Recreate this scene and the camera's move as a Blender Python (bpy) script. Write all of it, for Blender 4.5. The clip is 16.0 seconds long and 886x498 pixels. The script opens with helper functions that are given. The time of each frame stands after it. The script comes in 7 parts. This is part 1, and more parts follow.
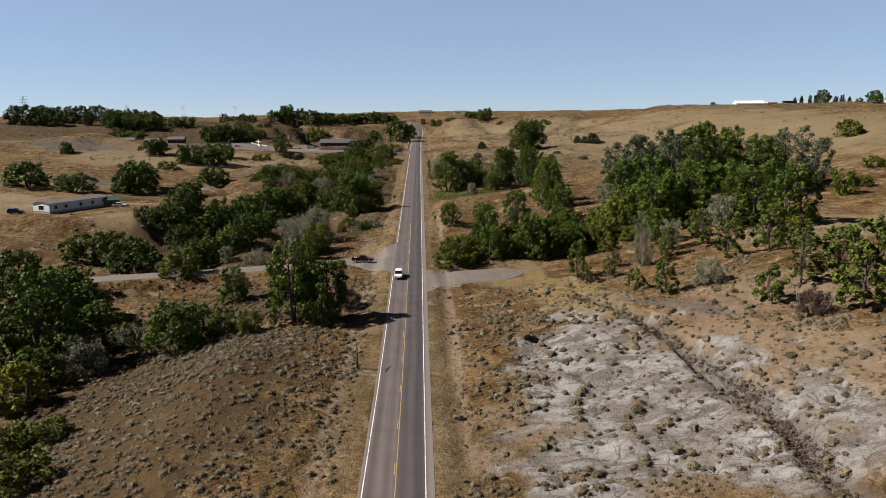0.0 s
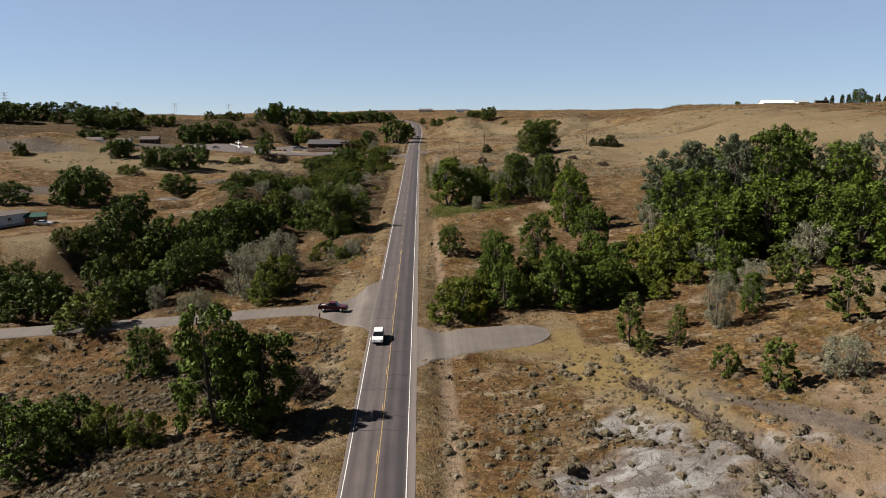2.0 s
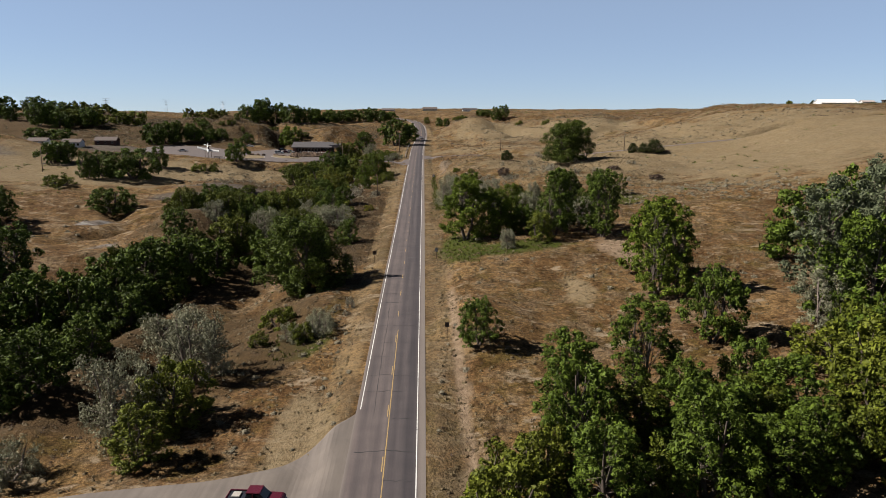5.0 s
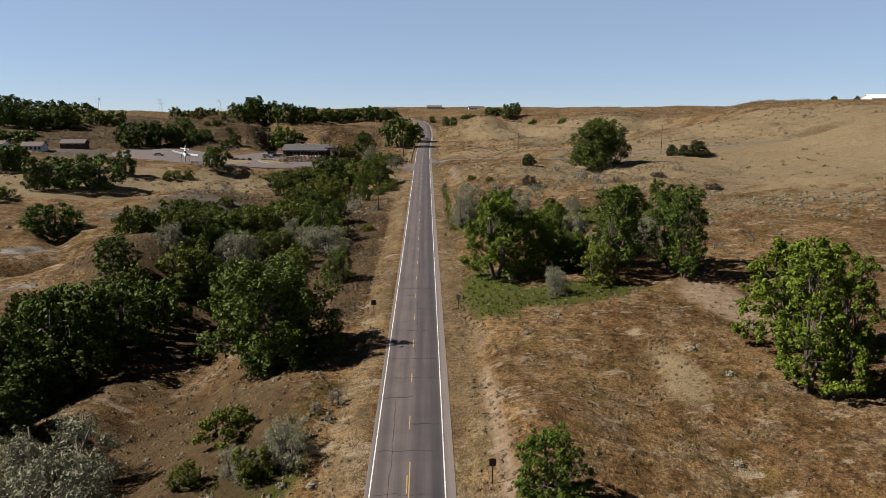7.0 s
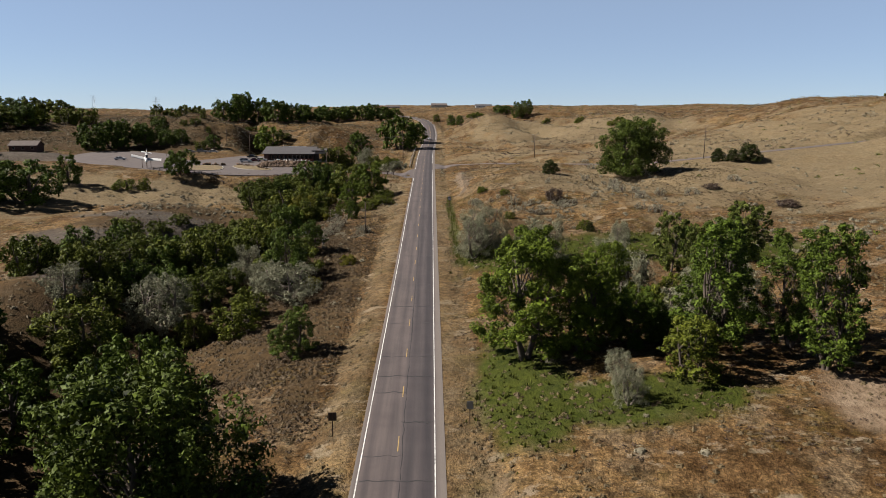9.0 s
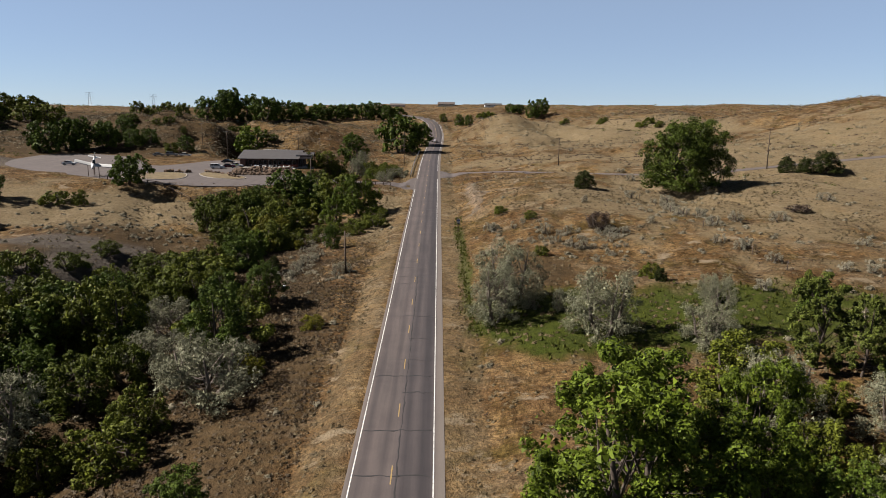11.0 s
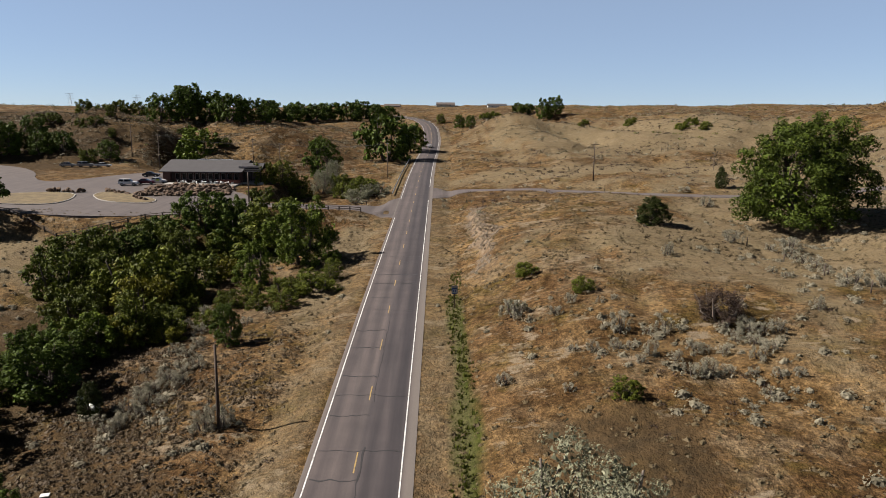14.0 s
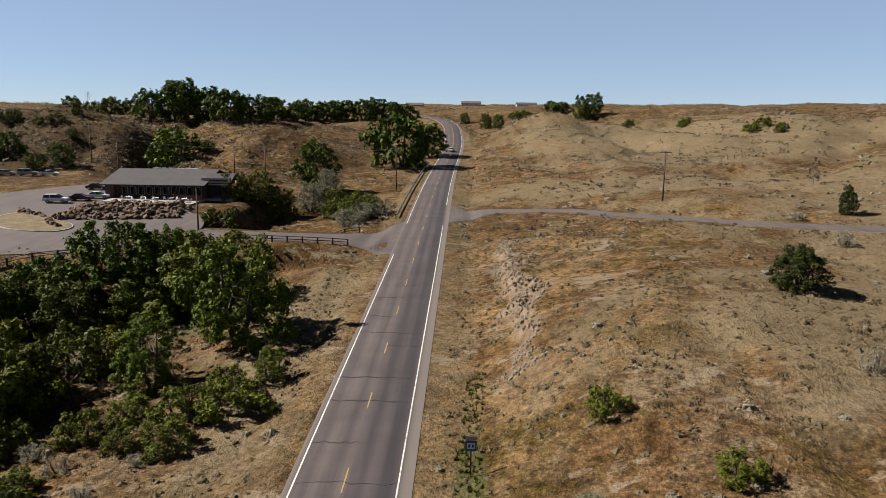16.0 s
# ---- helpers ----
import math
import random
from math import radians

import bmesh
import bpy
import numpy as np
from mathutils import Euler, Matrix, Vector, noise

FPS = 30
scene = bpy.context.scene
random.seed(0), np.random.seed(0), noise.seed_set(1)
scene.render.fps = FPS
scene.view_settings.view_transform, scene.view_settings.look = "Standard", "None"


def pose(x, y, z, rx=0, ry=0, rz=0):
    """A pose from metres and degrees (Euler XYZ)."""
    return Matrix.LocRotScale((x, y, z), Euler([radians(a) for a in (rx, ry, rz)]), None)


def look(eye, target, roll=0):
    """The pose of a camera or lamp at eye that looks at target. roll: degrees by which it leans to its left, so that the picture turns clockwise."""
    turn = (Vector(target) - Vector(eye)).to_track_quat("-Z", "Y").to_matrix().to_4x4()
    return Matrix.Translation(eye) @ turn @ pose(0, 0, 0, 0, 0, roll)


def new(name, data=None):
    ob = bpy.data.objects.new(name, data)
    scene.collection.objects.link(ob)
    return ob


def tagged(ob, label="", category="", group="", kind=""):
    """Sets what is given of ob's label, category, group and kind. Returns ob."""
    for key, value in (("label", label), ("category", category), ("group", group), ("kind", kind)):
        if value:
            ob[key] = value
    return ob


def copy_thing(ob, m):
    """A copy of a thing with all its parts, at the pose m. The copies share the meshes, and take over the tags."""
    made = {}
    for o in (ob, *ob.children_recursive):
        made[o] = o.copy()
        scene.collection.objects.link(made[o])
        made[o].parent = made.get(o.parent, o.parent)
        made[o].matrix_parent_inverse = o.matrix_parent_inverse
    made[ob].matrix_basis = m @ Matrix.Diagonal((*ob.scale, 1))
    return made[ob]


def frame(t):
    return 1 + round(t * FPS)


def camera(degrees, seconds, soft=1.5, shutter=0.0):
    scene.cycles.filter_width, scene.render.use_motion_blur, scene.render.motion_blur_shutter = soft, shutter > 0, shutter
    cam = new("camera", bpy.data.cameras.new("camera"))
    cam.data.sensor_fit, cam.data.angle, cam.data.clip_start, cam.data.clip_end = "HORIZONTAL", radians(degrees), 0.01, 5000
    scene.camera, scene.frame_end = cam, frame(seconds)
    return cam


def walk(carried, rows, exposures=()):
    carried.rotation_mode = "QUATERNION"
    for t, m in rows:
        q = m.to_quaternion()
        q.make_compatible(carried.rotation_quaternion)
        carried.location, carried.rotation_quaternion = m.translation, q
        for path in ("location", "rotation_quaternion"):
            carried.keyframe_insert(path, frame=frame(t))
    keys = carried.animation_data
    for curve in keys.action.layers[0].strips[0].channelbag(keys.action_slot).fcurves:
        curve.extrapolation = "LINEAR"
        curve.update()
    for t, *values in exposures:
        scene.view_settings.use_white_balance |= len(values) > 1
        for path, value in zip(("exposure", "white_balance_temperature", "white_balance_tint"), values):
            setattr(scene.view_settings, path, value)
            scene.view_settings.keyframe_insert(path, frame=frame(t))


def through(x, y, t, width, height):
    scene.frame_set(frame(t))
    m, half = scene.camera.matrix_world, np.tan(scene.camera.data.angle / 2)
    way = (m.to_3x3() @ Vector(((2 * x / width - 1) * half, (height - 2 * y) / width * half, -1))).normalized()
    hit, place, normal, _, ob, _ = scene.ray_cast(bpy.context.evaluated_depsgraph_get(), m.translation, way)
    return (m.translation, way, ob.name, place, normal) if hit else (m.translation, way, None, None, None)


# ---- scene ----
# ---------------------------------------------------------------- camera
cam = camera(64.4, 16.0, soft=0.75)
# seconds, place in metres, turn in degrees
ROWS = [
    (0.0, 3.24, -1.81, 31.31, 79.655, 0.289, -1.882),
    (0.5, 3.77, 9.54, 31.40, 79.621, 0.225, -1.860),
    (1.0, 4.24, 21.61, 31.56, 79.607, 0.141, -1.839),
    (1.5, 4.75, 33.76, 31.73, 79.582, 0.077, -1.807),
    (2.0, 5.33, 45.73, 31.85, 79.557, -0.008, -1.766),
    (2.5, 5.88, 57.70, 31.90, 79.551, -0.113, -1.716),
    (3.0, 6.27, 69.70, 32.02, 79.545, -0.178, -1.664),
    (3.5, 6.20, 81.61, 32.10, 79.509, -0.274, -1.613),
    (4.0, 6.12, 93.37, 32.17, 79.505, -0.357, -1.592),
    (6.5, 1.23, 149.85, 32.28, 79.401, -0.263, -1.418),
    (7.0, 1.74, 161.08, 32.22, 79.381, -0.184, -1.369),
    (7.5, 2.37, 172.23, 32.16, 79.361, -0.145, -1.332),
    (8.0, 2.95, 183.49, 32.07, 79.351, -0.087, -1.284),
    (10.5, 3.33, 241.41, 32.25, 79.182, -0.555, -0.355),
    (11.0, 3.69, 252.54, 31.97, 79.255, -0.548, -0.355),
    (11.5, 4.04, 263.63, 31.68, 79.311, -0.534, -0.367),
    (12.0, 4.40, 274.74, 31.37, 79.367, -0.524, -0.351),
    (12.5, 4.81, 285.77, 31.13, 79.394, -0.537, -0.337),
    (13.0, 5.23, 296.76, 30.95, 79.443, -0.552, -0.325),
    (13.5, 5.67, 307.88, 30.85, 79.455, -0.540, -0.313),
    (14.0, 6.20, 319.03, 30.70, 79.475, -0.523, -0.263),
    (14.5, 6.60, 330.05, 30.56, 79.507, -0.588, -0.208),
    (15.0, 7.05, 341.10, 30.53, 79.492, -0.614, -0.002),
    (15.5, 7.38, 352.24, 30.45, 79.475, -0.644, 0.881),
    (16.0, 7.60, 363.24, 30.45, 79.454, -0.661, 1.863),
]
walk(cam, [(t, pose(x, y, z, rx, ry, rz)) for t, x, y, z, rx, ry, rz in ROWS],
     exposures=[(0.0, 1.37, 6600, 13.0), (16.0, 1.37, 6600, 13.0)])

# ---------------------------------------------------------------- daylight
SUN_HIGH, SUN_WAY = 41.0, (-1.0, 0.04)
world = bpy.data.worlds.new("world")
scene.world = world
world.use_nodes = True
_sky = world.node_tree.nodes.new("ShaderNodeTexSky")
_sky.sky_type, _sky.sun_disc = "NISHITA", False
_sky.sun_elevation, _sky.sun_rotation = radians(SUN_HIGH), math.atan2(SUN_WAY[0], SUN_WAY[1])
_sky.air_density, _sky.dust_density, _sky.ozone_density, _sky.altitude = 0.80, 0.0, 5.0, 1800
_back = world.node_tree.nodes["Background"]
_back.inputs["Strength"].default_value = 0.05
_tint = world.node_tree.nodes.new("ShaderNodeMix")
_tint.data_type, _tint.blend_type = "RGBA", "MULTIPLY"
_tint.inputs["Factor"].default_value, _tint.inputs["B"].default_value = 1.0, (0.80, 0.804, 0.828, 1.0)
world.node_tree.links.new(_sky.outputs["Color"], _tint.inputs["A"])
_haze = world.node_tree.nodes.new("ShaderNodeMix")
_haze.data_type = "RGBA"
_haze.inputs["B"].default_value = (3.36, 4.30, 5.36, 1.0)
# the haze lies along the horizon and thins out towards the zenith
_way = world.node_tree.nodes.new("ShaderNodeTexCoord")
_up = world.node_tree.nodes.new("ShaderNodeSeparateXYZ")
_thin = world.node_tree.nodes.new("ShaderNodeMapRange")
_thin.interpolation_type = "SMOOTHSTEP"
_thin.inputs["From Min"].default_value, _thin.inputs["From Max"].default_value = 0.14, 0.55
_thin.inputs["To Min"].default_value, _thin.inputs["To Max"].default_value = 0.52, 0.0
world.node_tree.links.new(_way.outputs["Generated"], _up.inputs["Vector"])
world.node_tree.links.new(_up.outputs["Z"], _thin.inputs["Value"])
world.node_tree.links.new(_thin.outputs["Result"], _haze.inputs["Factor"])
world.node_tree.links.new(_tint.outputs["Result"], _haze.inputs["A"])
# the sky deepens towards the zenith
_deep = world.node_tree.nodes.new("ShaderNodeMapRange")
_deep.interpolation_type = "SMOOTHSTEP"
_deep.inputs["From Min"].default_value, _deep.inputs["From Max"].default_value = 0.14, 0.65
_deep.inputs["To Min"].default_value, _deep.inputs["To Max"].default_value = 1.0, 0.15
world.node_tree.links.new(_up.outputs["Z"], _deep.inputs["Value"])
_dome = world.node_tree.nodes.new("ShaderNodeMix")
_dome.data_type, _dome.blend_type = "RGBA", "MULTIPLY"
_dome.inputs["Factor"].default_value = 1.0
world.node_tree.links.new(_haze.outputs["Result"], _dome.inputs["A"])
world.node_tree.links.new(_deep.outputs["Result"], _dome.inputs["B"])
world.node_tree.links.new(_dome.outputs["Result"], _back.inputs["Color"])
sun = new("sun", bpy.data.lights.new("sun", "SUN"))
sun.data.energy, sun.data.angle, sun.data.color = 5.0, radians(0.53), (1.0, 0.95, 0.88)
sun.matrix_world = look((SUN_WAY[0] * 400, SUN_WAY[1] * 400, 400 * math.hypot(*SUN_WAY) * math.tan(radians(SUN_HIGH))), (0, 0, 0))
sun.location = (-300, 250, 400)
# ---------------------------------------------------------------- lie of the land
# Cross sections of the valley: at each station (metres along the road) the ground height at each offset from it.
ROAD_Y = np.array([-400, 0, 60, 90, 115, 140, 160, 205, 230, 255, 280, 305, 335, 360, 385, 408, 435, 480, 535, 590, 625, 660, 690, 720, 760, 810, 900, 1200.0])
ROAD_Z = np.array([-9, -8.6, -8.6, -8.6, -8.0, -6.4, -5.0, -2.6, -1.3, -0.2, 0.7, 1.6, 2.8, 3.9, 5.3, 6.6, 7.7, 9.6, 12.4, 14.4, 16.2, 20.4, 25.5, 29.0, 31.8, 33.2, 33.6, 33.0])
ROAD_X = np.array([0, 0, 0, 0, 0, 0, 0, 0, 0, 0, 0, 0, 0, 0, 0, 0, 0, 0, 0.1, 0.6, 1.5, 2.4, 1.2, -3.5, -20, -52, -120, -420.0])
STATION = np.array([-300, 80, 130, 180, 250, 320, 400, 470, 540, 640, 800, 1800.0])
RIGHT_AT = np.array([12, 25, 45, 75, 130, 220, 420])
RIGHT = np.array([
    [-9, -7, -3, 3, 9, 16, 28],
    [-9, -7.5, -4.5, 3, 9, 16, 28],
    [-7.6, -6.6, -3.2, 3, 9, 17, 30],
    [-4.2, -4.4, -3.0, 1.5, 8, 18, 34],
    [0.8, 1.8, 3.2, 5.0, 10, 23, 38],
    [2.6, 4.0, 5.5, 8.0, 14, 29, 41],
    [7.0, 10.0, 12.0, 12.5, 16, 33, 42],
    [9.8, 12.0, 14.6, 14.8, 19, 36, 43],
    [12.5, 13.8, 15.8, 17.5, 24, 41, 44],
    [18.5, 21.5, 24.5, 26, 31.5, 38, 45],
    [33.4, 34.0, 35.0, 36.3, 38, 40, 43],
    [34, 36, 38, 40, 43, 46, 52]])
LEFT_AT = np.array([12, 25, 42, 62, 95, 140, 220, 400])
LEFT = np.array([
    [-9.2, -10, -13, -15, -12, -7, 0, 8],
    [-9.2, -10, -13, -15, -12, -7, 0, 8],
    [-8.2, -9, -12, -14, -11, -5, 0, 9],
    [-6.2, -7.2, -8.6, -9, -7, -3, 1, 10],
    [-2.0, -4.0, -7.5, -7, -3, 2, 4, 14],
    [0.6, -1.6, -4, 1.0, 0.5, 3.5, 7, 19],
    [5.0, 3.6, 2.0, 3.6, 5.0, 8, 11, 24],
    [8.2, 5.6, 5.0, 9.5, 12, 13, 16, 27],
    [11.0, 9.5, 10.5, 13.6, 15.4, 16.2, 20, 30],
    [17.0, 17.5, 21, 23, 25, 26, 29, 33],
    [32.0, 33.0, 33.5, 34, 35, 36, 37, 38],
    [33, 34, 35, 36, 36, 37, 38, 40]])


def smooth(a, b, v):
    """0 below a, 1 above b, with eased ends."""
    u = np.clip((v - a) / (b - a), 0, 1)
    return u * u * (3 - 2 * u)


def eased(v, at, z):
    """Heights z at places `at`, read at v with a monotone cubic between them."""
    at, z = np.asarray(at, float), np.asarray(z, float)
    d = np.diff(z) / np.diff(at)
    m = np.concatenate([d[:1], np.where(d[1:] * d[:-1] > 0, 2 * d[1:] * d[:-1] / np.where(d[1:] + d[:-1] == 0, 1, d[1:] + d[:-1]), 0), d[-1:]])
    i = np.clip(np.searchsorted(at, v) - 1, 0, len(at) - 2)
    h = at[i + 1] - at[i]
    u = np.clip((v - at[i]) / h, 0, 1)
    return ((2 * u ** 3 - 3 * u ** 2 + 1) * z[i] + (u ** 3 - 2 * u ** 2 + u) * h * m[i]
            + (3 * u ** 2 - 2 * u ** 3) * z[i + 1] + (u ** 3 - u ** 2) * h * m[i + 1])


def road_z(y):
    return eased(np.asarray(y, float), ROAD_Y, ROAD_Z)


def road_x(y):
    return eased(np.asarray(y, float), ROAD_Y, ROAD_X)


def lattice(ix, iy, seed):
    """A repeatable random number from 0 to 1 for each whole-numbered place."""
    n = (ix.astype(np.int64) * 374761393 + iy.astype(np.int64) * 668265263 + seed * 974711) & 0x7FFFFFFF
    n = ((n ^ (n >> 13)) * 1274126177) & 0x7FFFFFFF
    return ((n ^ (n >> 16)) & 0xFFFF) / 65535.0


def grain(x, y, size, seed=0):
    """Smooth value noise from -1 to 1 with features of that size."""
    x, y = np.asarray(x, float) / size, np.asarray(y, float) / size
    ix, iy = np.floor(x), np.floor(y)
    u, v = x - ix, y - iy
    u, v = u * u * (3 - 2 * u), v * v * (3 - 2 * v)
    a, b = lattice(ix, iy, seed), lattice(ix + 1, iy, seed)
    c, d = lattice(ix, iy + 1, seed), lattice(ix + 1, iy + 1, seed)
    return 2 * ((a + (b - a) * u) * (1 - v) + (c + (d - c) * u) * v) - 1


def mound(x, y, cx, cy, rx, ry, turn=0.0):
    """A smooth hump of height 1 at (cx, cy), with radii rx and ry, turned by so many degrees."""
    c, s = math.cos(math.radians(turn)), math.sin(math.radians(turn))
    dx, dy = x - cx, y - cy
    a, b = (dx * c + dy * s) / rx, (-dx * s + dy * c) / ry
    return np.exp(-(a * a + b * b))


def cut_bank(x, y):
    """How far a place lies up the cut beside the road, 0 at its foot and 1 at its brow, and where along the road the cut is."""
    along = smooth(412, 436, y) * (1 - smooth(468, 484, y))
    jag = 0.16 * grain(x, y, 2.6, 81) + 0.10 * grain(x, y, 1.2, 82) + 0.22 * grain(x, y, 9, 83)
    return (x - road_x(y) - 9.0) / 8.5 + jag, along


def bank_profile(x, y):
    """The offset from the road by which the sections are read: the cut gathers the rise into a short steep face."""
    off = x - road_x(y)
    u, along = cut_bank(x, y)
    steep = 9.0 + 8.5 * smooth(0.42, 0.74, u)
    return np.where((off > 9.0) & (off < 17.5), off * (1 - along) + steep * along, off)


def bare_land(x, y):
    """The sections of the valley, without road or relief."""
    off = bank_profile(x, y)
    i = np.clip(np.searchsorted(STATION, y) - 1, 0, len(STATION) - 2)
    u = np.clip((y - STATION[i]) / (STATION[i + 1] - STATION[i]), 0, 1)
    u = 0.5 * u + 0.5 * u * u * (3 - 2 * u)
    z = np.zeros_like(off)
    base = road_z(y) - 0.35
    for side, at, table in ((1, RIGHT_AT, RIGHT), (-1, LEFT_AT, LEFT)):
        rows = np.array([eased(np.clip(side * off, at[0], at[-1]), at, r) for r in table])
        k = np.arange(off.size).reshape(off.shape)
        flat = rows.reshape(len(table), -1)
        far = flat[i.ravel(), k.ravel()] * (1 - u.ravel()) + flat[i.ravel() + 1, k.ravel()] * u.ravel()
        far = far.reshape(off.shape)
        w = smooth(5.0, 13.0, side * off)
        z = np.where(side * off >= 0, base * (1 - w) + far * w, z)
    return z


def ground(x, y):
    """The height of the ground."""
    x, y = np.broadcast_arrays(np.asarray(x, float), np.asarray(y, float))
    z = bare_land(x, y)
    off = x - road_x(y)
    for rise, *place in HUMPS:
        z = z + rise * mound(x, y, *place)
    away = smooth(9, 30, np.abs(off))
    flat = 1 - 0.92 * flats(x, y)
    far = smooth(20, 260, np.abs(off)) * smooth(200, 700, np.hypot(x, y))
    z = z + away * flat * (1.0 * grain(x, y, 31, 3) + 0.55 * grain(x, y, 13, 4) + 0.9 * far * grain(x, y, 70, 9))
    z = z + smooth(7, 14, np.abs(off)) * flat * (0.2 * grain(x, y, 5.2, 5) + 0.09 * grain(x, y, 2.3, 6))
    steep = smooth(14, 60, off) * smooth(200, 420, y) + smooth(40, 90, -off) * smooth(300, 420, y)
    z = z - flat * steep * (1.5 + 1.5 * smooth(500, 650, y)) * (1 - smooth(0.0, 0.30, np.abs(grain(x + 7 * grain(x, y, 30, 71), y + 5 * grain(x, y, 18, 72), 44, 73))))
    z = z - 0.55 * flat * away * (1 - smooth(0.0, 0.2, np.abs(grain(x + 4 * grain(x, y, 14, 74), y, 21, 75))))
    gully = np.abs(grain(x + 6 * grain(x, y, 20, 15), y, 17, 11))
    rill = np.abs(grain(x + 2.5 * grain(x, y, 6, 17) + 0.5 * y, y, 5.2, 18))
    z = z - 0.5 * clay(x, y) * (1 - smooth(0.0, 0.2, rill))
    z = z - 1.1 * clay(x, y) * (1 - smooth(0.0, 0.22, gully)) + 0.35 * clay(x, y) * grain(x, y, 3.1, 12)
    for cx, cy, rx, ry, z0, sx, sy in PLANES:
        w = 1 - smooth(1.0, 1.16 if cy > 300 else 1.6, np.maximum(np.abs(x - cx) / rx, np.abs(y - cy) / ry))
        z = z * (1 - w) + (z0 + sx * (x - cx) + sy * (y - cy)) * w
    z = z - WASH_DEEP * (1 - smooth(0.4, 2.6, off_line(x, y, WASH)))
    for level, path, half in PATHS:
        z = cut_path(x, y, z, level, path, half)
    # ditch and verge beside the road
    z = z - 0.45 * np.exp(-((np.abs(off) - 9.0) / 1.8) ** 2)
    edge = smooth(4.6, 7.5, np.abs(off))
    return (road_z(y) - 0.115) * (1 - edge) + z * edge


def off_line(x, y, path):
    """The distance from a line of places."""
    best = np.full(x.shape, 1e9)
    for (ax, ay), (bx, by) in zip(path, path[1:]):
        dx, dy = bx - ax, by - ay
        u = np.clip(((x - ax) * dx + (y - ay) * dy) / (dx * dx + dy * dy), 0, 1)
        best = np.minimum(best, np.hypot(x - ax - u * dx, y - ay - u * dy))
    return best


def cut_path(x, y, z, level, path, half):
    """Lays a level strip along the path (x, y, height) into the heights z."""
    best = np.full(x.shape, 1e9)
    high = np.zeros(x.shape)
    for (ax, ay, az), (bx, by, bz) in zip(path, path[1:]):
        dx, dy = bx - ax, by - ay
        u = np.clip(((x - ax) * dx + (y - ay) * dy) / (dx * dx + dy * dy), 0, 1)
        d = np.hypot(x - ax - u * dx, y - ay - u * dy)
        high = np.where(d < best, az + (bz - az) * u, high)
        best = np.minimum(best, d)
    w = 1 - smooth(half, half + level, best)
    return z * (1 - w) + (high - 0.12) * w


def clay(x, y):
    """Where pale badland clay lies bare."""
    k = np.zeros(x.shape)
    for cx, cy, rx, ry, turn in CLAY:
        k = np.maximum(k, 1.3 * mound(x, y, cx, cy, rx, ry, turn))
    lie = smooth(0.12, 0.5, k)
    return lie * smooth(0.40, 0.72, k - 0.02 + 0.5 * grain(x, y, 11, 21) + 0.45 * grain(x, y, 4.2, 22) + 0.25 * grain(x, y, 1.7, 23))


def flats(x, y):
    """Levelled yards."""
    k = np.zeros(x.shape)
    for cx, cy, rx, ry, turn in YARDS:
        k = np.maximum(k, 1.6 * mound(x, y, cx, cy, rx, ry, turn))
    return smooth(0.3, 0.8, k)


# rise, centre x and y, radii, turn
HUMPS = [
    (-4.0, -84, 318, 5, 16, -40), (-3.5, -95, 345, 4, 14, 30),
    (4.0, -45, 230, 6, 36, -5), (-3.0, -60, 232, 9, 44, -5), (-5.0, -59, 378, 6, 24, -24), (2.2, -37, 330, 3.5, 18, -22),
    (6.0, -155, 615, 26, 20, 0), (-9.0, -88, 584, 8, 34, 8), (-4.0, -140, 590, 6, 34, -10), (-2.5, -106, 572, 4, 16, 20), (-2.0, -52, 578, 4, 14, -15), (3.0, 120, 640, 30, 40, 0), (-3.0, 85, 660, 10, 70, 20), (-3.0, 150, 640, 9, 80, -15), (-2.5, 30, 600, 8, 50, 10),
    (-4.0, -100, 648, 70, 16, 0), (2.6, -82, 398, 14, 24, 0), (-1.6, -56, 388, 10, 22, 0),
    (5.0, -60, 314, 16, 24, 30), (-3.0, -36, 290, 10, 40, 8),
    (2.2, 27, 415, 13, 34, 0), (1.2, 17, 432, 5, 22, 0),
    (11.5, -122, 592, 28, 20, 0), (9.5, -54, 592, 20, 17, 0), (9.0, 42, 660, 24, 26, 0), (-2.5, 62, 640, 8, 44, 14),
    (2.0, 14, 228, 7, 12, 0), (2.0, -16, 246, 6, 8, 0), (2.5, -27, 95, 16, 40, 0),
    (2.5, -190, 470, 50, 40, 0), (9.0, -210, 456, 34, 17, 0), (-2.5, -196, 446, 5, 12, 20), (-2.0, -218, 446, 4, 12, -15), (3.5, 205, 600, 45, 60, 0), (2.0, -24, 362, 8, 12, 0),
]
CLAY = [(26, 73, 12, 11, 0), (30, 99, 13, 27, 0), (40, 82, 22, 18, 0), (-91, 330, 8, 4, 40), (42, 94, 10, 24, 0), (-78, 296, 6, 3, 30)]
YARDS = [(-125, 262, 24, 12, 8), (23, 166, 9, 6, 0), (270, 575, 60, 40, 0)]
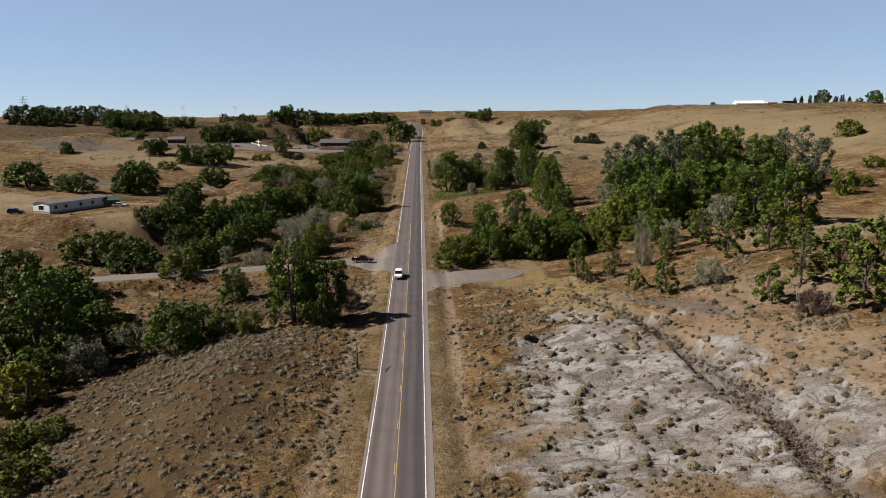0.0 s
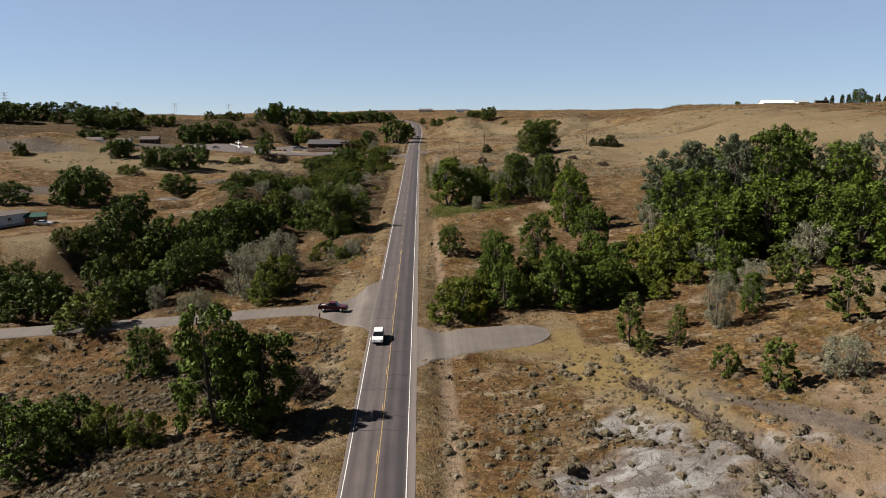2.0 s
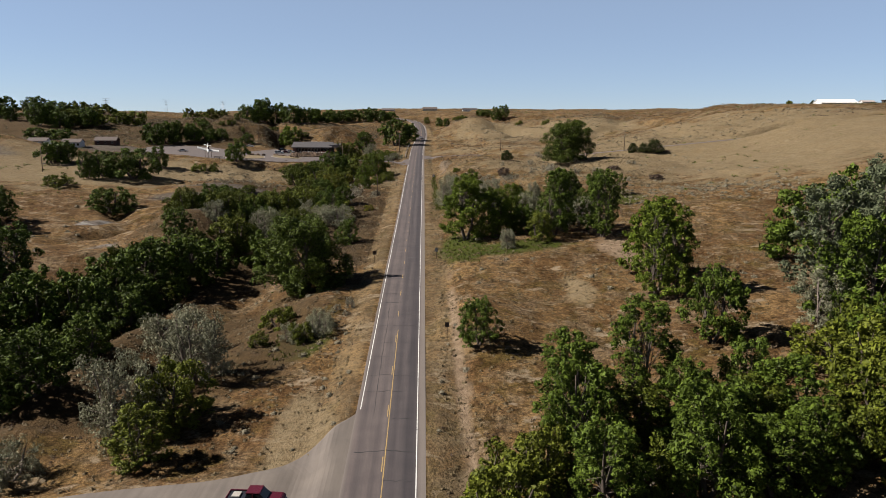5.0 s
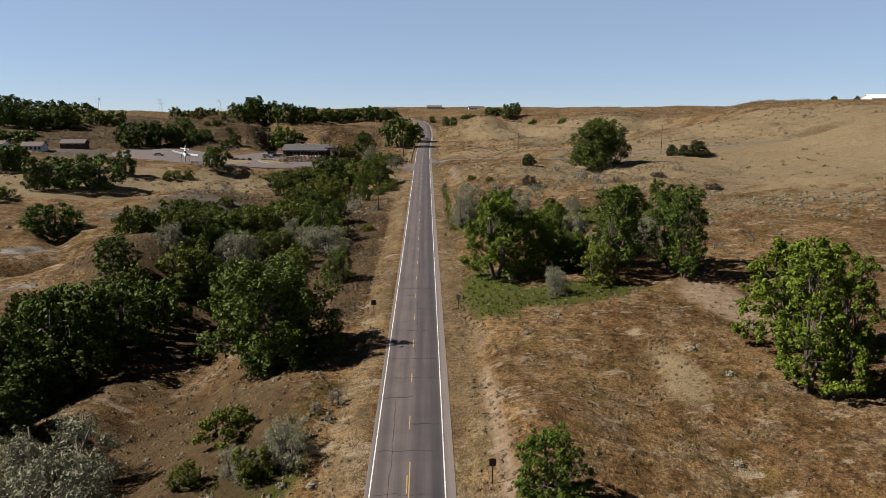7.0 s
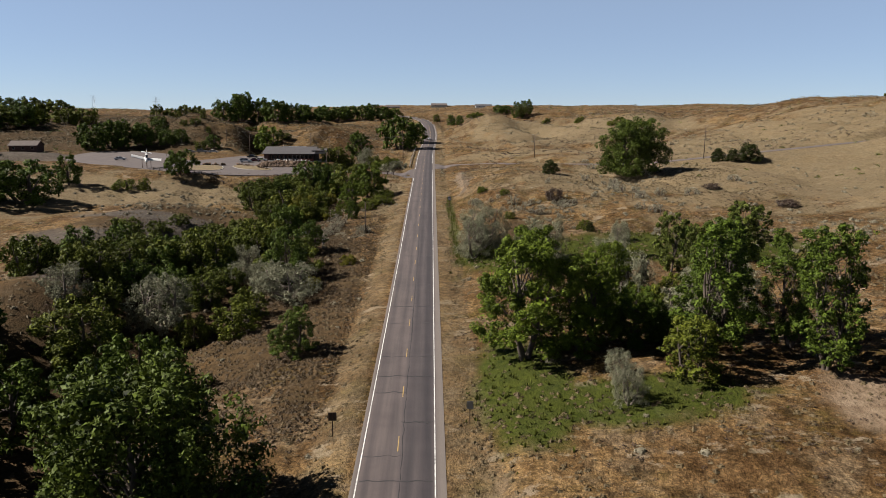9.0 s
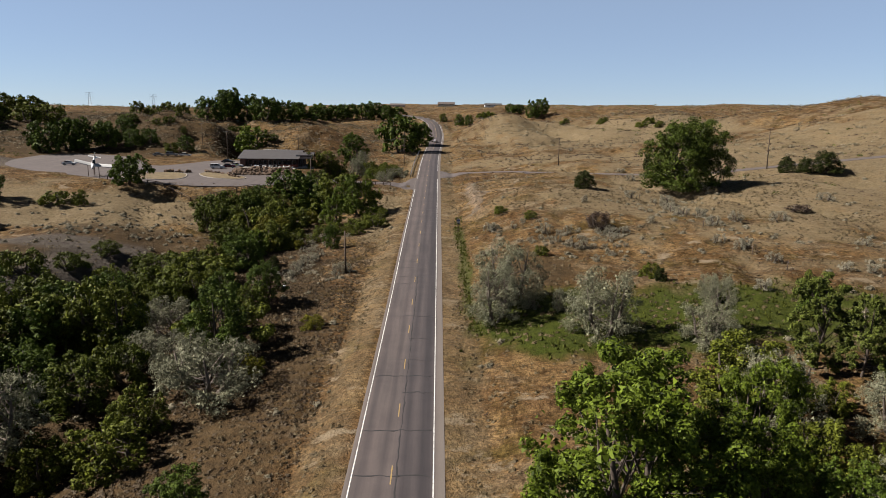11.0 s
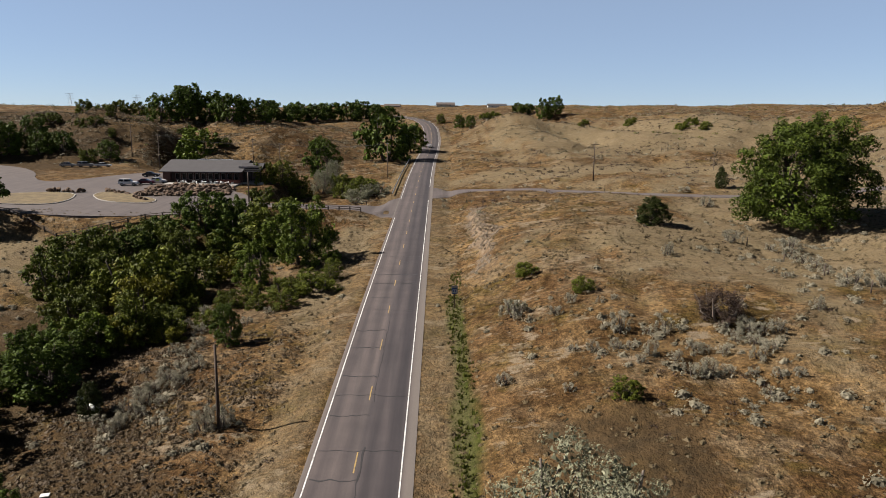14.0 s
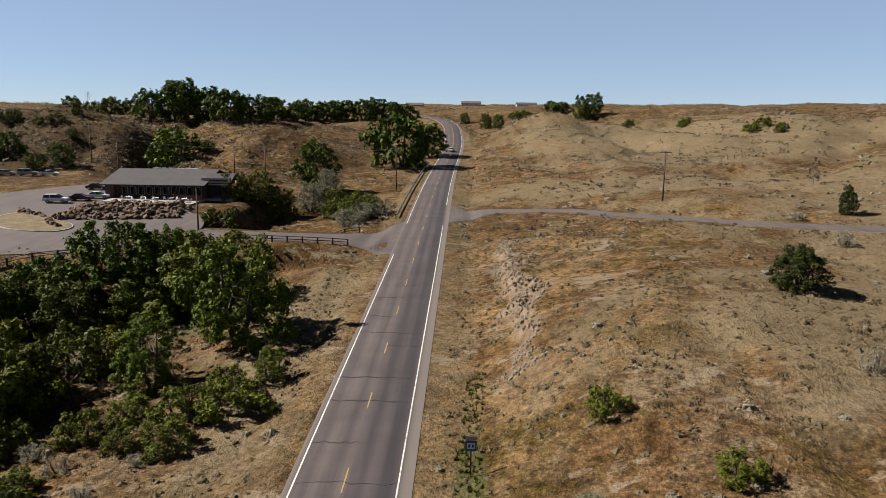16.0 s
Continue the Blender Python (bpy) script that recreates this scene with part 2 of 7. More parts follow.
# levelled yards: centre, half sizes, height at the centre, slopes
PLANES = [(-75, 494, 36, 38, 12.72, -0.02, 0.03), (-128, 512, 24, 34, 14.3, -0.02, 0.03), (-113, 242, 23, 18, 1.9, 0.0, 0.0)]
SIDE_ROAD = [(-3.6, 181, -4.2), (-14, 182, -5.2), (-26, 181.5, -5.9), (-45, 178, -6.5), (-80, 172, -7.2), (-160, 160, -6.0), (-320, 150, 0)]
PULL_OUT = [(3.9, 158, -5.1), (14, 160.5, -4.9), (27.5, 163.5, -4.7)]
LOT_DRIVE = [(-3.6, 486, 9.8), (-12, 481, 10.2), (-24, 477.5, 10.9), (-40, 475, 11.7)]
EAST_TRACK = [(3.9, 508, 10.9), (16, 508, 11.8), (30, 502, 12.8), (46, 487, 13.6), (58, 476, 14.2), (80, 470, 14.6), (190, 470, 26)]
PATHS = [(4, SIDE_ROAD, 3.8), (3, PULL_OUT, 6.5), (4, LOT_DRIVE, 6.4), (5, EAST_TRACK, 3.0)]
# the dry wash below the grove
WASH_DEEP, WASH = 1.2, [(36, 140), (40, 130), (42, 121), (44.5, 109), (45.5, 97), (46.8, 88), (47, 80), (45.5, 67), (46, 50)]
# ---------------------------------------------------------------- materials
class Mat:
    """A small builder of node materials."""

    def __init__(self, name, rough=0.9, metal=0.0):
        self.m = bpy.data.materials.new(name)
        self.m.use_nodes = True
        self.t = self.m.node_tree
        self.b = self.t.nodes["Principled BSDF"]
        self.b.inputs["Roughness"].default_value = rough
        self.b.inputs["Metallic"].default_value = metal
        self.b.inputs["Specular IOR Level"].default_value = 0.3
        self.at = self.t.nodes.new("ShaderNodeTexCoord").outputs["Object"]

    def put(self, value, socket):
        if isinstance(value, (int, float)):
            socket.default_value = value
        elif isinstance(value, tuple):
            socket.default_value = (*value, 1.0) if len(value) == 3 and len(socket.default_value) == 4 else value
        else:
            self.t.links.new(value, socket)

    def noise(self, size, detail=3.0, rough=0.55, stretch=None):
        n = self.t.nodes.new("ShaderNodeTexNoise")
        n.inputs["Scale"].default_value = 1.0 / size
        n.inputs["Detail"].default_value, n.inputs["Roughness"].default_value = detail, rough
        at = self.at
        if stretch:
            p = self.t.nodes.new("ShaderNodeMapping")
            p.inputs["Scale"].default_value = stretch
            self.t.links.new(at, p.inputs["Vector"])
            at = p.outputs["Vector"]
        self.t.links.new(at, n.inputs["Vector"])
        return n.outputs["Fac"]

    def ramp(self, fac, a, b):
        """0 where fac is a, 1 where it is b."""
        n = self.t.nodes.new("ShaderNodeMapRange")
        n.inputs["From Min"].default_value, n.inputs["From Max"].default_value = a, b
        self.t.links.new(fac, n.inputs["Value"])
        return n.outputs["Result"]

    def math(self, op, a, b=0.0):
        n = self.t.nodes.new("ShaderNodeMath")
        n.operation = op
        self.put(a, n.inputs[0])
        self.put(b, n.inputs[1])
        return n.outputs[0]

    def mix(self, fac, a, b, how="MIX"):
        n = self.t.nodes.new("ShaderNodeMix")
        n.data_type, n.blend_type = "RGBA", how
        self.put(fac, n.inputs["Factor"])
        self.put(a, n.inputs["A"])
        self.put(b, n.inputs["B"])
        return n.outputs["Result"]

    def attr(self, name):
        n = self.t.nodes.new("ShaderNodeAttribute")
        n.attribute_name = name
        return n.outputs["Fac"]

    def random(self):
        return self.t.nodes.new("ShaderNodeObjectInfo").outputs["Random"]

    def island(self):
        return self.t.nodes.new("ShaderNodeNewGeometry").outputs["Random Per Island"]

    def color(self, value):
        self.put(value, self.b.inputs["Base Color"])
        return self

    def bump(self, fac, depth, strength=0.6):
        n = self.t.nodes.new("ShaderNodeBump")
        n.inputs["Distance"].default_value, n.inputs["Strength"].default_value = depth, strength
        self.t.links.new(fac, n.inputs["Height"])
        self.t.links.new(n.outputs["Normal"], self.b.inputs["Normal"])
        return self


def plain(name, rgb, rough=0.7, metal=0.0, size=0.4, spread=0.18):
    """A painted or bare surface with some mottling at two scales."""
    m = Mat(name, rough, metal)
    n = m.mix(0.5, m.noise(size), m.noise(size * 0.12))
    dark, light = tuple(c * (1 - spread) for c in rgb), tuple(min(1, c * (1 + spread)) for c in rgb)
    m.color(m.mix(m.ramp(n, 0.35, 0.65), dark, light))
    return m.m


def foliage(name, dark, light, through=0.06, rough=0.6):
    """Leaves: each one has its own tint, and lets some light through."""
    m = Mat(name, rough)
    m.b.inputs["Specular IOR Level"].default_value = 0.08
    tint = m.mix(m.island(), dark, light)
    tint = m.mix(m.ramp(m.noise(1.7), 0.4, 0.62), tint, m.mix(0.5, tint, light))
    each = m.math("ADD", 0.82, m.math("MULTIPLY", m.random(), 0.36))
    tint = m.mix(1.0, tint, m.mix(each, (0, 0, 0), (1, 1, 1)), "MULTIPLY")
    m.color(tint)
    tr = m.t.nodes.new("ShaderNodeBsdfTranslucent")
    m.t.links.new(tint, tr.inputs["Color"])
    mixer = m.t.nodes.new("ShaderNodeMixShader")
    mixer.inputs[0].default_value = through
    m.t.links.new(m.b.outputs[0], mixer.inputs[1])
    m.t.links.new(tr.outputs[0], mixer.inputs[2])
    m.t.links.new(mixer.outputs[0], m.t.nodes["Material Output"].inputs["Surface"])
    return m.m


def soil_material():
    m = Mat("prairie_soil", 0.95)
    m.b.inputs["Specular IOR Level"].default_value = 0.05
    big, mid, fine, tiny = m.noise(34, 4), m.noise(6.5, 4, 0.65), m.noise(1.3, 4, 0.7), m.noise(0.28, 3, 0.7)
    small = m.noise(0.62, 4, 0.7)
    grass = m.mix(m.ramp(big, 0.42, 0.56), (0.0862, 0.0532, 0.0254), (0.1599, 0.1072, 0.0541))
    grass = m.mix(m.ramp(m.noise(15, 5, 0.7), 0.48, 0.58), grass, (0.1040, 0.0640, 0.0320))
    grass = m.mix(m.ramp(m.noise(9, 5, 0.7), 0.52, 0.62), grass, (0.0799, 0.0573, 0.0209))
    grass = m.mix(m.ramp(mid, 0.50, 0.62), grass, (0.1315, 0.0978, 0.0629))
    grass = m.mix(m.ramp(m.noise(2.6, 4, 0.7, (1, 0.45, 1)), 0.46, 0.60), grass, m.mix(1.0, grass, (0.64, 0.60, 0.55), "MULTIPLY"))
    # random dark flecks: patchy soil, and shade between grass clumps put into the colour
    grass = m.mix(m.ramp(fine, 0.48, 0.62), grass, m.mix(1.0, grass, (0.54, 0.52, 0.50), "MULTIPLY"))
    grass = m.mix(m.ramp(small, 0.47, 0.60), grass, m.mix(1.0, grass, (0.56, 0.55, 0.54), "MULTIPLY"))
    grass = m.mix(m.ramp(tiny, 0.46, 0.62), grass, m.mix(1.0, grass, (1.75, 1.72, 1.66), "MULTIPLY"))
    grass = m.mix(m.ramp(m.noise(5.0, 6, 0.72, (1, 1.5, 1)), 0.57, 0.63), grass, (0.185, 0.150, 0.112))
    grass = m.mix(m.ramp(m.noise(3.4, 6, 0.75), 0.53, 0.60), grass, m.mix(1.0, grass, (0.66, 0.66, 0.60), "MULTIPLY"))
    green = m.mix(m.ramp(fine, 0.35, 0.65), (0.020, 0.032, 0.005), (0.046, 0.060, 0.010))
    col = m.mix(m.attr("green"), grass, green)
    gold = m.mix(m.ramp(fine, 0.35, 0.7), (0.138, 0.112, 0.072), (0.215, 0.178, 0.122))
    gold = m.mix(m.ramp(small, 0.48, 0.68), gold, m.mix(1.0, gold, (0.55, 0.53, 0.5), "MULTIPLY"))
    gold = m.mix(m.attr("hay"), gold, m.mix(m.ramp(fine, 0.35, 0.7), (0.130, 0.096, 0.044), (0.190, 0.147, 0.074)))
    col = m.mix(m.attr("gold"), col, gold)
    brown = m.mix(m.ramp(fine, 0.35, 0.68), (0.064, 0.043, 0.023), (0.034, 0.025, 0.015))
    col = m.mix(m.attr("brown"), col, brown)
    dirt = m.mix(m.ramp(fine, 0.35, 0.7), (0.125, 0.092, 0.067), (0.250, 0.195, 0.147))
    col = m.mix(m.attr("dirt"), col, dirt)
    pale = m.mix(m.ramp(m.noise(7, 4, 0.65, (1, 1.6, 1)), 0.42, 0.58), (0.1080, 0.0944, 0.0800), (0.1800, 0.1768, 0.1680))
    pale = m.mix(m.ramp(m.noise(4.2, 4, 0.7, (0.6, 1.5, 1)), 0.52, 0.60), pale, (0.0896, 0.0768, 0.0672))
    pale = m.mix(m.ramp(fine, 0.54, 0.66), pale, m.mix(1.0, pale, (0.66, 0.63, 0.60), "MULTIPLY"))
    pale = m.mix(m.ramp(small, 0.52, 0.64), pale, m.mix(1.0, pale, (0.72, 0.70, 0.68), "MULTIPLY"))
    col = m.mix(1.0, col, (0.80, 0.772, 0.695), "MULTIPLY")
    cell = m.t.nodes.new("ShaderNodeTexVoronoi")
    cell.feature = "DISTANCE_TO_EDGE"
    cell.inputs["Scale"].default_value = 0.32
    bend = m.t.nodes.new("ShaderNodeVectorMath")
    bend.operation = "MULTIPLY_ADD"
    m.t.links.new(m.mix(0.5, m.noise(2.2, 4), m.noise(7, 2)), bend.inputs[0])
    bend.inputs[1].default_value = (9, 7, 3)
    m.t.links.new(m.at, bend.inputs[2])
    m.t.links.new(bend.outputs[0], cell.inputs["Vector"])
    pale = m.mix(m.ramp(m.math("ADD", cell.outputs["Distance"], m.math("MULTIPLY", fine, 0.10)), 0.045, 0.095), m.mix(m.ramp(m.noise(5, 2), 0.44, 0.50), pale, (0.050, 0.040, 0.034)), pale)
    col = m.mix(m.attr("clay"), col, pale)
    # dark grey of shale, also used as painted shade on the creek scarp
    shale_and_shade = m.mix(m.ramp(fine, 0.3, 0.7), (0.0360, 0.0326, 0.0298), (0.0912, 0.0792, 0.0672))
    col = m.mix(m.attr("shale_and_shade"), col, shale_and_shade)
    m.color(col)
    m.bump(m.mix(0.35, m.mix(0.5, fine, small), tiny), 0.75, 1.0)
    return m.m


def asphalt_material(name, base, pink):
    m = Mat(name, 0.88)
    n, fine = m.noise(3.5, 4), m.noise(0.05, 2)
    streak = m.noise(1.0, 3, 0.6, (1.4, 0.03, 1))
    col = m.mix(m.ramp(streak, 0.35, 0.65), base, pink)
    col = m.mix(m.ramp(n, 0.35, 0.7), col, m.mix(1.0, col, (0.8, 0.8, 0.82), "MULTIPLY"))
    wheel = m.attr("wheel")
    col = m.mix(wheel, col, m.mix(1.0, col, (0.56, 0.57, 0.61), "MULTIPLY"))
    col = m.mix(m.attr("lane"), col, m.mix(1.0, col, (0.70, 0.72, 0.77), "MULTIPLY"))
    col = m.mix(m.attr("worn"), col, (0.114, 0.099, 0.084))
    m.color(m.mix(m.ramp(fine, 0.4, 0.7), col, m.mix(1.0, col, (1.25, 1.25, 1.25), "MULTIPLY")))
    m.bump(fine, 0.01, 0.4)
    return m.m


def paint_material(name, rgb, under):
    m = Mat(name, 0.7)
    gone = m.ramp(m.math("ADD", m.noise(0.35, 4, 0.7), m.math("MULTIPLY", m.noise(6), 0.35)), 0.66, 0.84)
    m.color(m.mix(gone, rgb, under))
    return m.m


SOIL = soil_material()
ASPHALT = asphalt_material("asphalt", (0.0528, 0.0436, 0.0412), (0.0736, 0.0588, 0.0540))
LOT = asphalt_material("lot_asphalt", (0.0544, 0.0448, 0.0416), (0.0720, 0.0592, 0.0536))
GRAVEL = asphalt_material("gravel_road", (0.0720, 0.0608, 0.0512), (0.0880, 0.0752, 0.0632))
WHITE_LINE = paint_material("white_line", (0.46, 0.455, 0.435), (0.15, 0.144, 0.138))
YELLOW_LINE = paint_material("yellow_line", (0.235, 0.160, 0.060), (0.132, 0.102, 0.066))
TAR = plain("tar", (0.0216, 0.0202, 0.0202), 0.7)
BARK = plain("bark", (0.0552, 0.0432, 0.0336), 0.95)
DEAD = plain("dead_wood", (0.1008, 0.0816, 0.0672), 0.95)
POLE = plain("weathered_pole", (0.0536, 0.0382, 0.0281), 0.9)
# Near-black dark ends of green leaves paint the shade inside crowns into random tints.
LEAF = {
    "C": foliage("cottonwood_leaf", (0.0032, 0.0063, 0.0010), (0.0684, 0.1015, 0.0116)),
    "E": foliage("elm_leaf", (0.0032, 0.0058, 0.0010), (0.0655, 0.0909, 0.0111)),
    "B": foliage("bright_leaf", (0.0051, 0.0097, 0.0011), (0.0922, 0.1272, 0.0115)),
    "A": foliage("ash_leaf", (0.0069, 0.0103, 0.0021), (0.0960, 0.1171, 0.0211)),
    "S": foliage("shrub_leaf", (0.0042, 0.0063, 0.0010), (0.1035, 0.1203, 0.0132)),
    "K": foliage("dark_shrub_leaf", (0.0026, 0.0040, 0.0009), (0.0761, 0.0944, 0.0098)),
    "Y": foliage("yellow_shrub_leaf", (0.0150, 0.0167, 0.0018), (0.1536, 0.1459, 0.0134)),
    "O": foliage("olive_leaf", (0.0208, 0.0218, 0.0120), (0.2050, 0.2040, 0.1320), 0.08),
    "G": foliage("silver_poplar_leaf", (0.0192, 0.0256, 0.0128), (0.0986, 0.1144, 0.0634), 0.08),
    "J": foliage("juniper_leaf", (0.0043, 0.0072, 0.0019), (0.0352, 0.0432, 0.0088), 0.1),
    "W": foliage("sage_leaf", (0.0640, 0.0592, 0.0416), (0.2900, 0.2691, 0.1995), 0.12),
    "D": foliage("bare_shrub_twig", (0.0208, 0.0136, 0.0104), (0.0624, 0.0432, 0.0320), 0.1),
    "N": foliage("dead_pine_twig", (0.0336, 0.0264, 0.0184), (0.0720, 0.0576, 0.0392), 0.1),
    "sage": foliage("sagebrush", (0.0640, 0.0560, 0.0368), (0.1760, 0.1568, 0.1104), 0.12),
    "olive_sage": foliage("olive_sagebrush", (0.0360, 0.0288, 0.0160), (0.1160, 0.0944, 0.0600), 0.12),
    "dry": foliage("dry_grass", (0.0480, 0.0360, 0.0192), (0.1200, 0.0912, 0.0504), 0.2),
    "brown_grass": foliage("brown_grass", (0.0272, 0.0184, 0.0096), (0.0840, 0.0592, 0.0320), 0.1),
    "weed": foliage("green_weed", (0.0240, 0.0304, 0.0056), (0.0800, 0.0880, 0.0160), 0.2),
}
# ---------------------------------------------------------------- helpers for meshes
def mesh_object(name, verts, faces, material, parent=None, label="", smooth_faces=False):
    me = bpy.data.meshes.new(name)
    me.from_pydata(verts if isinstance(verts, list) else verts.tolist(), [], faces if isinstance(faces, list) else faces.tolist())
    me.materials.append(material)
    if smooth_faces:
        me.polygons.foreach_set("use_smooth", [True] * len(me.polygons))
    ob = new(name, me)
    ob.parent = parent
    return tagged(ob, label)


def part(name, bm, material, parent=None, label="", smooth_faces=False):
    """Links a bmesh as one mesh object under a thing or a part."""
    me = bpy.data.meshes.new(name)
    for f in bm.faces:
        f.smooth = smooth_faces
    bm.to_mesh(me)
    bm.free()
    me.materials.append(material)
    ob = new(name, me)
    ob.parent = parent
    return tagged(ob, label)


def height(x, y):
    return float(ground(np.array([float(x)]), np.array([float(y)]))[0])


def spread(lo, hi, fine_lo, fine_hi, step, grow):
    """Places from lo to hi, evenly spaced in the fine stretch and ever wider beyond it."""
    mid = list(np.arange(fine_lo, fine_hi, step))
    up, d = [], step
    v = mid[-1]
    while v < hi:
        d *= grow
        v += d
        up.append(v)
    down, d, v = [], step, mid[0]
    while v > lo:
        d *= grow
        v -= d
        down.append(v)
    return np.array(down[::-1] + mid + up)


def rows_of_quads(nx, ny):
    i = np.arange((ny - 1) * (nx - 1))
    a = i // (nx - 1) * nx + i % (nx - 1)
    return np.stack([a, a + 1, a + nx + 1, a + nx], 1)


def set_attribute(me, name, values):
    a = me.attributes.new(name, "FLOAT", "POINT")
    a.data.foreach_set("value", np.asarray(values, np.float32).ravel())


# ---------------------------------------------------------------- ground
def blobs(x, y, places):
    k = np.zeros(x.shape)
    for cx, cy, rx, ry, turn in places:
        k = np.maximum(k, 1.4 * mound(x, y, cx, cy, rx, ry, turn))
    return smooth(0.35, 0.8, k + 0.3 * grain(x, y, 6, 31) + 0.15 * grain(x, y, 2, 32))


GREEN = [(20, 345, 13, 14, 0), (42, 342, 24, 11, 0), (60, 338, 14, 8, 0), (8.6, 372, 1.2, 22, 0), (8.4, 400, 1.0, 16, 0), (13, 283, 6, 16, 0), (26, 276, 14, 5, 0), (-16, 226, 5, 7, 0),
         (-30, 455, 12, 14, 0)]
GOLD = [(33.5, 244, 3, 8, 0), (150, 450, 110, 110, 0), (90, 620, 70, 70, 0), (230, 330, 90, 90, 0), (-150, 420, 60, 40, 0), (-160, 250, 40, 30, 0), (34, 140, 7, 12, -25), (38, 131, 8, 6, 0), (22, 156, 8, 3, 0), (30, 168, 4, 7, 0), (104, 165, 26, 18, 0), (-90, 432, 60, 20, 5), (60, 420, 40, 24, 0), (-11, 195, 4, 12, 0),
        (-10, 152, 3, 5, 0), (-90, 225, 14, 8, 0), (60, 530, 60, 20, 0), (-11, 440, 5, 30, 0)]
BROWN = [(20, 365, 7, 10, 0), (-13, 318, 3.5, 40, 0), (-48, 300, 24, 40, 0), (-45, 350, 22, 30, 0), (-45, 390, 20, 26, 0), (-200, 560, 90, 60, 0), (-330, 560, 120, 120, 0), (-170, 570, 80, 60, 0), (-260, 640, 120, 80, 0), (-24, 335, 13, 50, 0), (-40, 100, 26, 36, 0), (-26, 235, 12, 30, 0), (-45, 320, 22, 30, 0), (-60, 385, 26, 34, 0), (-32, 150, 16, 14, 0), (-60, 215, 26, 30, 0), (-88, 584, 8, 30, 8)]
SAGE = [(-22, 387, 4.5, 16, 20), (-25, 380, 5, 9, 30), (-14, 372, 3, 3, 0), (28, 384, 10, 8, 0), (34, 378, 8, 14, -20), (55, 400, 6, 26, 20), (66, 430, 10, 4, 0), (-40, 98, 9, 22, -15), (-27, 112, 10, 14, 0), (-14, 376, 3, 3, 0), (-70, 415, 20, 14, 0), (95, 340, 30, 20, 0)]
# Dark shale beds; the patches near (-66, 386) paint the creek scarp's shaded face.
SHALE_AND_SHADE = [(-204, 441, 22, 7, 0), (-226, 443, 10, 6, 0), (-66, 386, 7, 18, -18), (-64, 374, 9, 7, 0), (-60, 398, 10, 5, 0), (-62, 330, 12, 8, 20), (-80, 372, 18, 8, 0), (-160, 500, 40, 14, 0), (-76, 398, 22, 6, 5), (-40, 345, 9, 5, 0), (-150, 330, 20, 12, 0), (49, 122, 2, 14, 35)]
DIRT = [(9, 130, 1.2, 60, 0), (-9.5, 108, 1.0, 50, 0), (-115, 258, 30, 8, 8), (49, 265, 5, 15, 8), (-160, 275, 30, 8, -20),
        (9.5, 220, 1, 40, 0)]


HAY = [(33, 146, 7, 12, -20), (36, 128, 8, 9, 0), (30, 160, 2.5, 6, 0), (22, 156, 6, 2, 0)]
BARE = [(44, 88, 30, 26, 0), (66, 116, 18, 12, 0), (-250, 470, 24, 14, 0)]


def build_ground():
    xs = spread(-2600, 2600, -110, 110, 1.4, 1.075)
    xs = np.sort(np.concatenate([xs[(xs < -26) | (xs > 58)], np.arange(-26, 58.01, 0.7)]))
    ys = spread(-600, 4200, 60, 545, 1.35, 1.06)
    ys = np.sort(np.concatenate([ys[(ys < 55.9) | (ys > 132.3)], np.arange(56.3, 132, 0.85)]))
    x, y = np.meshgrid(xs, ys)
    z = ground(x, y)
    verts = np.stack([x, y, z], -1).reshape(-1, 3)
    ob = mesh_object("ground", verts, rows_of_quads(len(xs), len(ys)), SOIL, smooth_faces=True)
    me = ob.data
    off = np.abs(x - road_x(y))
    set_attribute(me, "clay", clay(x, y) * smooth(7, 10, off))
    set_attribute(me, "green", 0.93 * blobs(x, y, GREEN) * smooth(5.5, 7.5, off))
    verge = smooth(4, 5, off) * (1 - smooth(8.4, 9.3, off + 0.5 * grain(x, y, 7, 41)))
    hay = blobs(x, y, HAY)
    set_attribute(me, "gold", np.maximum.reduce([hay, 0.72 * blobs(x, y, GOLD), 0.42 * verge * (0.75 + 0.25 * grain(x, y, 3, 42))]))
    set_attribute(me, "hay", hay)
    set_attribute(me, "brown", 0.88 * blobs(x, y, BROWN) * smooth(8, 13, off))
    u, along = cut_bank(x, y)
    face = along * smooth(0.36, 0.46, u) * (1 - smooth(0.70, 0.86, u)) * smooth(-0.5, 0.1, grain(x, y, 4, 84) + 0.4)
    set_attribute(me, "dirt", np.maximum(np.maximum(0.85 * blobs(x, y, DIRT), 0.62 * blobs(x, y, BARE) * (1 - hay)), face))
    set_attribute(me, "shale_and_shade", np.maximum(0.8 * blobs(x, y, SHALE_AND_SHADE), 0.75 * (1 - smooth(0.6, 2.4, off_line(x, y, WASH)))))
    return tagged(ob, "dry brown prairie with grass, clay and gullies", "ground", kind="structure")


build_ground()


# ---------------------------------------------------------------- road
def strip(name, ys, left, right, lift, material, label="", category="", columns=1):
    """A band that follows the road between two offsets."""
    ys = np.asarray(ys, float)
    cx, cz = road_x(ys), road_z(ys)
    head = np.gradient(cx, ys)
    offs = np.linspace(left, right, columns + 1)
    verts, o2 = [], []
    for o in offs:
        n = np.hypot(1, head)
        verts.append(np.stack([cx + o / n, ys - o * head / n, cz + lift - 0.018 * np.abs(o)], 1))
    v = np.stack(verts, 1).reshape(-1, 3)
    ob = mesh_object(name, v, rows_of_quads(columns + 1, len(ys)), material)
    return ob, np.tile(offs, len(ys))


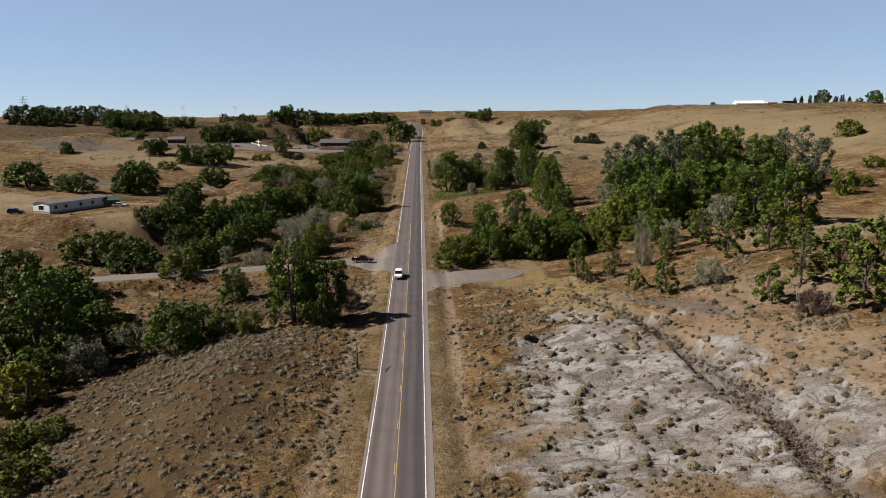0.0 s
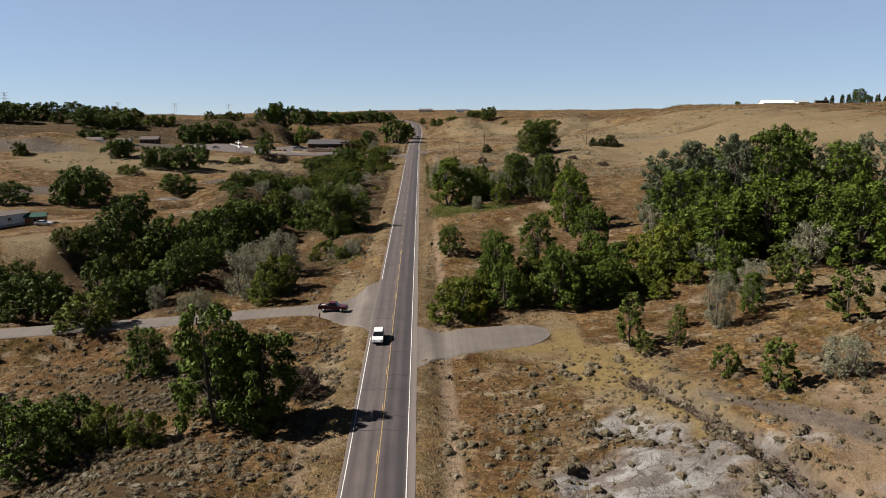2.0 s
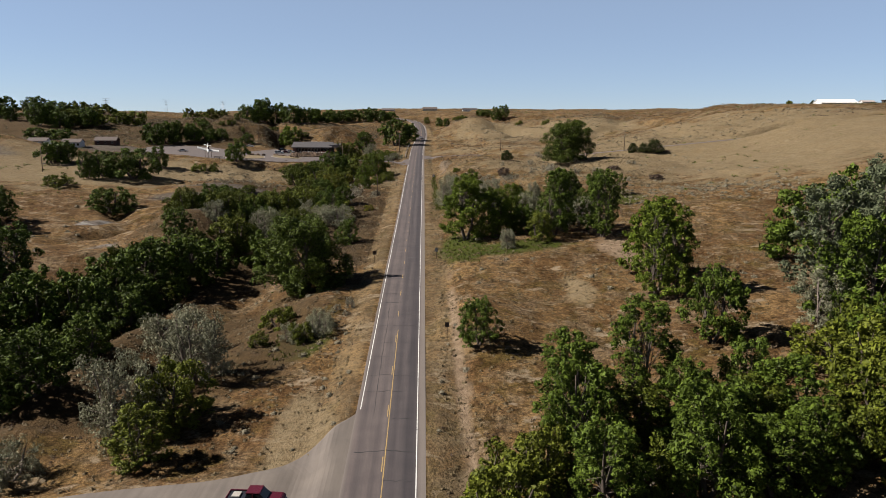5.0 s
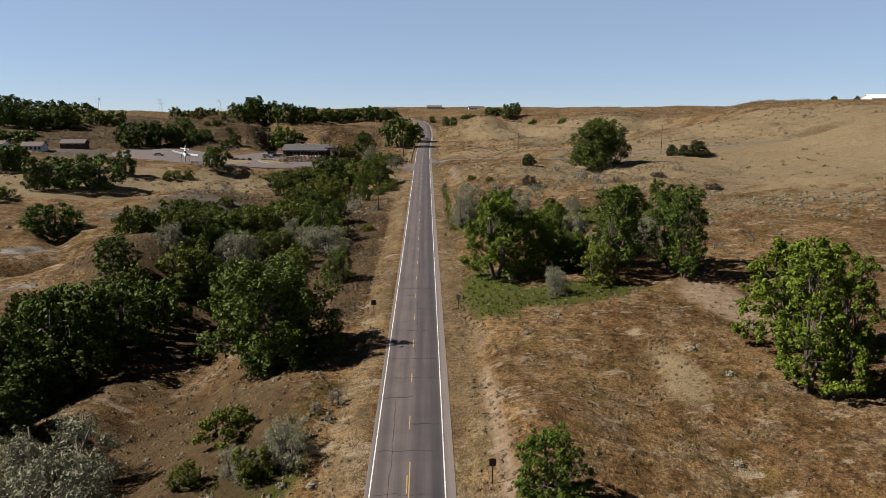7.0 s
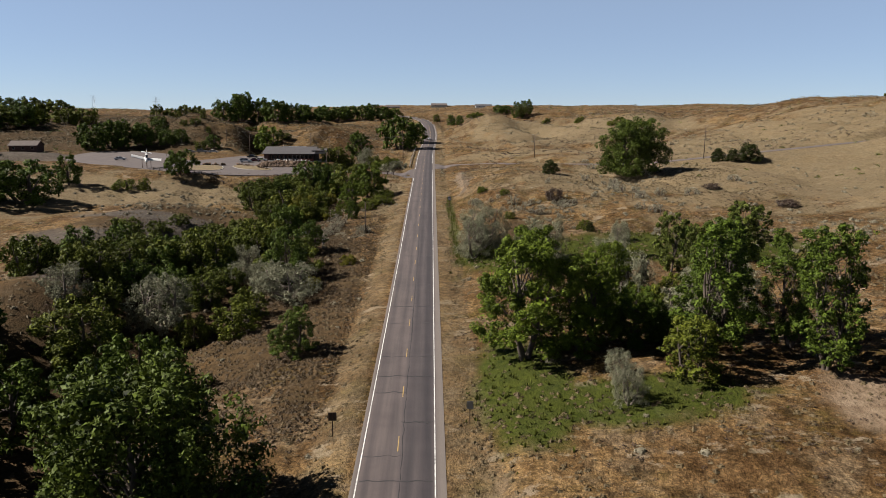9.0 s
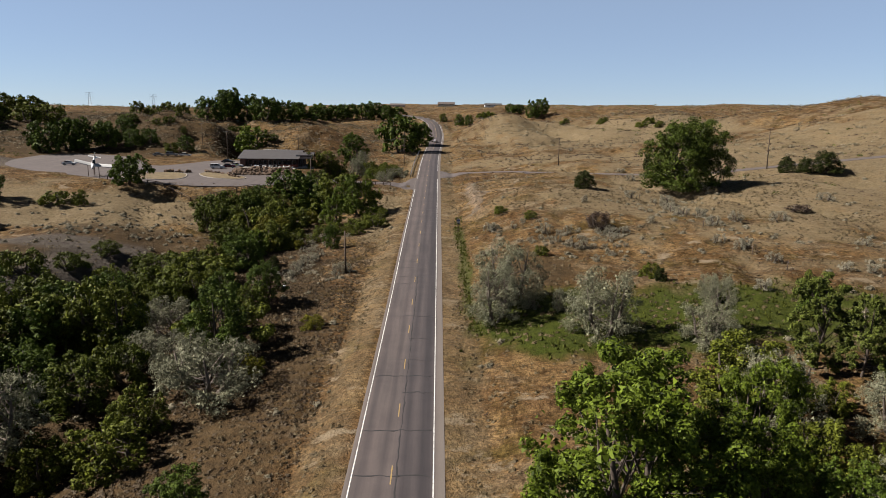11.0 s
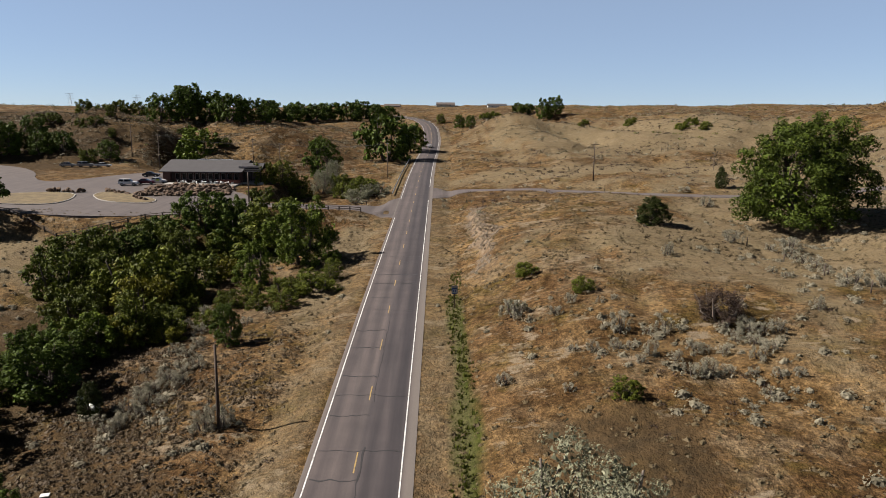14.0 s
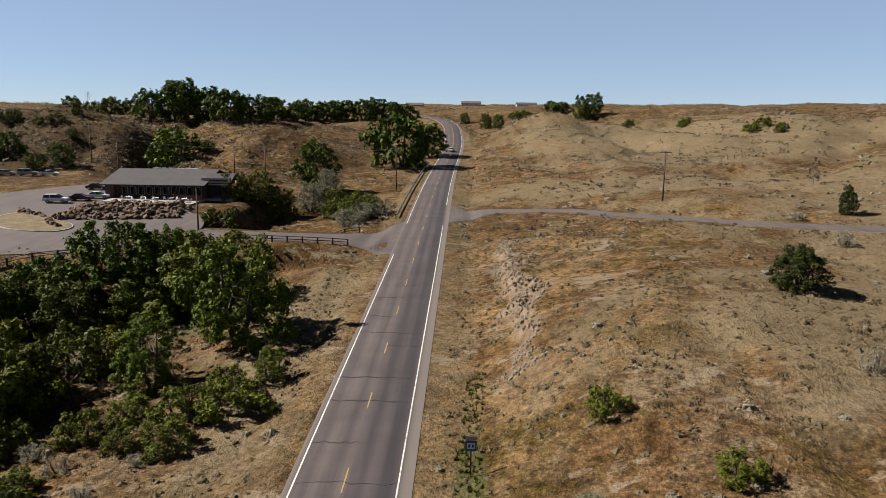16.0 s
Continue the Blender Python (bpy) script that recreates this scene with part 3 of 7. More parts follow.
road, across = strip("road", np.concatenate([np.arange(-120, 600, 3.0), np.arange(600, 1000, 6.0)]), -3.98, 4.5, 0.0, ASPHALT, columns=36)
tagged(road, "two lane asphalt highway with worn wheel tracks", "road", kind="structure")
set_attribute(road.data, "wheel", np.clip(0.7 * np.exp(-((np.abs(across) - 0.95) / 0.4) ** 2) + 0.7 * np.exp(-((np.abs(across) - 2.75) / 0.45) ** 2) + 0.9 * np.exp(-((across - 2.65) / 0.55) ** 2), 0, 1))
set_attribute(road.data, "lane", smooth(-0.2, 0.3, across) * (1 - smooth(3.3, 3.6, across)))
set_attribute(road.data, "worn", 0.6 * smooth(3.6, 3.9, np.abs(across)))

ALL_Y = np.concatenate([np.arange(-120, 600, 4.0), np.arange(600, 1000, 6.0)])


def lines(name, runs, at, wide, material, label):
    for a, b in runs:
        ys = np.linspace(a, b, max(2, int((b - a) / 4)))
        ob, _ = strip(name, ys, at - wide / 2, at + wide / 2, 0.012, material)
        ob.parent = road
        tagged(ob, label)


lines("edge_line", [(-120, 162), (198, 472), (497, 990)], -3.5, 0.11, WHITE_LINE, "worn white edge line")
lines("edge_line", [(-120, 496), (518, 990)], 3.5, 0.11, WHITE_LINE, "worn white edge line")
lines("center_line", [(-120, 226), (610, 990)], 0.12, 0.11, YELLOW_LINE, "solid yellow line")
lines("center_dash", [(405 + 12.3 * k, 408.05 + 12.3 * k) for k in range(-30, 16)], -0.10, 0.11, YELLOW_LINE, "yellow dash")


def ribbon(name, path, half, material, lift, label):
    """A side road laid on the ground along the path; half gives its half width at a place."""
    px, py = np.array([q[0] for q in path], float), np.array([q[1] for q in path], float)
    sign = np.sign(px[-1] - px[0])
    far = abs(px[-1] - px[0])
    d = np.concatenate([np.arange(0, min(30, far), 0.5), np.arange(30, far, 2.0) if far > 30 else [far]])
    y = np.interp(d, np.abs(px - px[0]), py)
    for _ in range(25):
        y[1:-1] = (y[:-2] + 2 * y[1:-1] + y[2:]) / 4
    x = px[0] + sign * d
    lean = np.hypot(1, np.gradient(y, x))
    offs = np.linspace(-1, 1, 19)
    wide = np.array([half(q) for q in x]) * lean * (1 + 0.05 * grain(x, y, 4, 51))
    gx = np.repeat(x[:, None], 19, 1)
    gy = y[:, None] + offs * wide[:, None]
    w = 1 - smooth(4.2, 7.5, np.abs(gx))
    gz = (ground(gx, gy) + lift) * (1 - w) + (road_z(gy) - 0.082) * w - 0.3 * (np.abs(offs) == 1)
    faces = rows_of_quads(19, len(x))
    ob = mesh_object(name, np.stack([gx, gy, gz], -1).reshape(-1, 3), faces if sign < 0 else faces[:, ::-1], material)
    return tagged(ob, label, "road", kind="structure")


def ease(a, b, v):
    return float(smooth(a, b, np.array(float(v))))


ribbon("side_road", SIDE_ROAD, lambda x: 3.6 + 14.0 * max(0.0, (x + 22) / 18) ** 2.6, GRAVEL, 0.11, "pale gravel side road flaring out at the highway")
ribbon("pull_out", PULL_OUT, lambda x: (6.8 + 3.2 * max(0.0, (12 - x) / 8) ** 2.2) * math.sqrt(max(0.02, 1 - max(0.0, (x - 20.5) / 7.1) ** 2)), GRAVEL, 0.11, "short gravel pull-out beside the highway")
ribbon("lot_drive", LOT_DRIVE, lambda x: 4.3 + 9.0 * max(0.0, (x + 18) / 14) ** 2.4, LOT, 0.11, "asphalt driveway to the parking lot")
ribbon("east_track", EAST_TRACK, lambda x: 2.8 + 8.0 * max(0.0, (20 - x) / 16) ** 2.0, LOT, 0.12, "gravel track climbing the prairie")


def lot_z(x, y):
    return 12.6 - 0.02 * (x + 75) + 0.03 * (y - 490)


def slab(name, outline, top, deep, material, parent=None, label="", inset=0.0):
    """A flat slab with that outline; top gives its height at a place."""
    bm = bmesh.new()
    f = bm.faces.new([bm.verts.new((x, y, top(x, y))) for x, y in outline])
    r = bmesh.ops.extrude_face_region(bm, geom=[f])
    for v in [g for g in r["geom"] if isinstance(g, bmesh.types.BMVert)]:
        v.co.z -= deep
    bmesh.ops.triangulate(bm, faces=[g for g in bm.faces if len(g.verts) > 4])
    bmesh.ops.recalc_face_normals(bm, faces=bm.faces)
    return part(name, bm, material, parent, label)


def rounded(outline, cut=1.6):
    """The outline with its corners cut twice."""
    for k in (0.27, 0.25):
        out = []
        for (ax, ay), (bx, by) in zip(outline, outline[1:] + outline[:1]):
            out += [(ax + (bx - ax) * k, ay + (by - ay) * k), (bx - (bx - ax) * k, by - (by - ay) * k)]
        outline = out
    return outline


LOT_EDGE = [(-38, 468), (-50, 457), (-68, 454), (-86, 460), (-106, 470), (-132, 482), (-150, 500), (-152, 535), (-136, 541), (-114, 531), (-98, 500),
            (-90, 511), (-83, 530), (-70, 530), (-70, 506), (-58, 500), (-46, 498), (-36, 482)]
lot = slab("parking_lot", rounded(LOT_EDGE), lambda x, y: lot_z(x, y) + 0.10, 0.6, LOT)
tagged(lot, "worn pinkish asphalt parking lot", "parking lot", kind="structure")
# ---------------------------------------------------------------- trees and shrubs
TREE_KINDS = {
    # name, height, width, crown start, lobes, leaves, leaf size, stems, taper to the top
    "C": ("cottonwood_tree", 12.0, 12.0, 0.05, 42, 3500, 0.45, 2, 0.25),
    "E": ("spreading_elm_tree", 17.0, 22.0, 0.02, 74, 6400, 0.62, 2, 0.15),
    "B": ("bright_cottonwood_tree", 13.0, 11.0, 0.03, 48, 3700, 0.44, 2, 0.3),
    "A": ("young_ash_tree", 8.0, 5.5, 0.08, 34, 2600, 0.30, 1, 0.45),
    "S": ("green_shrub", 6.0, 9.0, 0.0, 22, 2000, 0.38, 3, 0.1),
    "K": ("dark_shrub", 6.0, 10.0, 0.0, 22, 2000, 0.38, 3, 0.1),
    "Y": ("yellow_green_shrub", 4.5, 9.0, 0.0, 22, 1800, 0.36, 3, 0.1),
    "O": ("russian_olive_tree", 8.0, 10.0, 0.0, 44, 4600, 0.22, 3, 0.1),
    "G": ("silver_poplar_tree", 20.0, 13.0, 0.1, 38, 4000, 0.5, 1, 0.3),
    "J": ("juniper", 4.5, 4.5, 0.0, 46, 2800, 0.20, 1, 0.45),
    "D": ("bare_shrub", 3.0, 5.5, 0.0, 30, 2200, 0.15, 5, 0.0),
    "W": ("sagebrush_plant", 1.2, 2.0, 0.0, 18, 800, 0.085, 3, 0.0),
    "N": ("dead_pine", 6.5, 3.0, 0.15, 12, 320, 0.26, 1, 0.8),
}
TREE_WORDS = {
    "C": ("broad dark green cottonwood with an uneven crown", "tree"), "B": ("bright green leafy cottonwood on the dry slope", "tree"),
    "E": ("large spreading dark green elm with a dense crown", "tree"),
    "A": ("young open green ash tree on the slope", "tree"), "S": ("dense green shrub in the dry grass", "shrub"),
    "K": ("dark green thicket shrub along the creek", "shrub"), "Y": ("yellow-green shrub in the creek bottom", "shrub"),
    "O": ("silvery grey russian olive with airy branches", "tree"), "G": ("tall silvery poplar in the grove", "tree"),
    "W": ("rounded silvery grey sagebrush on dry grass", "sagebrush"),
    "J": ("dark green juniper on dry grass", "juniper"), "D": ("leafless brown twiggy shrub", "shrub"), "N": ("thin dead pine with bare branches", "tree"),
}


def leaf_cloud(rng, lobes, count, size, upward, slim=1.0):
    """Small folded leaf sprays on the shells of the lobes."""
    weight = np.array([r[3] * r[4] for r in lobes])
    pick = rng.choice(len(lobes), count, p=weight / weight.sum())
    L = np.array(lobes)[pick]
    d = rng.normal(size=(count, 3))
    d[:, 2] += 0.25
    d /= np.linalg.norm(d, axis=1)[:, None]
    r = rng.uniform(0.35, 1.0, count) ** 0.45 * rng.uniform(0.9, 1.15, count)
    p = L[:, :3] + d * r[:, None] * np.stack([L[:, 3], L[:, 3], L[:, 4]], 1)
    n = 1.25 * d + 0.6 * rng.normal(size=(count, 3))
    n[:, 2] += upward
    n /= np.linalg.norm(n, axis=1)[:, None]
    a = np.cross(n, rng.normal(size=(count, 3)))
    a /= np.linalg.norm(a, axis=1)[:, None]
    b = np.cross(n, a)
    s = size * rng.uniform(0.55, 1.35, count)[:, None]
    k = rng.uniform(0.35, 0.75, count)[:, None] * slim
    v = np.stack([p - a * s * 0.8 + b * s * k, p + a * s * 1.1 + n * s * 0.2, p - a * s * 0.6 - b * s * k], 1).reshape(-1, 3)
    v[:, 2] = np.maximum(v[:, 2], 0.02)
    f = np.arange(count * 3).reshape(-1, 3)
    return v, f


def leaf_core(rng, lobes, each, wide):
    """Broad sprays deep inside the lobes, which close the crown."""
    L = np.repeat(np.array(lobes), each, axis=0)
    n = len(L)
    p = L[:, :3] + rng.normal(size=(n, 3)) * 0.33 * np.stack([L[:, 3], L[:, 3], L[:, 4]], 1)
    a = rng.normal(size=(n, 3))
    a /= np.linalg.norm(a, axis=1)[:, None]
    b = np.cross(a, rng.normal(size=(n, 3)))
    b /= np.linalg.norm(b, axis=1)[:, None]
    s = (wide * L[:, 3] * rng.uniform(0.7, 1.2, n))[:, None]
    v = np.stack([p - a * s * 0.7 + b * s * 0.7, p + a * s, p - a * s * 0.5 - b * s * 0.7], 1).reshape(-1, 3)
    v[:, 2] = np.maximum(v[:, 2], 0.02)
    return v, np.arange(n * 3).reshape(-1, 3)


def limb(verts, faces, a, b, ra, rb, sides=6, bend=None):
    """A tapered, slightly bowed limb from a to b."""
    a, b = np.array(a, float), np.array(b, float)
    mid = (a + b) / 2 + (bend if bend is not None else 0)
    line = [a, (a + mid) / 2 * 0.5 + mid * 0.5, mid, (mid + b) / 2, b] if sides > 5 else [a, b]
    n = len(line) - 1
    start = len(verts)
    for i, p in enumerate(line):
        r = ra + (rb - ra) * i / n
        for k in range(sides):
            t = 2 * math.pi * k / sides
            verts.append((p[0] + r * math.cos(t), p[1] + r * math.sin(t), p[2]))
    for i in range(n):
        for k in range(sides):
            q = start + i * sides
            faces.append((q + k, q + (k + 1) % sides, q + sides + (k + 1) % sides, q + sides + k))
    faces.append(tuple(start + n * sides + k for k in range(sides)))


def build_tree(kind, seed, detail=1.0, slim=1.0):
    name, H, W, low, nl, leaves, size, stems, taper = TREE_KINDS[kind]
    H, nl, leaves = H * slim, int(nl * slim ** 0.7), int(leaves * slim ** 0.7)
    rng = np.random.default_rng(seed)
    root = new(name)
    lobes = []
    for i in range(nl):
        u = (i + 0.5) / nl
        z = low + (1 - low) * (0.06 + 0.84 * u)
        mid = abs((z - low) / (1 - low) - 0.42) / 0.58
        reach = W * 0.5 * math.sqrt(max(0.06, 1 - mid ** 2.2)) * (1 - taper * max(0, u - 0.3))
        ang = i * 2.39996 + rng.uniform(-0.5, 0.5)
        rad = reach * rng.uniform(0.2, 0.98) ** 0.6
        big = W * (rng.uniform(0.12, 0.2) if kind in "JSKYD" else rng.uniform(0.075, 0.17)) * (1 - 0.3 * taper * u)
        lobes.append((rad * math.cos(ang), rad * math.sin(ang), z * H, big, min(big * rng.uniform(0.8, 1.25), H * 0.2)))
    top = max(l[2] + 0.85 * l[4] for l in lobes)
    reach = sorted(math.hypot(l[0], l[1]) + 0.85 * l[3] for l in lobes)[-3] / (0.5 * W)
    lobes = [(x / reach, y / reach, z * H / top, a / reach, c * H / top) for x, y, z, a, c in lobes]
    # each bough carries several smaller clumps of leaves on its outer side
    sprays = []
    for x, y, z, a, c in lobes:
        out = np.array([x, y, 0.8 * (z - 0.4 * H)]) / (0.5 * W)
        for _ in range(7):
            d = rng.normal(size=3) + 0.8 * out
            d /= np.linalg.norm(d)
            r = a * rng.uniform(0.26, 0.5)
            d *= rng.uniform(0.55, 1.0)
            sprays.append((x + d[0] * a, y + d[1] * a, max(0.05 * H, z + d[2] * c), r, r * rng.uniform(0.6, 0.95)))
    tv, tf = [], []
    stem_r = 0.022 * W + 0.02
    woody = kind in "DN"
    for s in range(stems):
        t = 2 * math.pi * s / stems + rng.uniform(0, 1)
        foot = (0.25 * stem_r * stems * math.cos(t), 0.25 * stem_r * stems * math.sin(t), -0.3)
        fork = (W * 0.06 * stems * math.cos(t), W * 0.06 * stems * math.sin(t), H * max(0.22, low + 0.15))
        tip = (W * 0.09 * stems * math.cos(t), W * 0.09 * stems * math.sin(t), H * 0.82)
        limb(tv, tf, foot, fork, stem_r * 1.3, stem_r, 7)
        limb(tv, tf, fork, tip, stem_r, stem_r * 0.25, 6, rng.normal(size=3) * W * 0.02)
        for l in lobes[s::stems]:
            g = rng.uniform(0.0, 0.7)
            start = tuple(np.array(fork) * (1 - g) + np.array(tip) * g)
            if start[2] > l[2]:
                start = fork
            limb(tv, tf, start, l[:3], stem_r * 0.42, stem_r * 0.1, 3, rng.normal(size=3) * W * 0.02)
            if woody:
                for _ in range(3):
                    e = np.array(l[:3]) + rng.normal(size=3) * l[3] * 0.35 + np.array([0, 0, l[4] * 0.6])
                    limb(tv, tf, l[:3], e, stem_r * 0.12, stem_r * 0.04, 3)
    mesh_object("trunk", tv, tf, DEAD if kind in "ODN" else BARK, root, smooth_faces=True)
    v, f = leaf_cloud(rng, sprays, int(2.5 * leaves * detail), 0.56 * size / detail ** 0.5, 0.45, 0.6 if kind in "OGDW" else 1.0)
    if kind != "N":
        cv, cf = leaf_core(rng, lobes, *((64, 0.15) if detail > 0.75 else (40, 0.19) if detail > 0.5 else (18, 0.30)))
        f = np.concatenate([f, cf + len(v)])
        v = np.concatenate([v, cv])
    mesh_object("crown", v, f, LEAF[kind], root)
    label, category = TREE_WORDS[kind]
    return tagged(root, label, category, group="trees and shrubs of the valley"), H, W


TREE_STOCK, TREE_TEMPLATE_AT = {}, {}


def plant(kind, x, y, tall, wide, turn, variant, far):
    if kind == "W":
        far = 1
    H, W = TREE_KINDS[kind][1:3]
    slim = (tall / H) / (wide / W)
    slim = 1.0 if kind in "WDNJ" else 1.8 if slim > 1.4 else 0.62 if slim < 0.78 else 1.0
    large = wide / W > 1.2 and far < 3 and kind in "CGSKBO"
    key = (kind, variant if slim == 1.0 and not large else variant % 2, far, slim, large)
    m0 = Matrix.Translation((x, y, height(x, y) - 0.12)) @ Matrix.Rotation(turn, 4, "Z")
    if key not in TREE_STOCK:
        fine = {-1: 5.5, 0: 2.6 if kind in "CB" else (2.2 if kind in "OE" else (1.0 if kind == "W" else 1.5)), 1: 1.0, 2: 2.6 if kind == "E" else 0.62, 3: 0.28}[far]
        TREE_STOCK[key] = build_tree(kind, 100 + 7 * variant + ord(kind), fine * (1.7 if large and fine < 2 else 1.0), slim)
        ob, H, W = TREE_STOCK[key]
        TREE_TEMPLATE_AT[key] = m0 @ Matrix.Diagonal((wide / W, wide / W, tall / H, 1))
        return ob
    ob, H, W = TREE_STOCK[key]
    return copy_thing(ob, m0 @ Matrix.Diagonal((wide / W, wide / W, tall / H, 1)))


# kind, x, y, height, width
CREEK_NEAR = [
    ("C", -22.2, 134.6, 16.2, 12.5), ("C", -15.8, 133.4, 13.6, 11.0), ("C", -67.9, 129.4, 19.4, 17.3), ("O", -59.1, 123.9, 8.2, 10.4), ("C", -43.3, 126.8, 10.5, 11.7),
    ("S", -57.9, 137.7, 4.5, 6.9), ("Y", -63.3, 109.2, 8.3, 10.2), ("S", -35.6, 131.9, 5.4, 6.6), ("S", -30.3, 130.7, 4.5, 5.5), ("S", -45.6, 79.6, 4.8, 7.6),
    ("D", -12.4, 143.1, 4.3, 7.2),
]
CREEK_MID = [
    ("E", -20.5, 260.3, 16.5, 20.4), ("S", -21.9, 238.7, 3.7, 7.7), ("O", -12.8, 229.3, 3.5, 6.1), ("O", -28.6, 214.2, 11.7, 12), ("S", -27.5, 201.6, 8.2, 11),
    ("O", -33.4, 199.6, 11.6, 10.8), ("S", -27.8, 190.8, 7.5, 7.3), ("C", -55.7, 268.3, 13.3, 18.2), ("C", -58.9, 258.1, 13.8, 14.4), ("C", -58.7, 241.2, 15.1, 14.3),
    ("C", -67, 239.7, 13.6, 14.2), ("C", -78.6, 243.1, 14.5, 14.4), ("C", -78, 228.9, 11.6, 13.2), ("C", -82.5, 262.7, 11.8, 13.1), ("C", -122, 305.7, 12.5, 16.1),
    ("C", -121.8, 326.1, 10.3, 11.7), ("C", -50.6, 274.5, 12.2, 14.1), ("C", -47.2, 285.5, 9.2, 13.2),
]
CREEK_FRONT = [
    ("C", -61.1, 194.7, 9.2, 9.4), ("C", -56.6, 196.7, 9.9, 8.6), ("C", -54.4, 206.4, 9, 11.3), ("C", -48.9, 208.1, 10.2, 10.4), ("C", -48.2, 221.4, 8.3, 9.2),
    ("O", -64, 205.3, 6.3, 8.2), ("O", -51.2, 193.3, 5.3, 4.6), ("O", -41.8, 189.5, 4.9, 8.1), ("C", -57.6, 226.4, 9, 10.7), ("C", -49.6, 240.7, 9.3, 10.4),
    ("C", -67.8, 205, 11.5, 9.1),
]
CREEK_UPPER = [
    ("S", -55.5, 327.5, 7.3, 11.8), ("S", -50.7, 346, 7.2, 11.7), ("O", -41.5, 319.5, 10, 11.5), ("S", -47.2, 303.3, 9, 14.3), ("S", -42.4, 346.5, 11.5, 12.8),
    ("S", -38.1, 374.8, 7.5, 14.1), ("O", -22.5, 330.3, 7, 14), ("S", -25.9, 452.5, 9.9, 17.8), ("C", -14.9, 594.1, 17.5, 22.9), ("C", -5.6, 627.4, 12.9, 14),
    ("C", -31.9, 549.4, 14.1, 13.2), ("O", -27, 541, 8, 8.5), ("O", -11.7, 510, 3.6, 11.3), ("S", -39.7, 513.8, 6.6, 9.6), ("S", -18, 516.9, 4.3, 9.7),
]
THICKET = [
    ("K", -50.1, 441, 7, 12.1), ("K", -46.3, 448.5, 7.8, 12.7), ("C", -38.9, 453.7, 8.2, 13), ("K", -33.5, 466.3, 7.8, 12.4), ("Y", -43, 427.9, 4.7, 11.2),
    ("Y", -35.5, 425.5, 4.3, 9.8), ("S", -34.5, 449.4, 5.7, 8.5), ("B", -17.3, 437.1, 11.1, 13.2), ("S", -11.4, 418.6, 2.7, 7), ("C", -18.6, 398.5, 5.5, 4.1),
    ("C", -36.6, 390.7, 8, 7.2), ("S", -45, 384.6, 6.1, 8.2), ("S", -40.7, 390, 5.9, 7.6), ("K", -54.2, 379.7, 5.3, 7.8), ("K", -58.6, 377, 6.1, 7.6),
    ("J", -27.3, 383.1, 3.5, 2.7), ("C", -24.8, 340.6, 10.2, 9.6), ("C", -38, 344.4, 6, 7.2), ("O", -33.4, 338.3, 4.6, 6.6), ("Y", -14.1, 349.4, 2, 3.8),
]
CREEK_BANK = [
    ("S", -16, 227.4, 3.5, 4.6), ("O", -17.6, 228.2, 3.3, 4.3), ("O", -13.2, 232.9, 3.6, 4.9), ("O", -37.7, 230.9, 7.7, 13.9), ("S", -22.5, 227.1, 2.5, 4),
    ("C", -15.9, 300.6, 7, 6.9), ("S", -25.9, 346, 6, 13.5), ("K", -49.5, 350.8, 6.9, 13.8), ("K", -41.7, 372.9, 6, 15.4), ("C", -35.5, 296.1, 10.3, 13.4),
    ("C", -60.1, 275.5, 8.8, 12.3), ("S", -39, 423, 8.4, 16.8),
]
FIELD = [
    ("S", -131.9, 383.4, 4.3, 11.9), ("C", -99.7, 351.3, 9, 17.2), ("C", -129.7, 400.9, 11, 8.8), ("C", -127.9, 411, 10.8, 15.9), ("C", -115.4, 411.2, 12.8, 23.9),
    ("C", -84.8, 455.2, 8.7, 12.1), ("C", -153.9, 538.5, 12.3, 16.8), ("C", -151.1, 550.4, 12.5, 17.5), ("C", -140.7, 550.1, 12.4, 17.5), ("C", -134.9, 559.7, 11.2, 15.8),
    ("C", -122.9, 555.8, 8.1, 13.4), ("C", -155.1, 435.9, 9.8, 11.9), ("C", -114.5, 436.8, 9.8, 9.8), ("C", -157.9, 430.2, 9.5, 13.7), ("S", -208, 429.7, 7.3, 8.5),
    ("S", -95.9, 436.2, 3.3, 9.1), ("S", -90.1, 436.8, 3.9, 4.4), ("C", -166, 307.7, 10.2, 20.7), ("C", -139.8, 292.9, 7.9, 18.7), ("C", -123.5, 315.6, 13.3, 20.1),
]
HILL = [
    ("B", -80.5, 575.7, 12.8, 14.8), ("C", -103, 552.8, 7, 8.4), ("S", -119.3, 592.5, 4.7, 4), ("S", -126.3, 583.3, 3.1, 3.9), ("C", -129.2, 681.7, 15.7, 22.5),
    ("C", -118.3, 693.7, 17.1, 26.4), ("C", -99.8, 679.7, 14, 19.2), ("C", -88, 683.9, 11.7, 19.4), ("C", -79.4, 706.1, 11, 20.4), ("C", -70, 731.8, 11.3, 21.6),
    ("C", -53.3, 742.6, 10.5, 24), ("C", -38.7, 766.3, 10.3, 19.4), ("C", -28, 750.7, 9.2, 15), ("S", -188.3, 722.8, 7.9, 17.6), ("S", -170.7, 727.6, 10.2, 17.1),
    ("C", -133.6, 728.4, 13.9, 14.3),
]
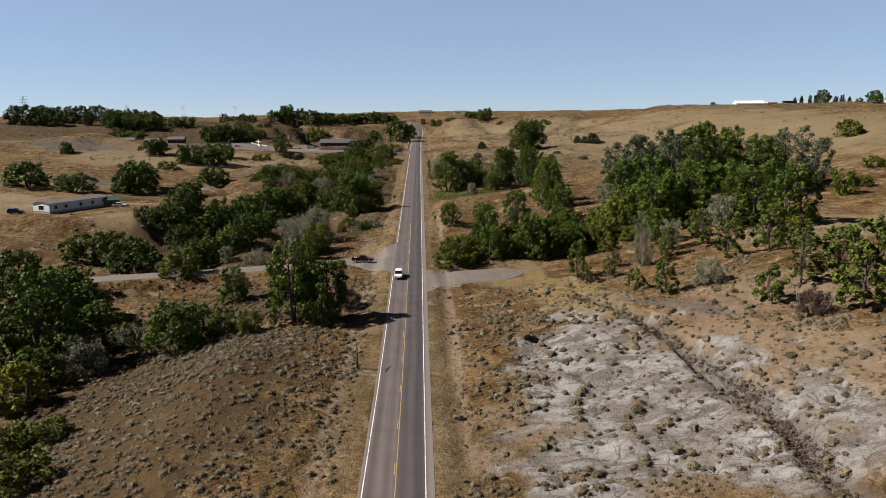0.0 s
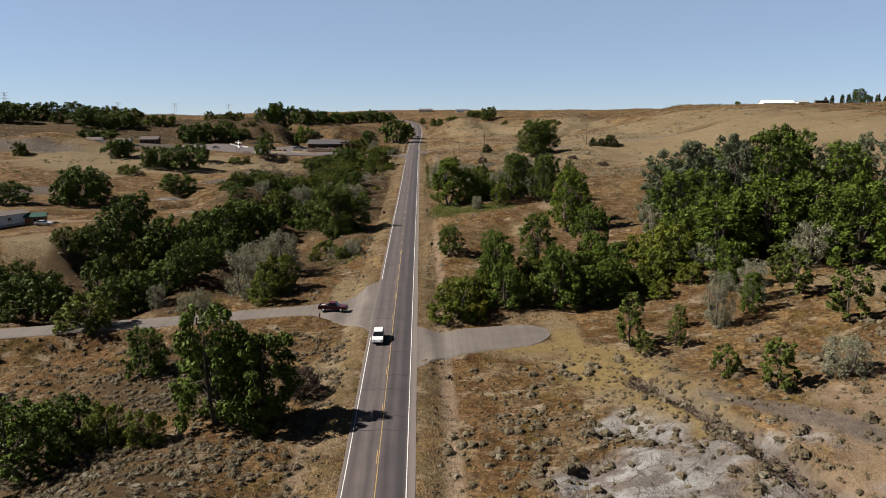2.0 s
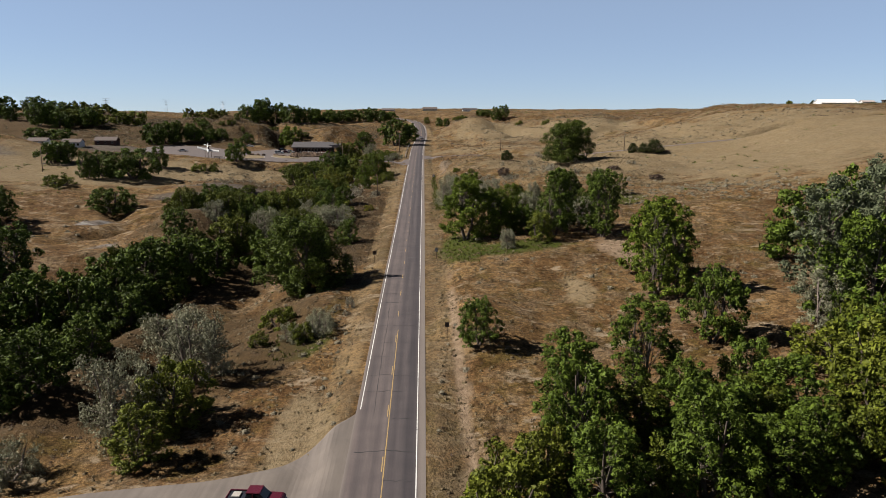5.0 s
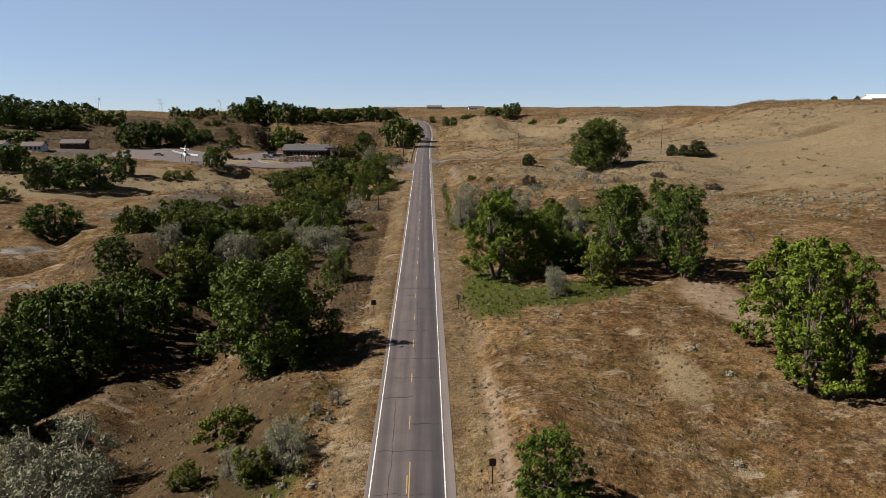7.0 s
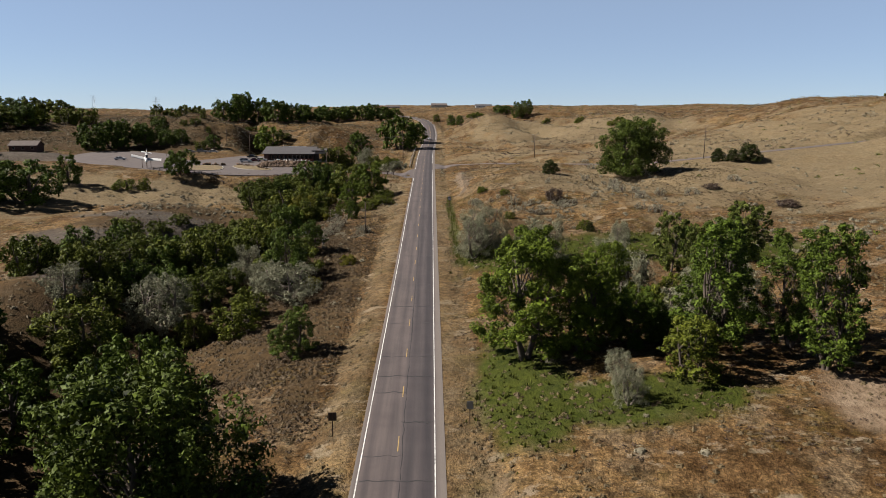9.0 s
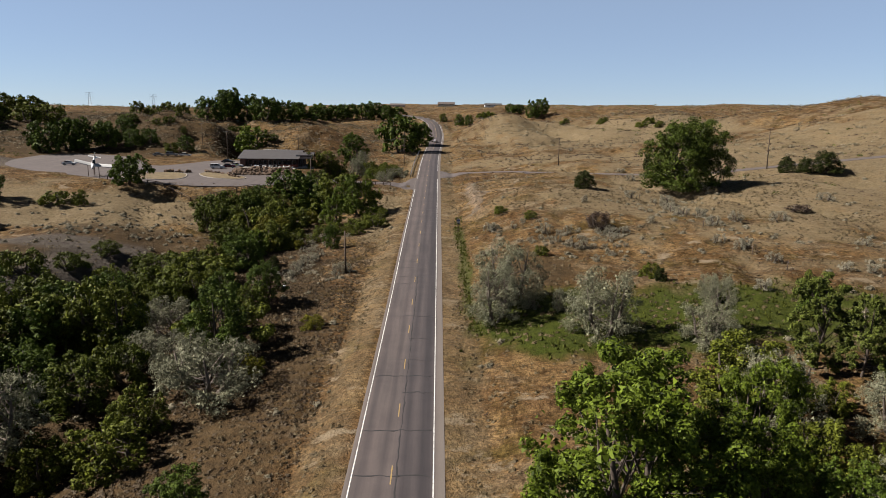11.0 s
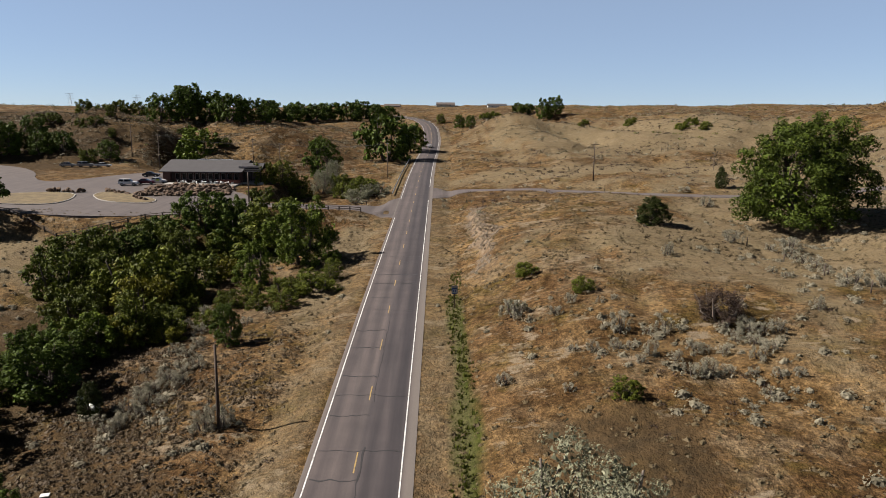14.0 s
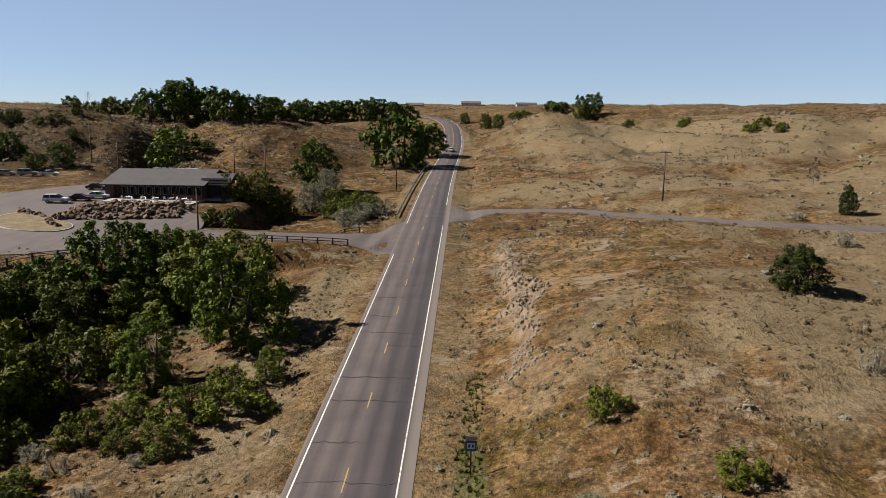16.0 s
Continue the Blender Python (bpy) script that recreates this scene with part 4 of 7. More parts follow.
FAR = [
    ("S", 6.8, 733, 5.9, 5.7), ("C", 17.2, 706.1, 7.3, 7.4), ("C", 22.9, 700.7, 6.9, 6.5), ("C", 60.3, 782.9, 7.3, 14.3), ("C", 70.4, 737.6, 10.4, 15.4),
    ("S", 36.1, 743.3, 4.1, 13), ("C", -241.9, 592.5, 13.2, 23.6), ("C", -221.3, 604.5, 11.9, 13.9), ("S", -230.1, 608.4, 10.3, 28), ("S", -203.3, 626, 9.6, 21.8),
    ("C", -213.5, 535.7, 5.8, 23.5), ("C", -256.3, 609.8, 10.9, 20.6), ("C", -248.2, 641, 9.4, 21.8), ("C", -275.4, 607.6, 10, 12.3), ("S", -237.4, 651.2, 7, 26.7),
    ("C", -315.3, 599.3, 14.7, 37.4), ("C", -304.9, 630.1, 14.5, 34.4), ("C", -304.7, 714.6, 13.2, 33.5), ("S", -276.6, 727.7, 9.5, 34.1),
]
GULCH = [
    ("B", 14.9, 290.7, 17.2, 14.9), ("S", 31.9, 314, 10, 10.4), ("O", 36.6, 293.8, 7.6, 10.3), ("C", 40, 293.4, 15.9, 9.5), ("C", 46.8, 288.1, 14.7, 8.4),
    ("O", 24.3, 281.7, 3.2, 3.6), ("B", 47.8, 247, 14.9, 12.2), ("C", 46.4, 213.6, 11.6, 9.9), ("C", 30.2, 195.3, 15, 8.6), ("C", 20.7, 192, 12.3, 7.9),
    ("C", 21.8, 177.7, 8.9, 9), ("S", 12.8, 177.7, 6.6, 9), ("Y", 15.5, 172, 3.6, 4.6), ("C", 31.8, 178.3, 11, 9.9), ("C", 38.5, 178.5, 8.1, 9.1),
    ("C", 42.9, 180.6, 8.7, 8.4), ("S", 51, 185.9, 4.5, 8.8), ("C", 12.5, 216.5, 7.6, 6.9), ("C", 41.8, 192.6, 9.6, 7.5), ("C", 33.8, 190.3, 9.4, 7.3),
]
GROVE = [
    ("G", 65.3, 218.1, 20.9, 13.6), ("G", 71.2, 213.6, 23.7, 14.3), ("G", 78.7, 209, 24.7, 13.8), ("C", 66.6, 210.8, 17.4, 15.1), ("C", 73.8, 205.7, 17.4, 15.6),
    ("C", 85.5, 204.4, 26.4, 13.4), ("O", 62, 212.8, 10, 8.7), ("G", 127.3, 233.2, 19.8, 17.3), ("C", 109.8, 242.3, 20.5, 17.9), ("G", 133.6, 227.2, 16.6, 15),
    ("C", 90.9, 179.9, 16.3, 16.5), ("C", 96.3, 170.2, 16.2, 14.2), ("O", 65.6, 189.7, 5.6, 9.1), ("O", 85.4, 207.8, 5.4, 8.4), ("C", 64.1, 175.7, 9.9, 7.2),
    ("O", 64.8, 167.2, 7.6, 6.6), ("O", 54.9, 158.2, 9.7, 6), ("C", 61.9, 161.4, 7.2, 4.1),
]
SAPLINGS = [
    ("A", 38.8, 153.3, 8.9, 4.7), ("A", 45.2, 150.8, 4.8, 3), ("A", 49.3, 160.6, 3.9, 2.7), ("A", 39.8, 149.4, 4, 3.3), ("A", 46.9, 136.5, 4.4, 4),
    ("A", 50.1, 128.8, 6.7, 4.9), ("O", 58.2, 128.1, 5.8, 6.5), ("A", 71.6, 165.5, 8.6, 5.5), ("A", 70.7, 148, 8.8, 6.2), ("A", 78.8, 145.7, 10.2, 7.3),
    ("A", 69.8, 116.3, 11.5, 5.5), ("A", 74.9, 113.6, 9.8, 7.8), ("A", 72.5, 102.8, 14.3, 8.9), ("A", 62.4, 112.4, 6.2, 5.8), ("D", 65.4, 104.2, 4.2, 6.3),
    ("A", 74.2, 175.6, 7.4, 5.8), ("S", 131.2, 207.1, 7.7, 8.6), ("S", 145, 217.7, 3.6, 5.4), ("S", 163.8, 242.2, 4, 8), ("S", 195.5, 312.2, 7.5, 12.7),
]
BEND = [
    ("C", 36.3, 285.4, 16.4, 9.8), ("C", 46.6, 279.7, 16, 8.4), ("O", 33.2, 310.4, 9.8, 9.8), ("O", 45.4, 302, 8.2, 11.6), ("O", 23.6, 275.1, 4.6, 4.3),
    ("B", 45.4, 236.1, 18, 8.4), ("B", 48.2, 233.7, 16.3, 6.9), ("O", 13.9, 351.6, 10.1, 11.5), ("O", 24.8, 337.3, 9.1, 10.3), ("O", 38.4, 335.9, 7.3, 4.8),
    ("J", 37.3, 355.7, 2.2, 2.1), ("S", 31.8, 279.8, 7, 6.9), ("O", 11.7, 346.2, 9, 7.5), ("S", 36.7, 358.8, 2.2, 3.5), ("C", 52.5, 340.2, 5.2, 5.1),
    ("O", 17.1, 349.2, 2.6, 2.4), ("O", 20.6, 346.8, 3.6, 2.1),
]
PRAIRIE = [
    ("E", 71, 443.2, 19, 24.2), ("D", 35, 388.8, 3.3, 5.5), ("J", 41.6, 433.8, 4.8, 6), ("J", 72.2, 483.3, 5.2, 3.2), ("J", 110.1, 456.8, 4.2, 5.5),
    ("S", 18, 409.9, 1.8, 3.6), ("O", 15.4, 399.6, 1.4, 3.4), ("J", 106.3, 459.6, 4.9, 5.7), ("J", 115.1, 454.5, 6.2, 8.7), ("S", 23.4, 399.8, 1.8, 3.2),
    ("S", 97, 658.9, 2.7, 6.9), ("S", 108.6, 614.7, 2.9, 9.8), ("S", 113.4, 606.8, 2.4, 5.7), ("S", 80.7, 690.8, 2.5, 6.2),
    ("S", -108.1, 549, 4.5, 6.1), ("K", -144.5, 597.3, 3.7, 9.5), ("K", -120.9, 583, 3.4, 7.1), ("S", -111.6, 575.8, 3.4, 3.4), ("K", -101.6, 622.5, 3.7, 8.3),
    ("K", -72.9, 579, 3.4, 6.9), ("N", 86.6, 525.5, 6.2, 2.5), ("S", 22, 374.9, 1.8, 2.9), ("D", 82.2, 403.6, 1.7, 5.9), ("D", 91.5, 378.6, 2, 6.4),
]
CREEK_LEFT = [
    ("C", -50.4, 343.1, 6.7, 9.1), ("C", -44.7, 350.1, 6.3, 9), ("C", -52.8, 355.2, 5.6, 8.5), ("O", -36.3, 353.6, 6.5, 9.3), ("O", -27.7, 336.7, 5.9, 7.8),
    ("C", -46, 332.5, 6.8, 8.8), ("S", -28.1, 316.7, 5.4, 8.9), ("S", -35.9, 317.4, 4.9, 6.8), ("Y", -19.5, 335.3, 2.6, 4.2), ("S", -27.8, 322.8, 5.4, 7.2),
    ("C", -23.1, 359.1, 6.7, 6.2), ("K", -43.8, 382.6, 6, 9.6), ("C", -34.4, 387.4, 7.3, 8.9), ("C", -49.5, 364.5, 6.2, 8.3), ("S", -33.8, 420.3, 6.9, 8.2),
    ("K", -56, 394.4, 4.7, 9.3),
]
FOREST_NEAR = [
    ("C", -80.5, 143.3, 12.2, 14.2), ("C", -69.7, 147.5, 10.1, 12.2), ("C", -76.3, 151.5, 11.5, 13.8), ("C", -75.6, 129.8, 9, 11.9), ("C", -63.3, 141.1, 8.5, 10.6),
    ("C", -41.4, 134.6, 7.6, 9), ("O", -55.8, 136.6, 4.8, 9.1), ("C", -95.6, 169.4, 8.4, 12.4), ("S", -80.1, 164.9, 6.9, 10.8), ("C", -75.5, 190.7, 9.5, 15.6),
    ("C", -90.4, 196.9, 8.1, 16), ("S", -58.2, 176.1, 6.6, 11.6), ("C", -65.1, 117.9, 7.2, 9.9), ("S", -49.8, 93.7, 3.5, 6.4), ("S", -49.4, 141.3, 4.3, 7.1),
    ("S", -54.6, 92.4, 4.2, 6.4),
]
GULCH_FILL = [
    ("K", 70, 200, 9, 12), ("K", 80, 200, 9, 12), ("K", 62, 204, 8, 10), ("K", 90, 196, 9, 12), ("C", 76, 198, 12, 12), ("C", 64, 200, 11, 11), ("G", 74, 219, 22, 13), ("G", 82, 215, 23, 13),
    ("K", 26, 180.5, 6.5, 8), ("K", 36, 184.5, 7, 9), ("K", 48, 184, 6, 9), ("K", 56, 190, 6, 10), ("S", 16.5, 182.5, 6, 7), ("S", 60, 184, 4, 7), ("K", 28, 190, 7, 8), ("S", 52, 178.5, 4, 6), ("K", 41, 187, 8, 8), ("K", 64, 197, 7, 10),
    ("C", 69.6, 193, 15.9, 17.6), ("C", 81.8, 195.3, 17.7, 19.4), ("C", 82.5, 251, 14.3, 22.6), ("C", 95.4, 258.4, 16.7, 23.3), ("G", 105.7, 263.2, 17, 19.4),
    ("S", 58.5, 193.4, 9.6, 12.8), ("S", 55.8, 202, 5.9, 10), ("C", 44.6, 188.4, 9.4, 10.9), ("C", 90.1, 188.4, 15.5, 17.2), ("G", 119.7, 237.8, 17.4, 19.5),
    ("O", 84.8, 183.4, 9.2, 10.7), ("S", 87, 152.4, 5.8, 9), ("C", 34.4, 183.6, 9.9, 12.2), ("S", 11.1, 172.4, 7.2, 10), ("C", 21, 186.2, 12.4, 9.2),
    ("C", 98.5, 224.4, 21, 18.5), ("C", 113.9, 221.5, 18.9, 18.3),
]
ROAD_THICKET = [
    ("B", -22.4, 426.9, 8, 6.9), ("S", -10.2, 425.2, 3.6, 3.7), ("S", -15.7, 418.5, 2.7, 6.2), ("S", -14.9, 413.3, 2.8, 4.8), ("C", -34.7, 458.6, 9.3, 7.2),
    ("K", -39.9, 443.1, 7, 8.2), ("Y", -38.5, 431.9, 3.4, 7.1), ("Y", -30.7, 435.7, 3.8, 6.2), ("S", -33.2, 425.3, 2.8, 6.5), ("S", -23.4, 416.4, 2.4, 5.1),
    ("S", -13.5, 422.3, 2.7, 4.6), ("S", -29, 415.4, 2.5, 3.7), ("S", -23.1, 525.6, 6, 7.9), ("O", -27.7, 522.4, 7.1, 7.8), ("S", -34.1, 517, 6.9, 8.8),
    ("K", -37, 489, 3.8, 8.3), ("S", -14.3, 510.8, 4.8, 8.4), ("O", -15.5, 503.3, 4, 8),
]
BEND_RIGHT = [
    ("A", 44.3, 324.4, 10.7, 6.3), ("A", 47.7, 321.5, 9, 5.1), ("A", 58.2, 329.1, 11.2, 7), ("O", 44, 309.6, 6.1, 7.6), ("O", 40.3, 298.2, 5.7, 6.4),
    ("S", 33.8, 304.8, 5.2, 6.5), ("S", 37, 301.5, 4.5, 5.7), ("D", 32.1, 306, 3.6, 6.1), ("O", 35.9, 332.6, 5.1, 7.6), ("B", 26.6, 298.5, 12.9, 8.4),
    ("C", 29.3, 292.6, 7.7, 7.6), ("O", 51.4, 314.4, 5.1, 4.9), ("S", 41.6, 315.6, 3.3, 4.4), ("O", 41.2, 346.4, 4, 3.9), ("C", 33.5, 292, 4.8, 6.7),
    ("A", 68.1, 343.4, 6.9, 5.1), ("B", 22, 291.5, 12.5, 10.5),
]
DITCH_THICKET = [
    ("B", -35, 398.8, 5.4, 7), ("Y", -32.9, 402.6, 3.5, 5.5), ("S", -31.7, 404, 6.2, 6.9), ("S", -28.3, 406.1, 3.3, 5.1), ("Y", -34.8, 414.6, 6.2, 9.2),
    ("C", -32.3, 451, 9.1, 10.9), ("S", -47, 416.2, 5.1, 7.2), ("S", -45.6, 424.5, 4, 7.1), ("C", -35.4, 395.5, 4.7, 5.6), ("K", -55.3, 435.1, 6.2, 10.4),
    ("K", -49.1, 429.8, 5.9, 9.9), ("K", -33.1, 430.7, 6, 9.2), ("K", -51.4, 422.6, 7, 9.2), ("K", -43.2, 413.1, 5.8, 8.3), ("C", -46.9, 451.9, 6.6, 9),
    ("C", -47.3, 439.9, 7.3, 9), ("K", -70.6, 376.2, 4.1, 9.1), ("K", -65.8, 384.3, 3.3, 6.5), ("K", -64.5, 395.6, 2.9, 5.8), ("S", -52.5, 391.2, 4, 6.8),
    ("S", -59.3, 366, 4.3, 7.5), ("K", -58.7, 358.4, 4.5, 7), ("C", -52.8, 254.5, 9.8, 10.2), ("K", -50.7, 261.3, 7, 7.6), ("K", -36.9, 327.5, 6.8, 7.7),
    ("C", -43.2, 329.7, 8.3, 8.6), ("K", -34.5, 334, 5, 6.9), ("K", -38.4, 380.9, 5.2, 6.8), ("C", -32, 367.7, 6, 6.2), ("K", -24.4, 356.3, 4.1, 5.1),
    ("C", -39.8, 157.4, 8.3, 8.4), ("S", -23.2, 152.9, 6.6, 7.4), ("K", -28.2, 154.7, 5.4, 5.7), ("K", -40.7, 365.4, 5.8, 7.5), ("S", -36.2, 369, 5.9, 6.8),
    ("S", -37.4, 398, 4.7, 6.8),
]
CREEK_FILL = [
    ("S", -24, 408, 2.2, 4), ("K", -30, 410, 3, 5), ("S", -19, 414, 2, 3.5), ("Y", -27, 403, 2, 4), ("K", -33, 406, 3.5, 6), ("K", -36, 402, 4, 6), ("S", -21, 420, 2.4, 4.5),
    ("C", -62, 352, 7, 8), ("K", -68, 346, 6, 8), ("S", -57, 347, 6, 7), ("K", -60, 362, 6, 8), ("S", -53, 371, 6, 7), ("C", -66, 358, 6, 7), ("K", -72, 352, 5, 7),
    ("K", -55, 338, 7, 8), ("C", -62, 336, 8, 9), ("K", -70, 336, 7, 9), ("S", -48, 360, 5, 6), ("S", -44, 368, 5, 6), ("K", -62, 372, 5, 7), ("C", -56, 378, 6, 7),
    ("K", -76, 343, 5, 8), ("C", -50, 330, 7, 8), ("K", -66, 326, 7, 9), ("S", -58, 326, 6, 7), ("K", -50, 318, 6, 8), ("O", -55, 316, 6, 8),
    ("K", -54, 232, 7, 10), ("K", -60, 250, 8, 10), ("K", -66, 262, 8, 11), ("K", -70, 225, 7, 10), ("K", -64, 215, 6, 9), ("K", -72, 250, 8, 11), ("K", -58, 215, 6, 8),
    ("K", -75, 236, 7, 10), ("K", -66, 280, 7, 10), ("K", -54, 292, 7, 9), ("C", -60, 300, 8, 9), ("K", -46, 300, 6, 8), ("K", -84, 225, 6, 10), ("K", -90, 210, 6, 10), ("K", -80, 205, 6, 9),
]
SAGE_PLANTS = [
    ("W", -24, 405, 1.4, 2.4), ("W", -20.5, 402.6, 1.2, 2.0), ("W", -27, 408, 1.5, 2.6), ("W", -18.6, 407, 1.1, 1.9), ("W", -22.4, 411, 1.3, 2.2), ("W", -16.8, 411.5, 1.0, 1.8), ("W", -26, 413.5, 1.4, 2.4),
    ("W", 15, 397.4, 2.1, 3.8), ("W", 19.3, 394.5, 1.1, 1.7), ("W", 21.4, 396.9, 1.2, 1.8), ("W", 26, 395.7, 0.7, 1.2), ("W", 24.4, 395.1, 0.8, 1.3),
    ("W", 24.5, 387.5, 2.5, 2.3), ("W", 29.1, 387, 1.6, 2.3), ("W", 27.3, 386.9, 1, 1.6), ("W", 21.4, 384.7, 1.1, 1.7), ("W", 19.5, 385.6, 0.8, 1.4),
    ("W", 23.5, 384.3, 1.2, 1.9), ("W", 24.8, 383.9, 0.9, 1.5), ("W", 26.2, 382.1, 1.7, 1.8), ("W", 24.9, 380.7, 0.9, 1.4), ("W", 28.2, 381, 1.1, 1.7),
    ("W", 30.7, 383, 1.1, 1.8), ("W", 31.7, 383, 0.9, 1.4), ("W", 33.1, 382.3, 1.1, 1.7), ("W", 12.4, 381.5, 1.2, 1.9), ("W", 17.8, 377.7, 0.9, 1.3),
    ("W", 28.8, 378.4, 1.3, 2.1), ("W", 30.4, 378.7, 1.8, 2.1), ("W", 32.1, 378.7, 1.1, 1.8), ("W", 34, 377.8, 0.9, 1.4), ("W", 35.8, 377.1, 0.9, 1.3),
    ("W", 37.5, 376.7, 0.9, 1.3), ("W", 34.3, 374.4, 1, 2.2), ("W", 36.2, 374.8, 0.7, 1), ("W", 31.6, 372, 0.6, 1), ("W", 40.1, 386.5, 1.4, 2.2),
    ("W", 37, 386.2, 1.6, 2.5), ("W", 38.5, 386.3, 1.3, 2.2), ("W", 35.4, 385.1, 1.4, 2.1), ("W", 36.6, 383.9, 1.3, 2.1), ("W", 37, 381.5, 1.2, 2),
    ("W", 35.5, 380, 1.3, 2), ("W", 37.2, 387.3, 1.4, 2.2), ("W", 34.7, 386.7, 1.2, 1.8), ("W", 50.9, 424.9, 2, 3.7), ("W", 37.3, 412.6, 1.9, 2),
    ("W", 56.5, 423.4, 1.2, 2), ("W", 58.2, 421.6, 1.6, 2.5), ("W", 57.2, 415.8, 1.8, 2.9), ("W", 56.7, 411, 1.7, 2.7), ("W", 55.5, 406.1, 1.4, 2.3),
    ("W", 45.9, 390, 1.6, 1.8), ("W", 49, 403.5, 0.9, 1.5), ("W", 48.5, 406.2, 1, 1.5), ("W", 72.2, 439.2, 1.9, 3.3), ("W", 73.7, 437.3, 1.9, 3.2),
    ("W", 63.3, 482.1, 1.4, 3.7), ("W", 61.5, 463.3, 2.2, 3.6), ("W", -14.3, 376.7, 2.3, 2.5), ("W", -12.9, 376.7, 2.3, 2.5), ("W", -12.4, 378, 1.7, 1.6),
    ("W", -23.4, 380.1, 1.3, 2), ("W", -23.4, 382.6, 1.6, 2.4), ("W", -22.8, 384.5, 1.6, 2.5), ("W", -23.5, 386.7, 1.3, 2.2), ("W", -20.7, 384, 1.1, 1.8),
    ("W", -22.6, 387.2, 1.4, 2.3), ("W", -21.6, 388.8, 1.4, 2.3), ("W", -20.4, 388.2, 1.5, 2.3), ("W", -22.8, 389.8, 1.2, 1.9), ("W", -19.9, 391.9, 1.5, 2.4),
    ("W", -22.5, 396, 1.3, 2.1), ("W", -22.3, 399.9, 1.4, 2.2), ("W", -24.4, 397.9, 1.3, 1.9), ("W", -23.7, 379.1, 1.2, 2), ("W", -25.9, 381.5, 1, 1.7),
    ("W", -21, 391, 1.2, 2), ("W", -22, 382, 1.1, 1.7), ("W", -23.3, 381.1, 1, 1.7), ("W", 55.4, 400.1, 2.2, 3.6), ("W", 58, 389, 2.2, 3.7),
    ("W", 53.9, 376.1, 1.8, 3), ("W", 64.8, 395.1, 2.3, 3.8), ("W", 56.6, 370.8, 1.9, 3.2), ("W", 57.2, 361.7, 1.8, 3), ("W", 50, 349.2, 1.8, 3),
    ("W", 55, 369.5, 1.7, 2.6), ("W", 72.5, 391.9, 2.1, 5.2), ("W", 91.3, 410.2, 1.9, 4.9), ("W", 65.5, 355.9, 1.6, 2.6), ("W", 69.1, 355.3, 1.5, 2.5),
    ("W", 79.8, 375, 1.8, 3), ("W", 59.8, 400.8, 2.3, 3.6), ("W", 60, 424.8, 2.3, 3.8), ("W", -11.3, 239.4, 1.4, 1.8), ("W", -9.1, 241, 2.2, 2.2),
    ("W", -9.5, 237.5, 1.1, 1.7), ("W", -14.4, 231.4, 1.3, 1.8),
]
RIDGE = [
    ("J", 327, 608, 7, 4), ("J", 336, 614, 9, 4), ("J", 337, 602, 8, 4), ("J", 341, 600, 8, 4), ("C", 321, 554, 11, 14),
    ("J", 359, 601, 7, 5), ("J", 358, 590, 8, 5), ("J", 368, 596, 7, 4), ("S", 353, 558, 6, 8), ("C", 339, 519, 9, 12),
    ("J", 382, 575, 9, 4), ("S", 248, 589, 4, 6), ("J", 280, 619, 6, 5), ("S", 293, 635, 6, 10), ("S", 303, 631, 5, 8),
]

# ---------------------------------------------------------------- materials of made things
WHITE = plain("white_paint", (0.4608, 0.4608, 0.448), 0.5, 0, 2.0, 0.06)
CAR_WHITE = plain("car_white", (0.448, 0.448, 0.448), 0.25, 0, 3.0, 0.03)
CAR_MAROON = plain("car_maroon", (0.0544, 0.00768, 0.01408), 0.25, 0, 3.0, 0.08)
CAR_DARK = plain("car_dark", (0.016, 0.01728, 0.02048), 0.25, 0, 3.0, 0.08)
CAR_SILVER = plain("car_silver", (0.2304, 0.2368, 0.2432), 0.3, 0.5, 3.0, 0.05)
HI_VIS = plain("yellow_marking", (0.32, 0.3968, 0.032), 0.4, 0, 1.0, 0.05)
GLASS = plain("dark_glass", (0.0065, 0.0076, 0.0092), 0.08, 0, 1.0, 0.1)
TYRE = plain("tyre_rubber", (0.01152, 0.01152, 0.01152), 0.9)
RIM = plain("rim_metal", (0.2688, 0.2688, 0.2752), 0.35, 0.8)
ROOF = plain("grey_roof_shingle", (0.0442, 0.0416, 0.0425), 0.95, 0, 1.4, 0.16)
BRICK = plain("brown_brick", (0.0626, 0.0316, 0.0250), 0.9, 0, 0.5, 0.25)
DARK_WOOD = plain("dark_stained_wood", (0.0299, 0.0218, 0.0174), 0.85)
RAIL_WOOD = plain("weathered_rail_wood", (0.0408, 0.0316, 0.0261), 0.9)
RED_WOOD = plain("red_brown_wood", (0.096, 0.0288, 0.0192), 0.8)
PALE_TRIM = plain("pale_trim", (0.2432, 0.2112, 0.192), 0.8)
ROCK = plain("sandstone_boulder", (0.0850, 0.0561, 0.0365), 0.95, 0, 0.4, 0.5)
CONCRETE = plain("pale_concrete", (0.2285, 0.2122, 0.1904), 0.9, 0, 0.8, 0.12)
STEEL = plain("galvanised_steel", (0.2176, 0.224, 0.2304), 0.5, 0.6, 0.6, 0.1)
RUST = plain("rusted_steel", (0.0672, 0.04224, 0.03072), 0.8, 0.3)
BLUE = plain("sign_blue", (0.0192, 0.0448, 0.1344), 0.5)
SIGN_BROWN = plain("sign_brown", (0.0384, 0.0256, 0.02048), 0.6)
SIGN_RED = plain("sign_red", (0.192, 0.0128, 0.0128), 0.5)
GREEN_ROOF = plain("green_metal_roof", (0.0224, 0.0608, 0.048), 0.5, 0.2)
TAN_WOOD = plain("orange_wood", (0.1344, 0.0544, 0.0224), 0.8)
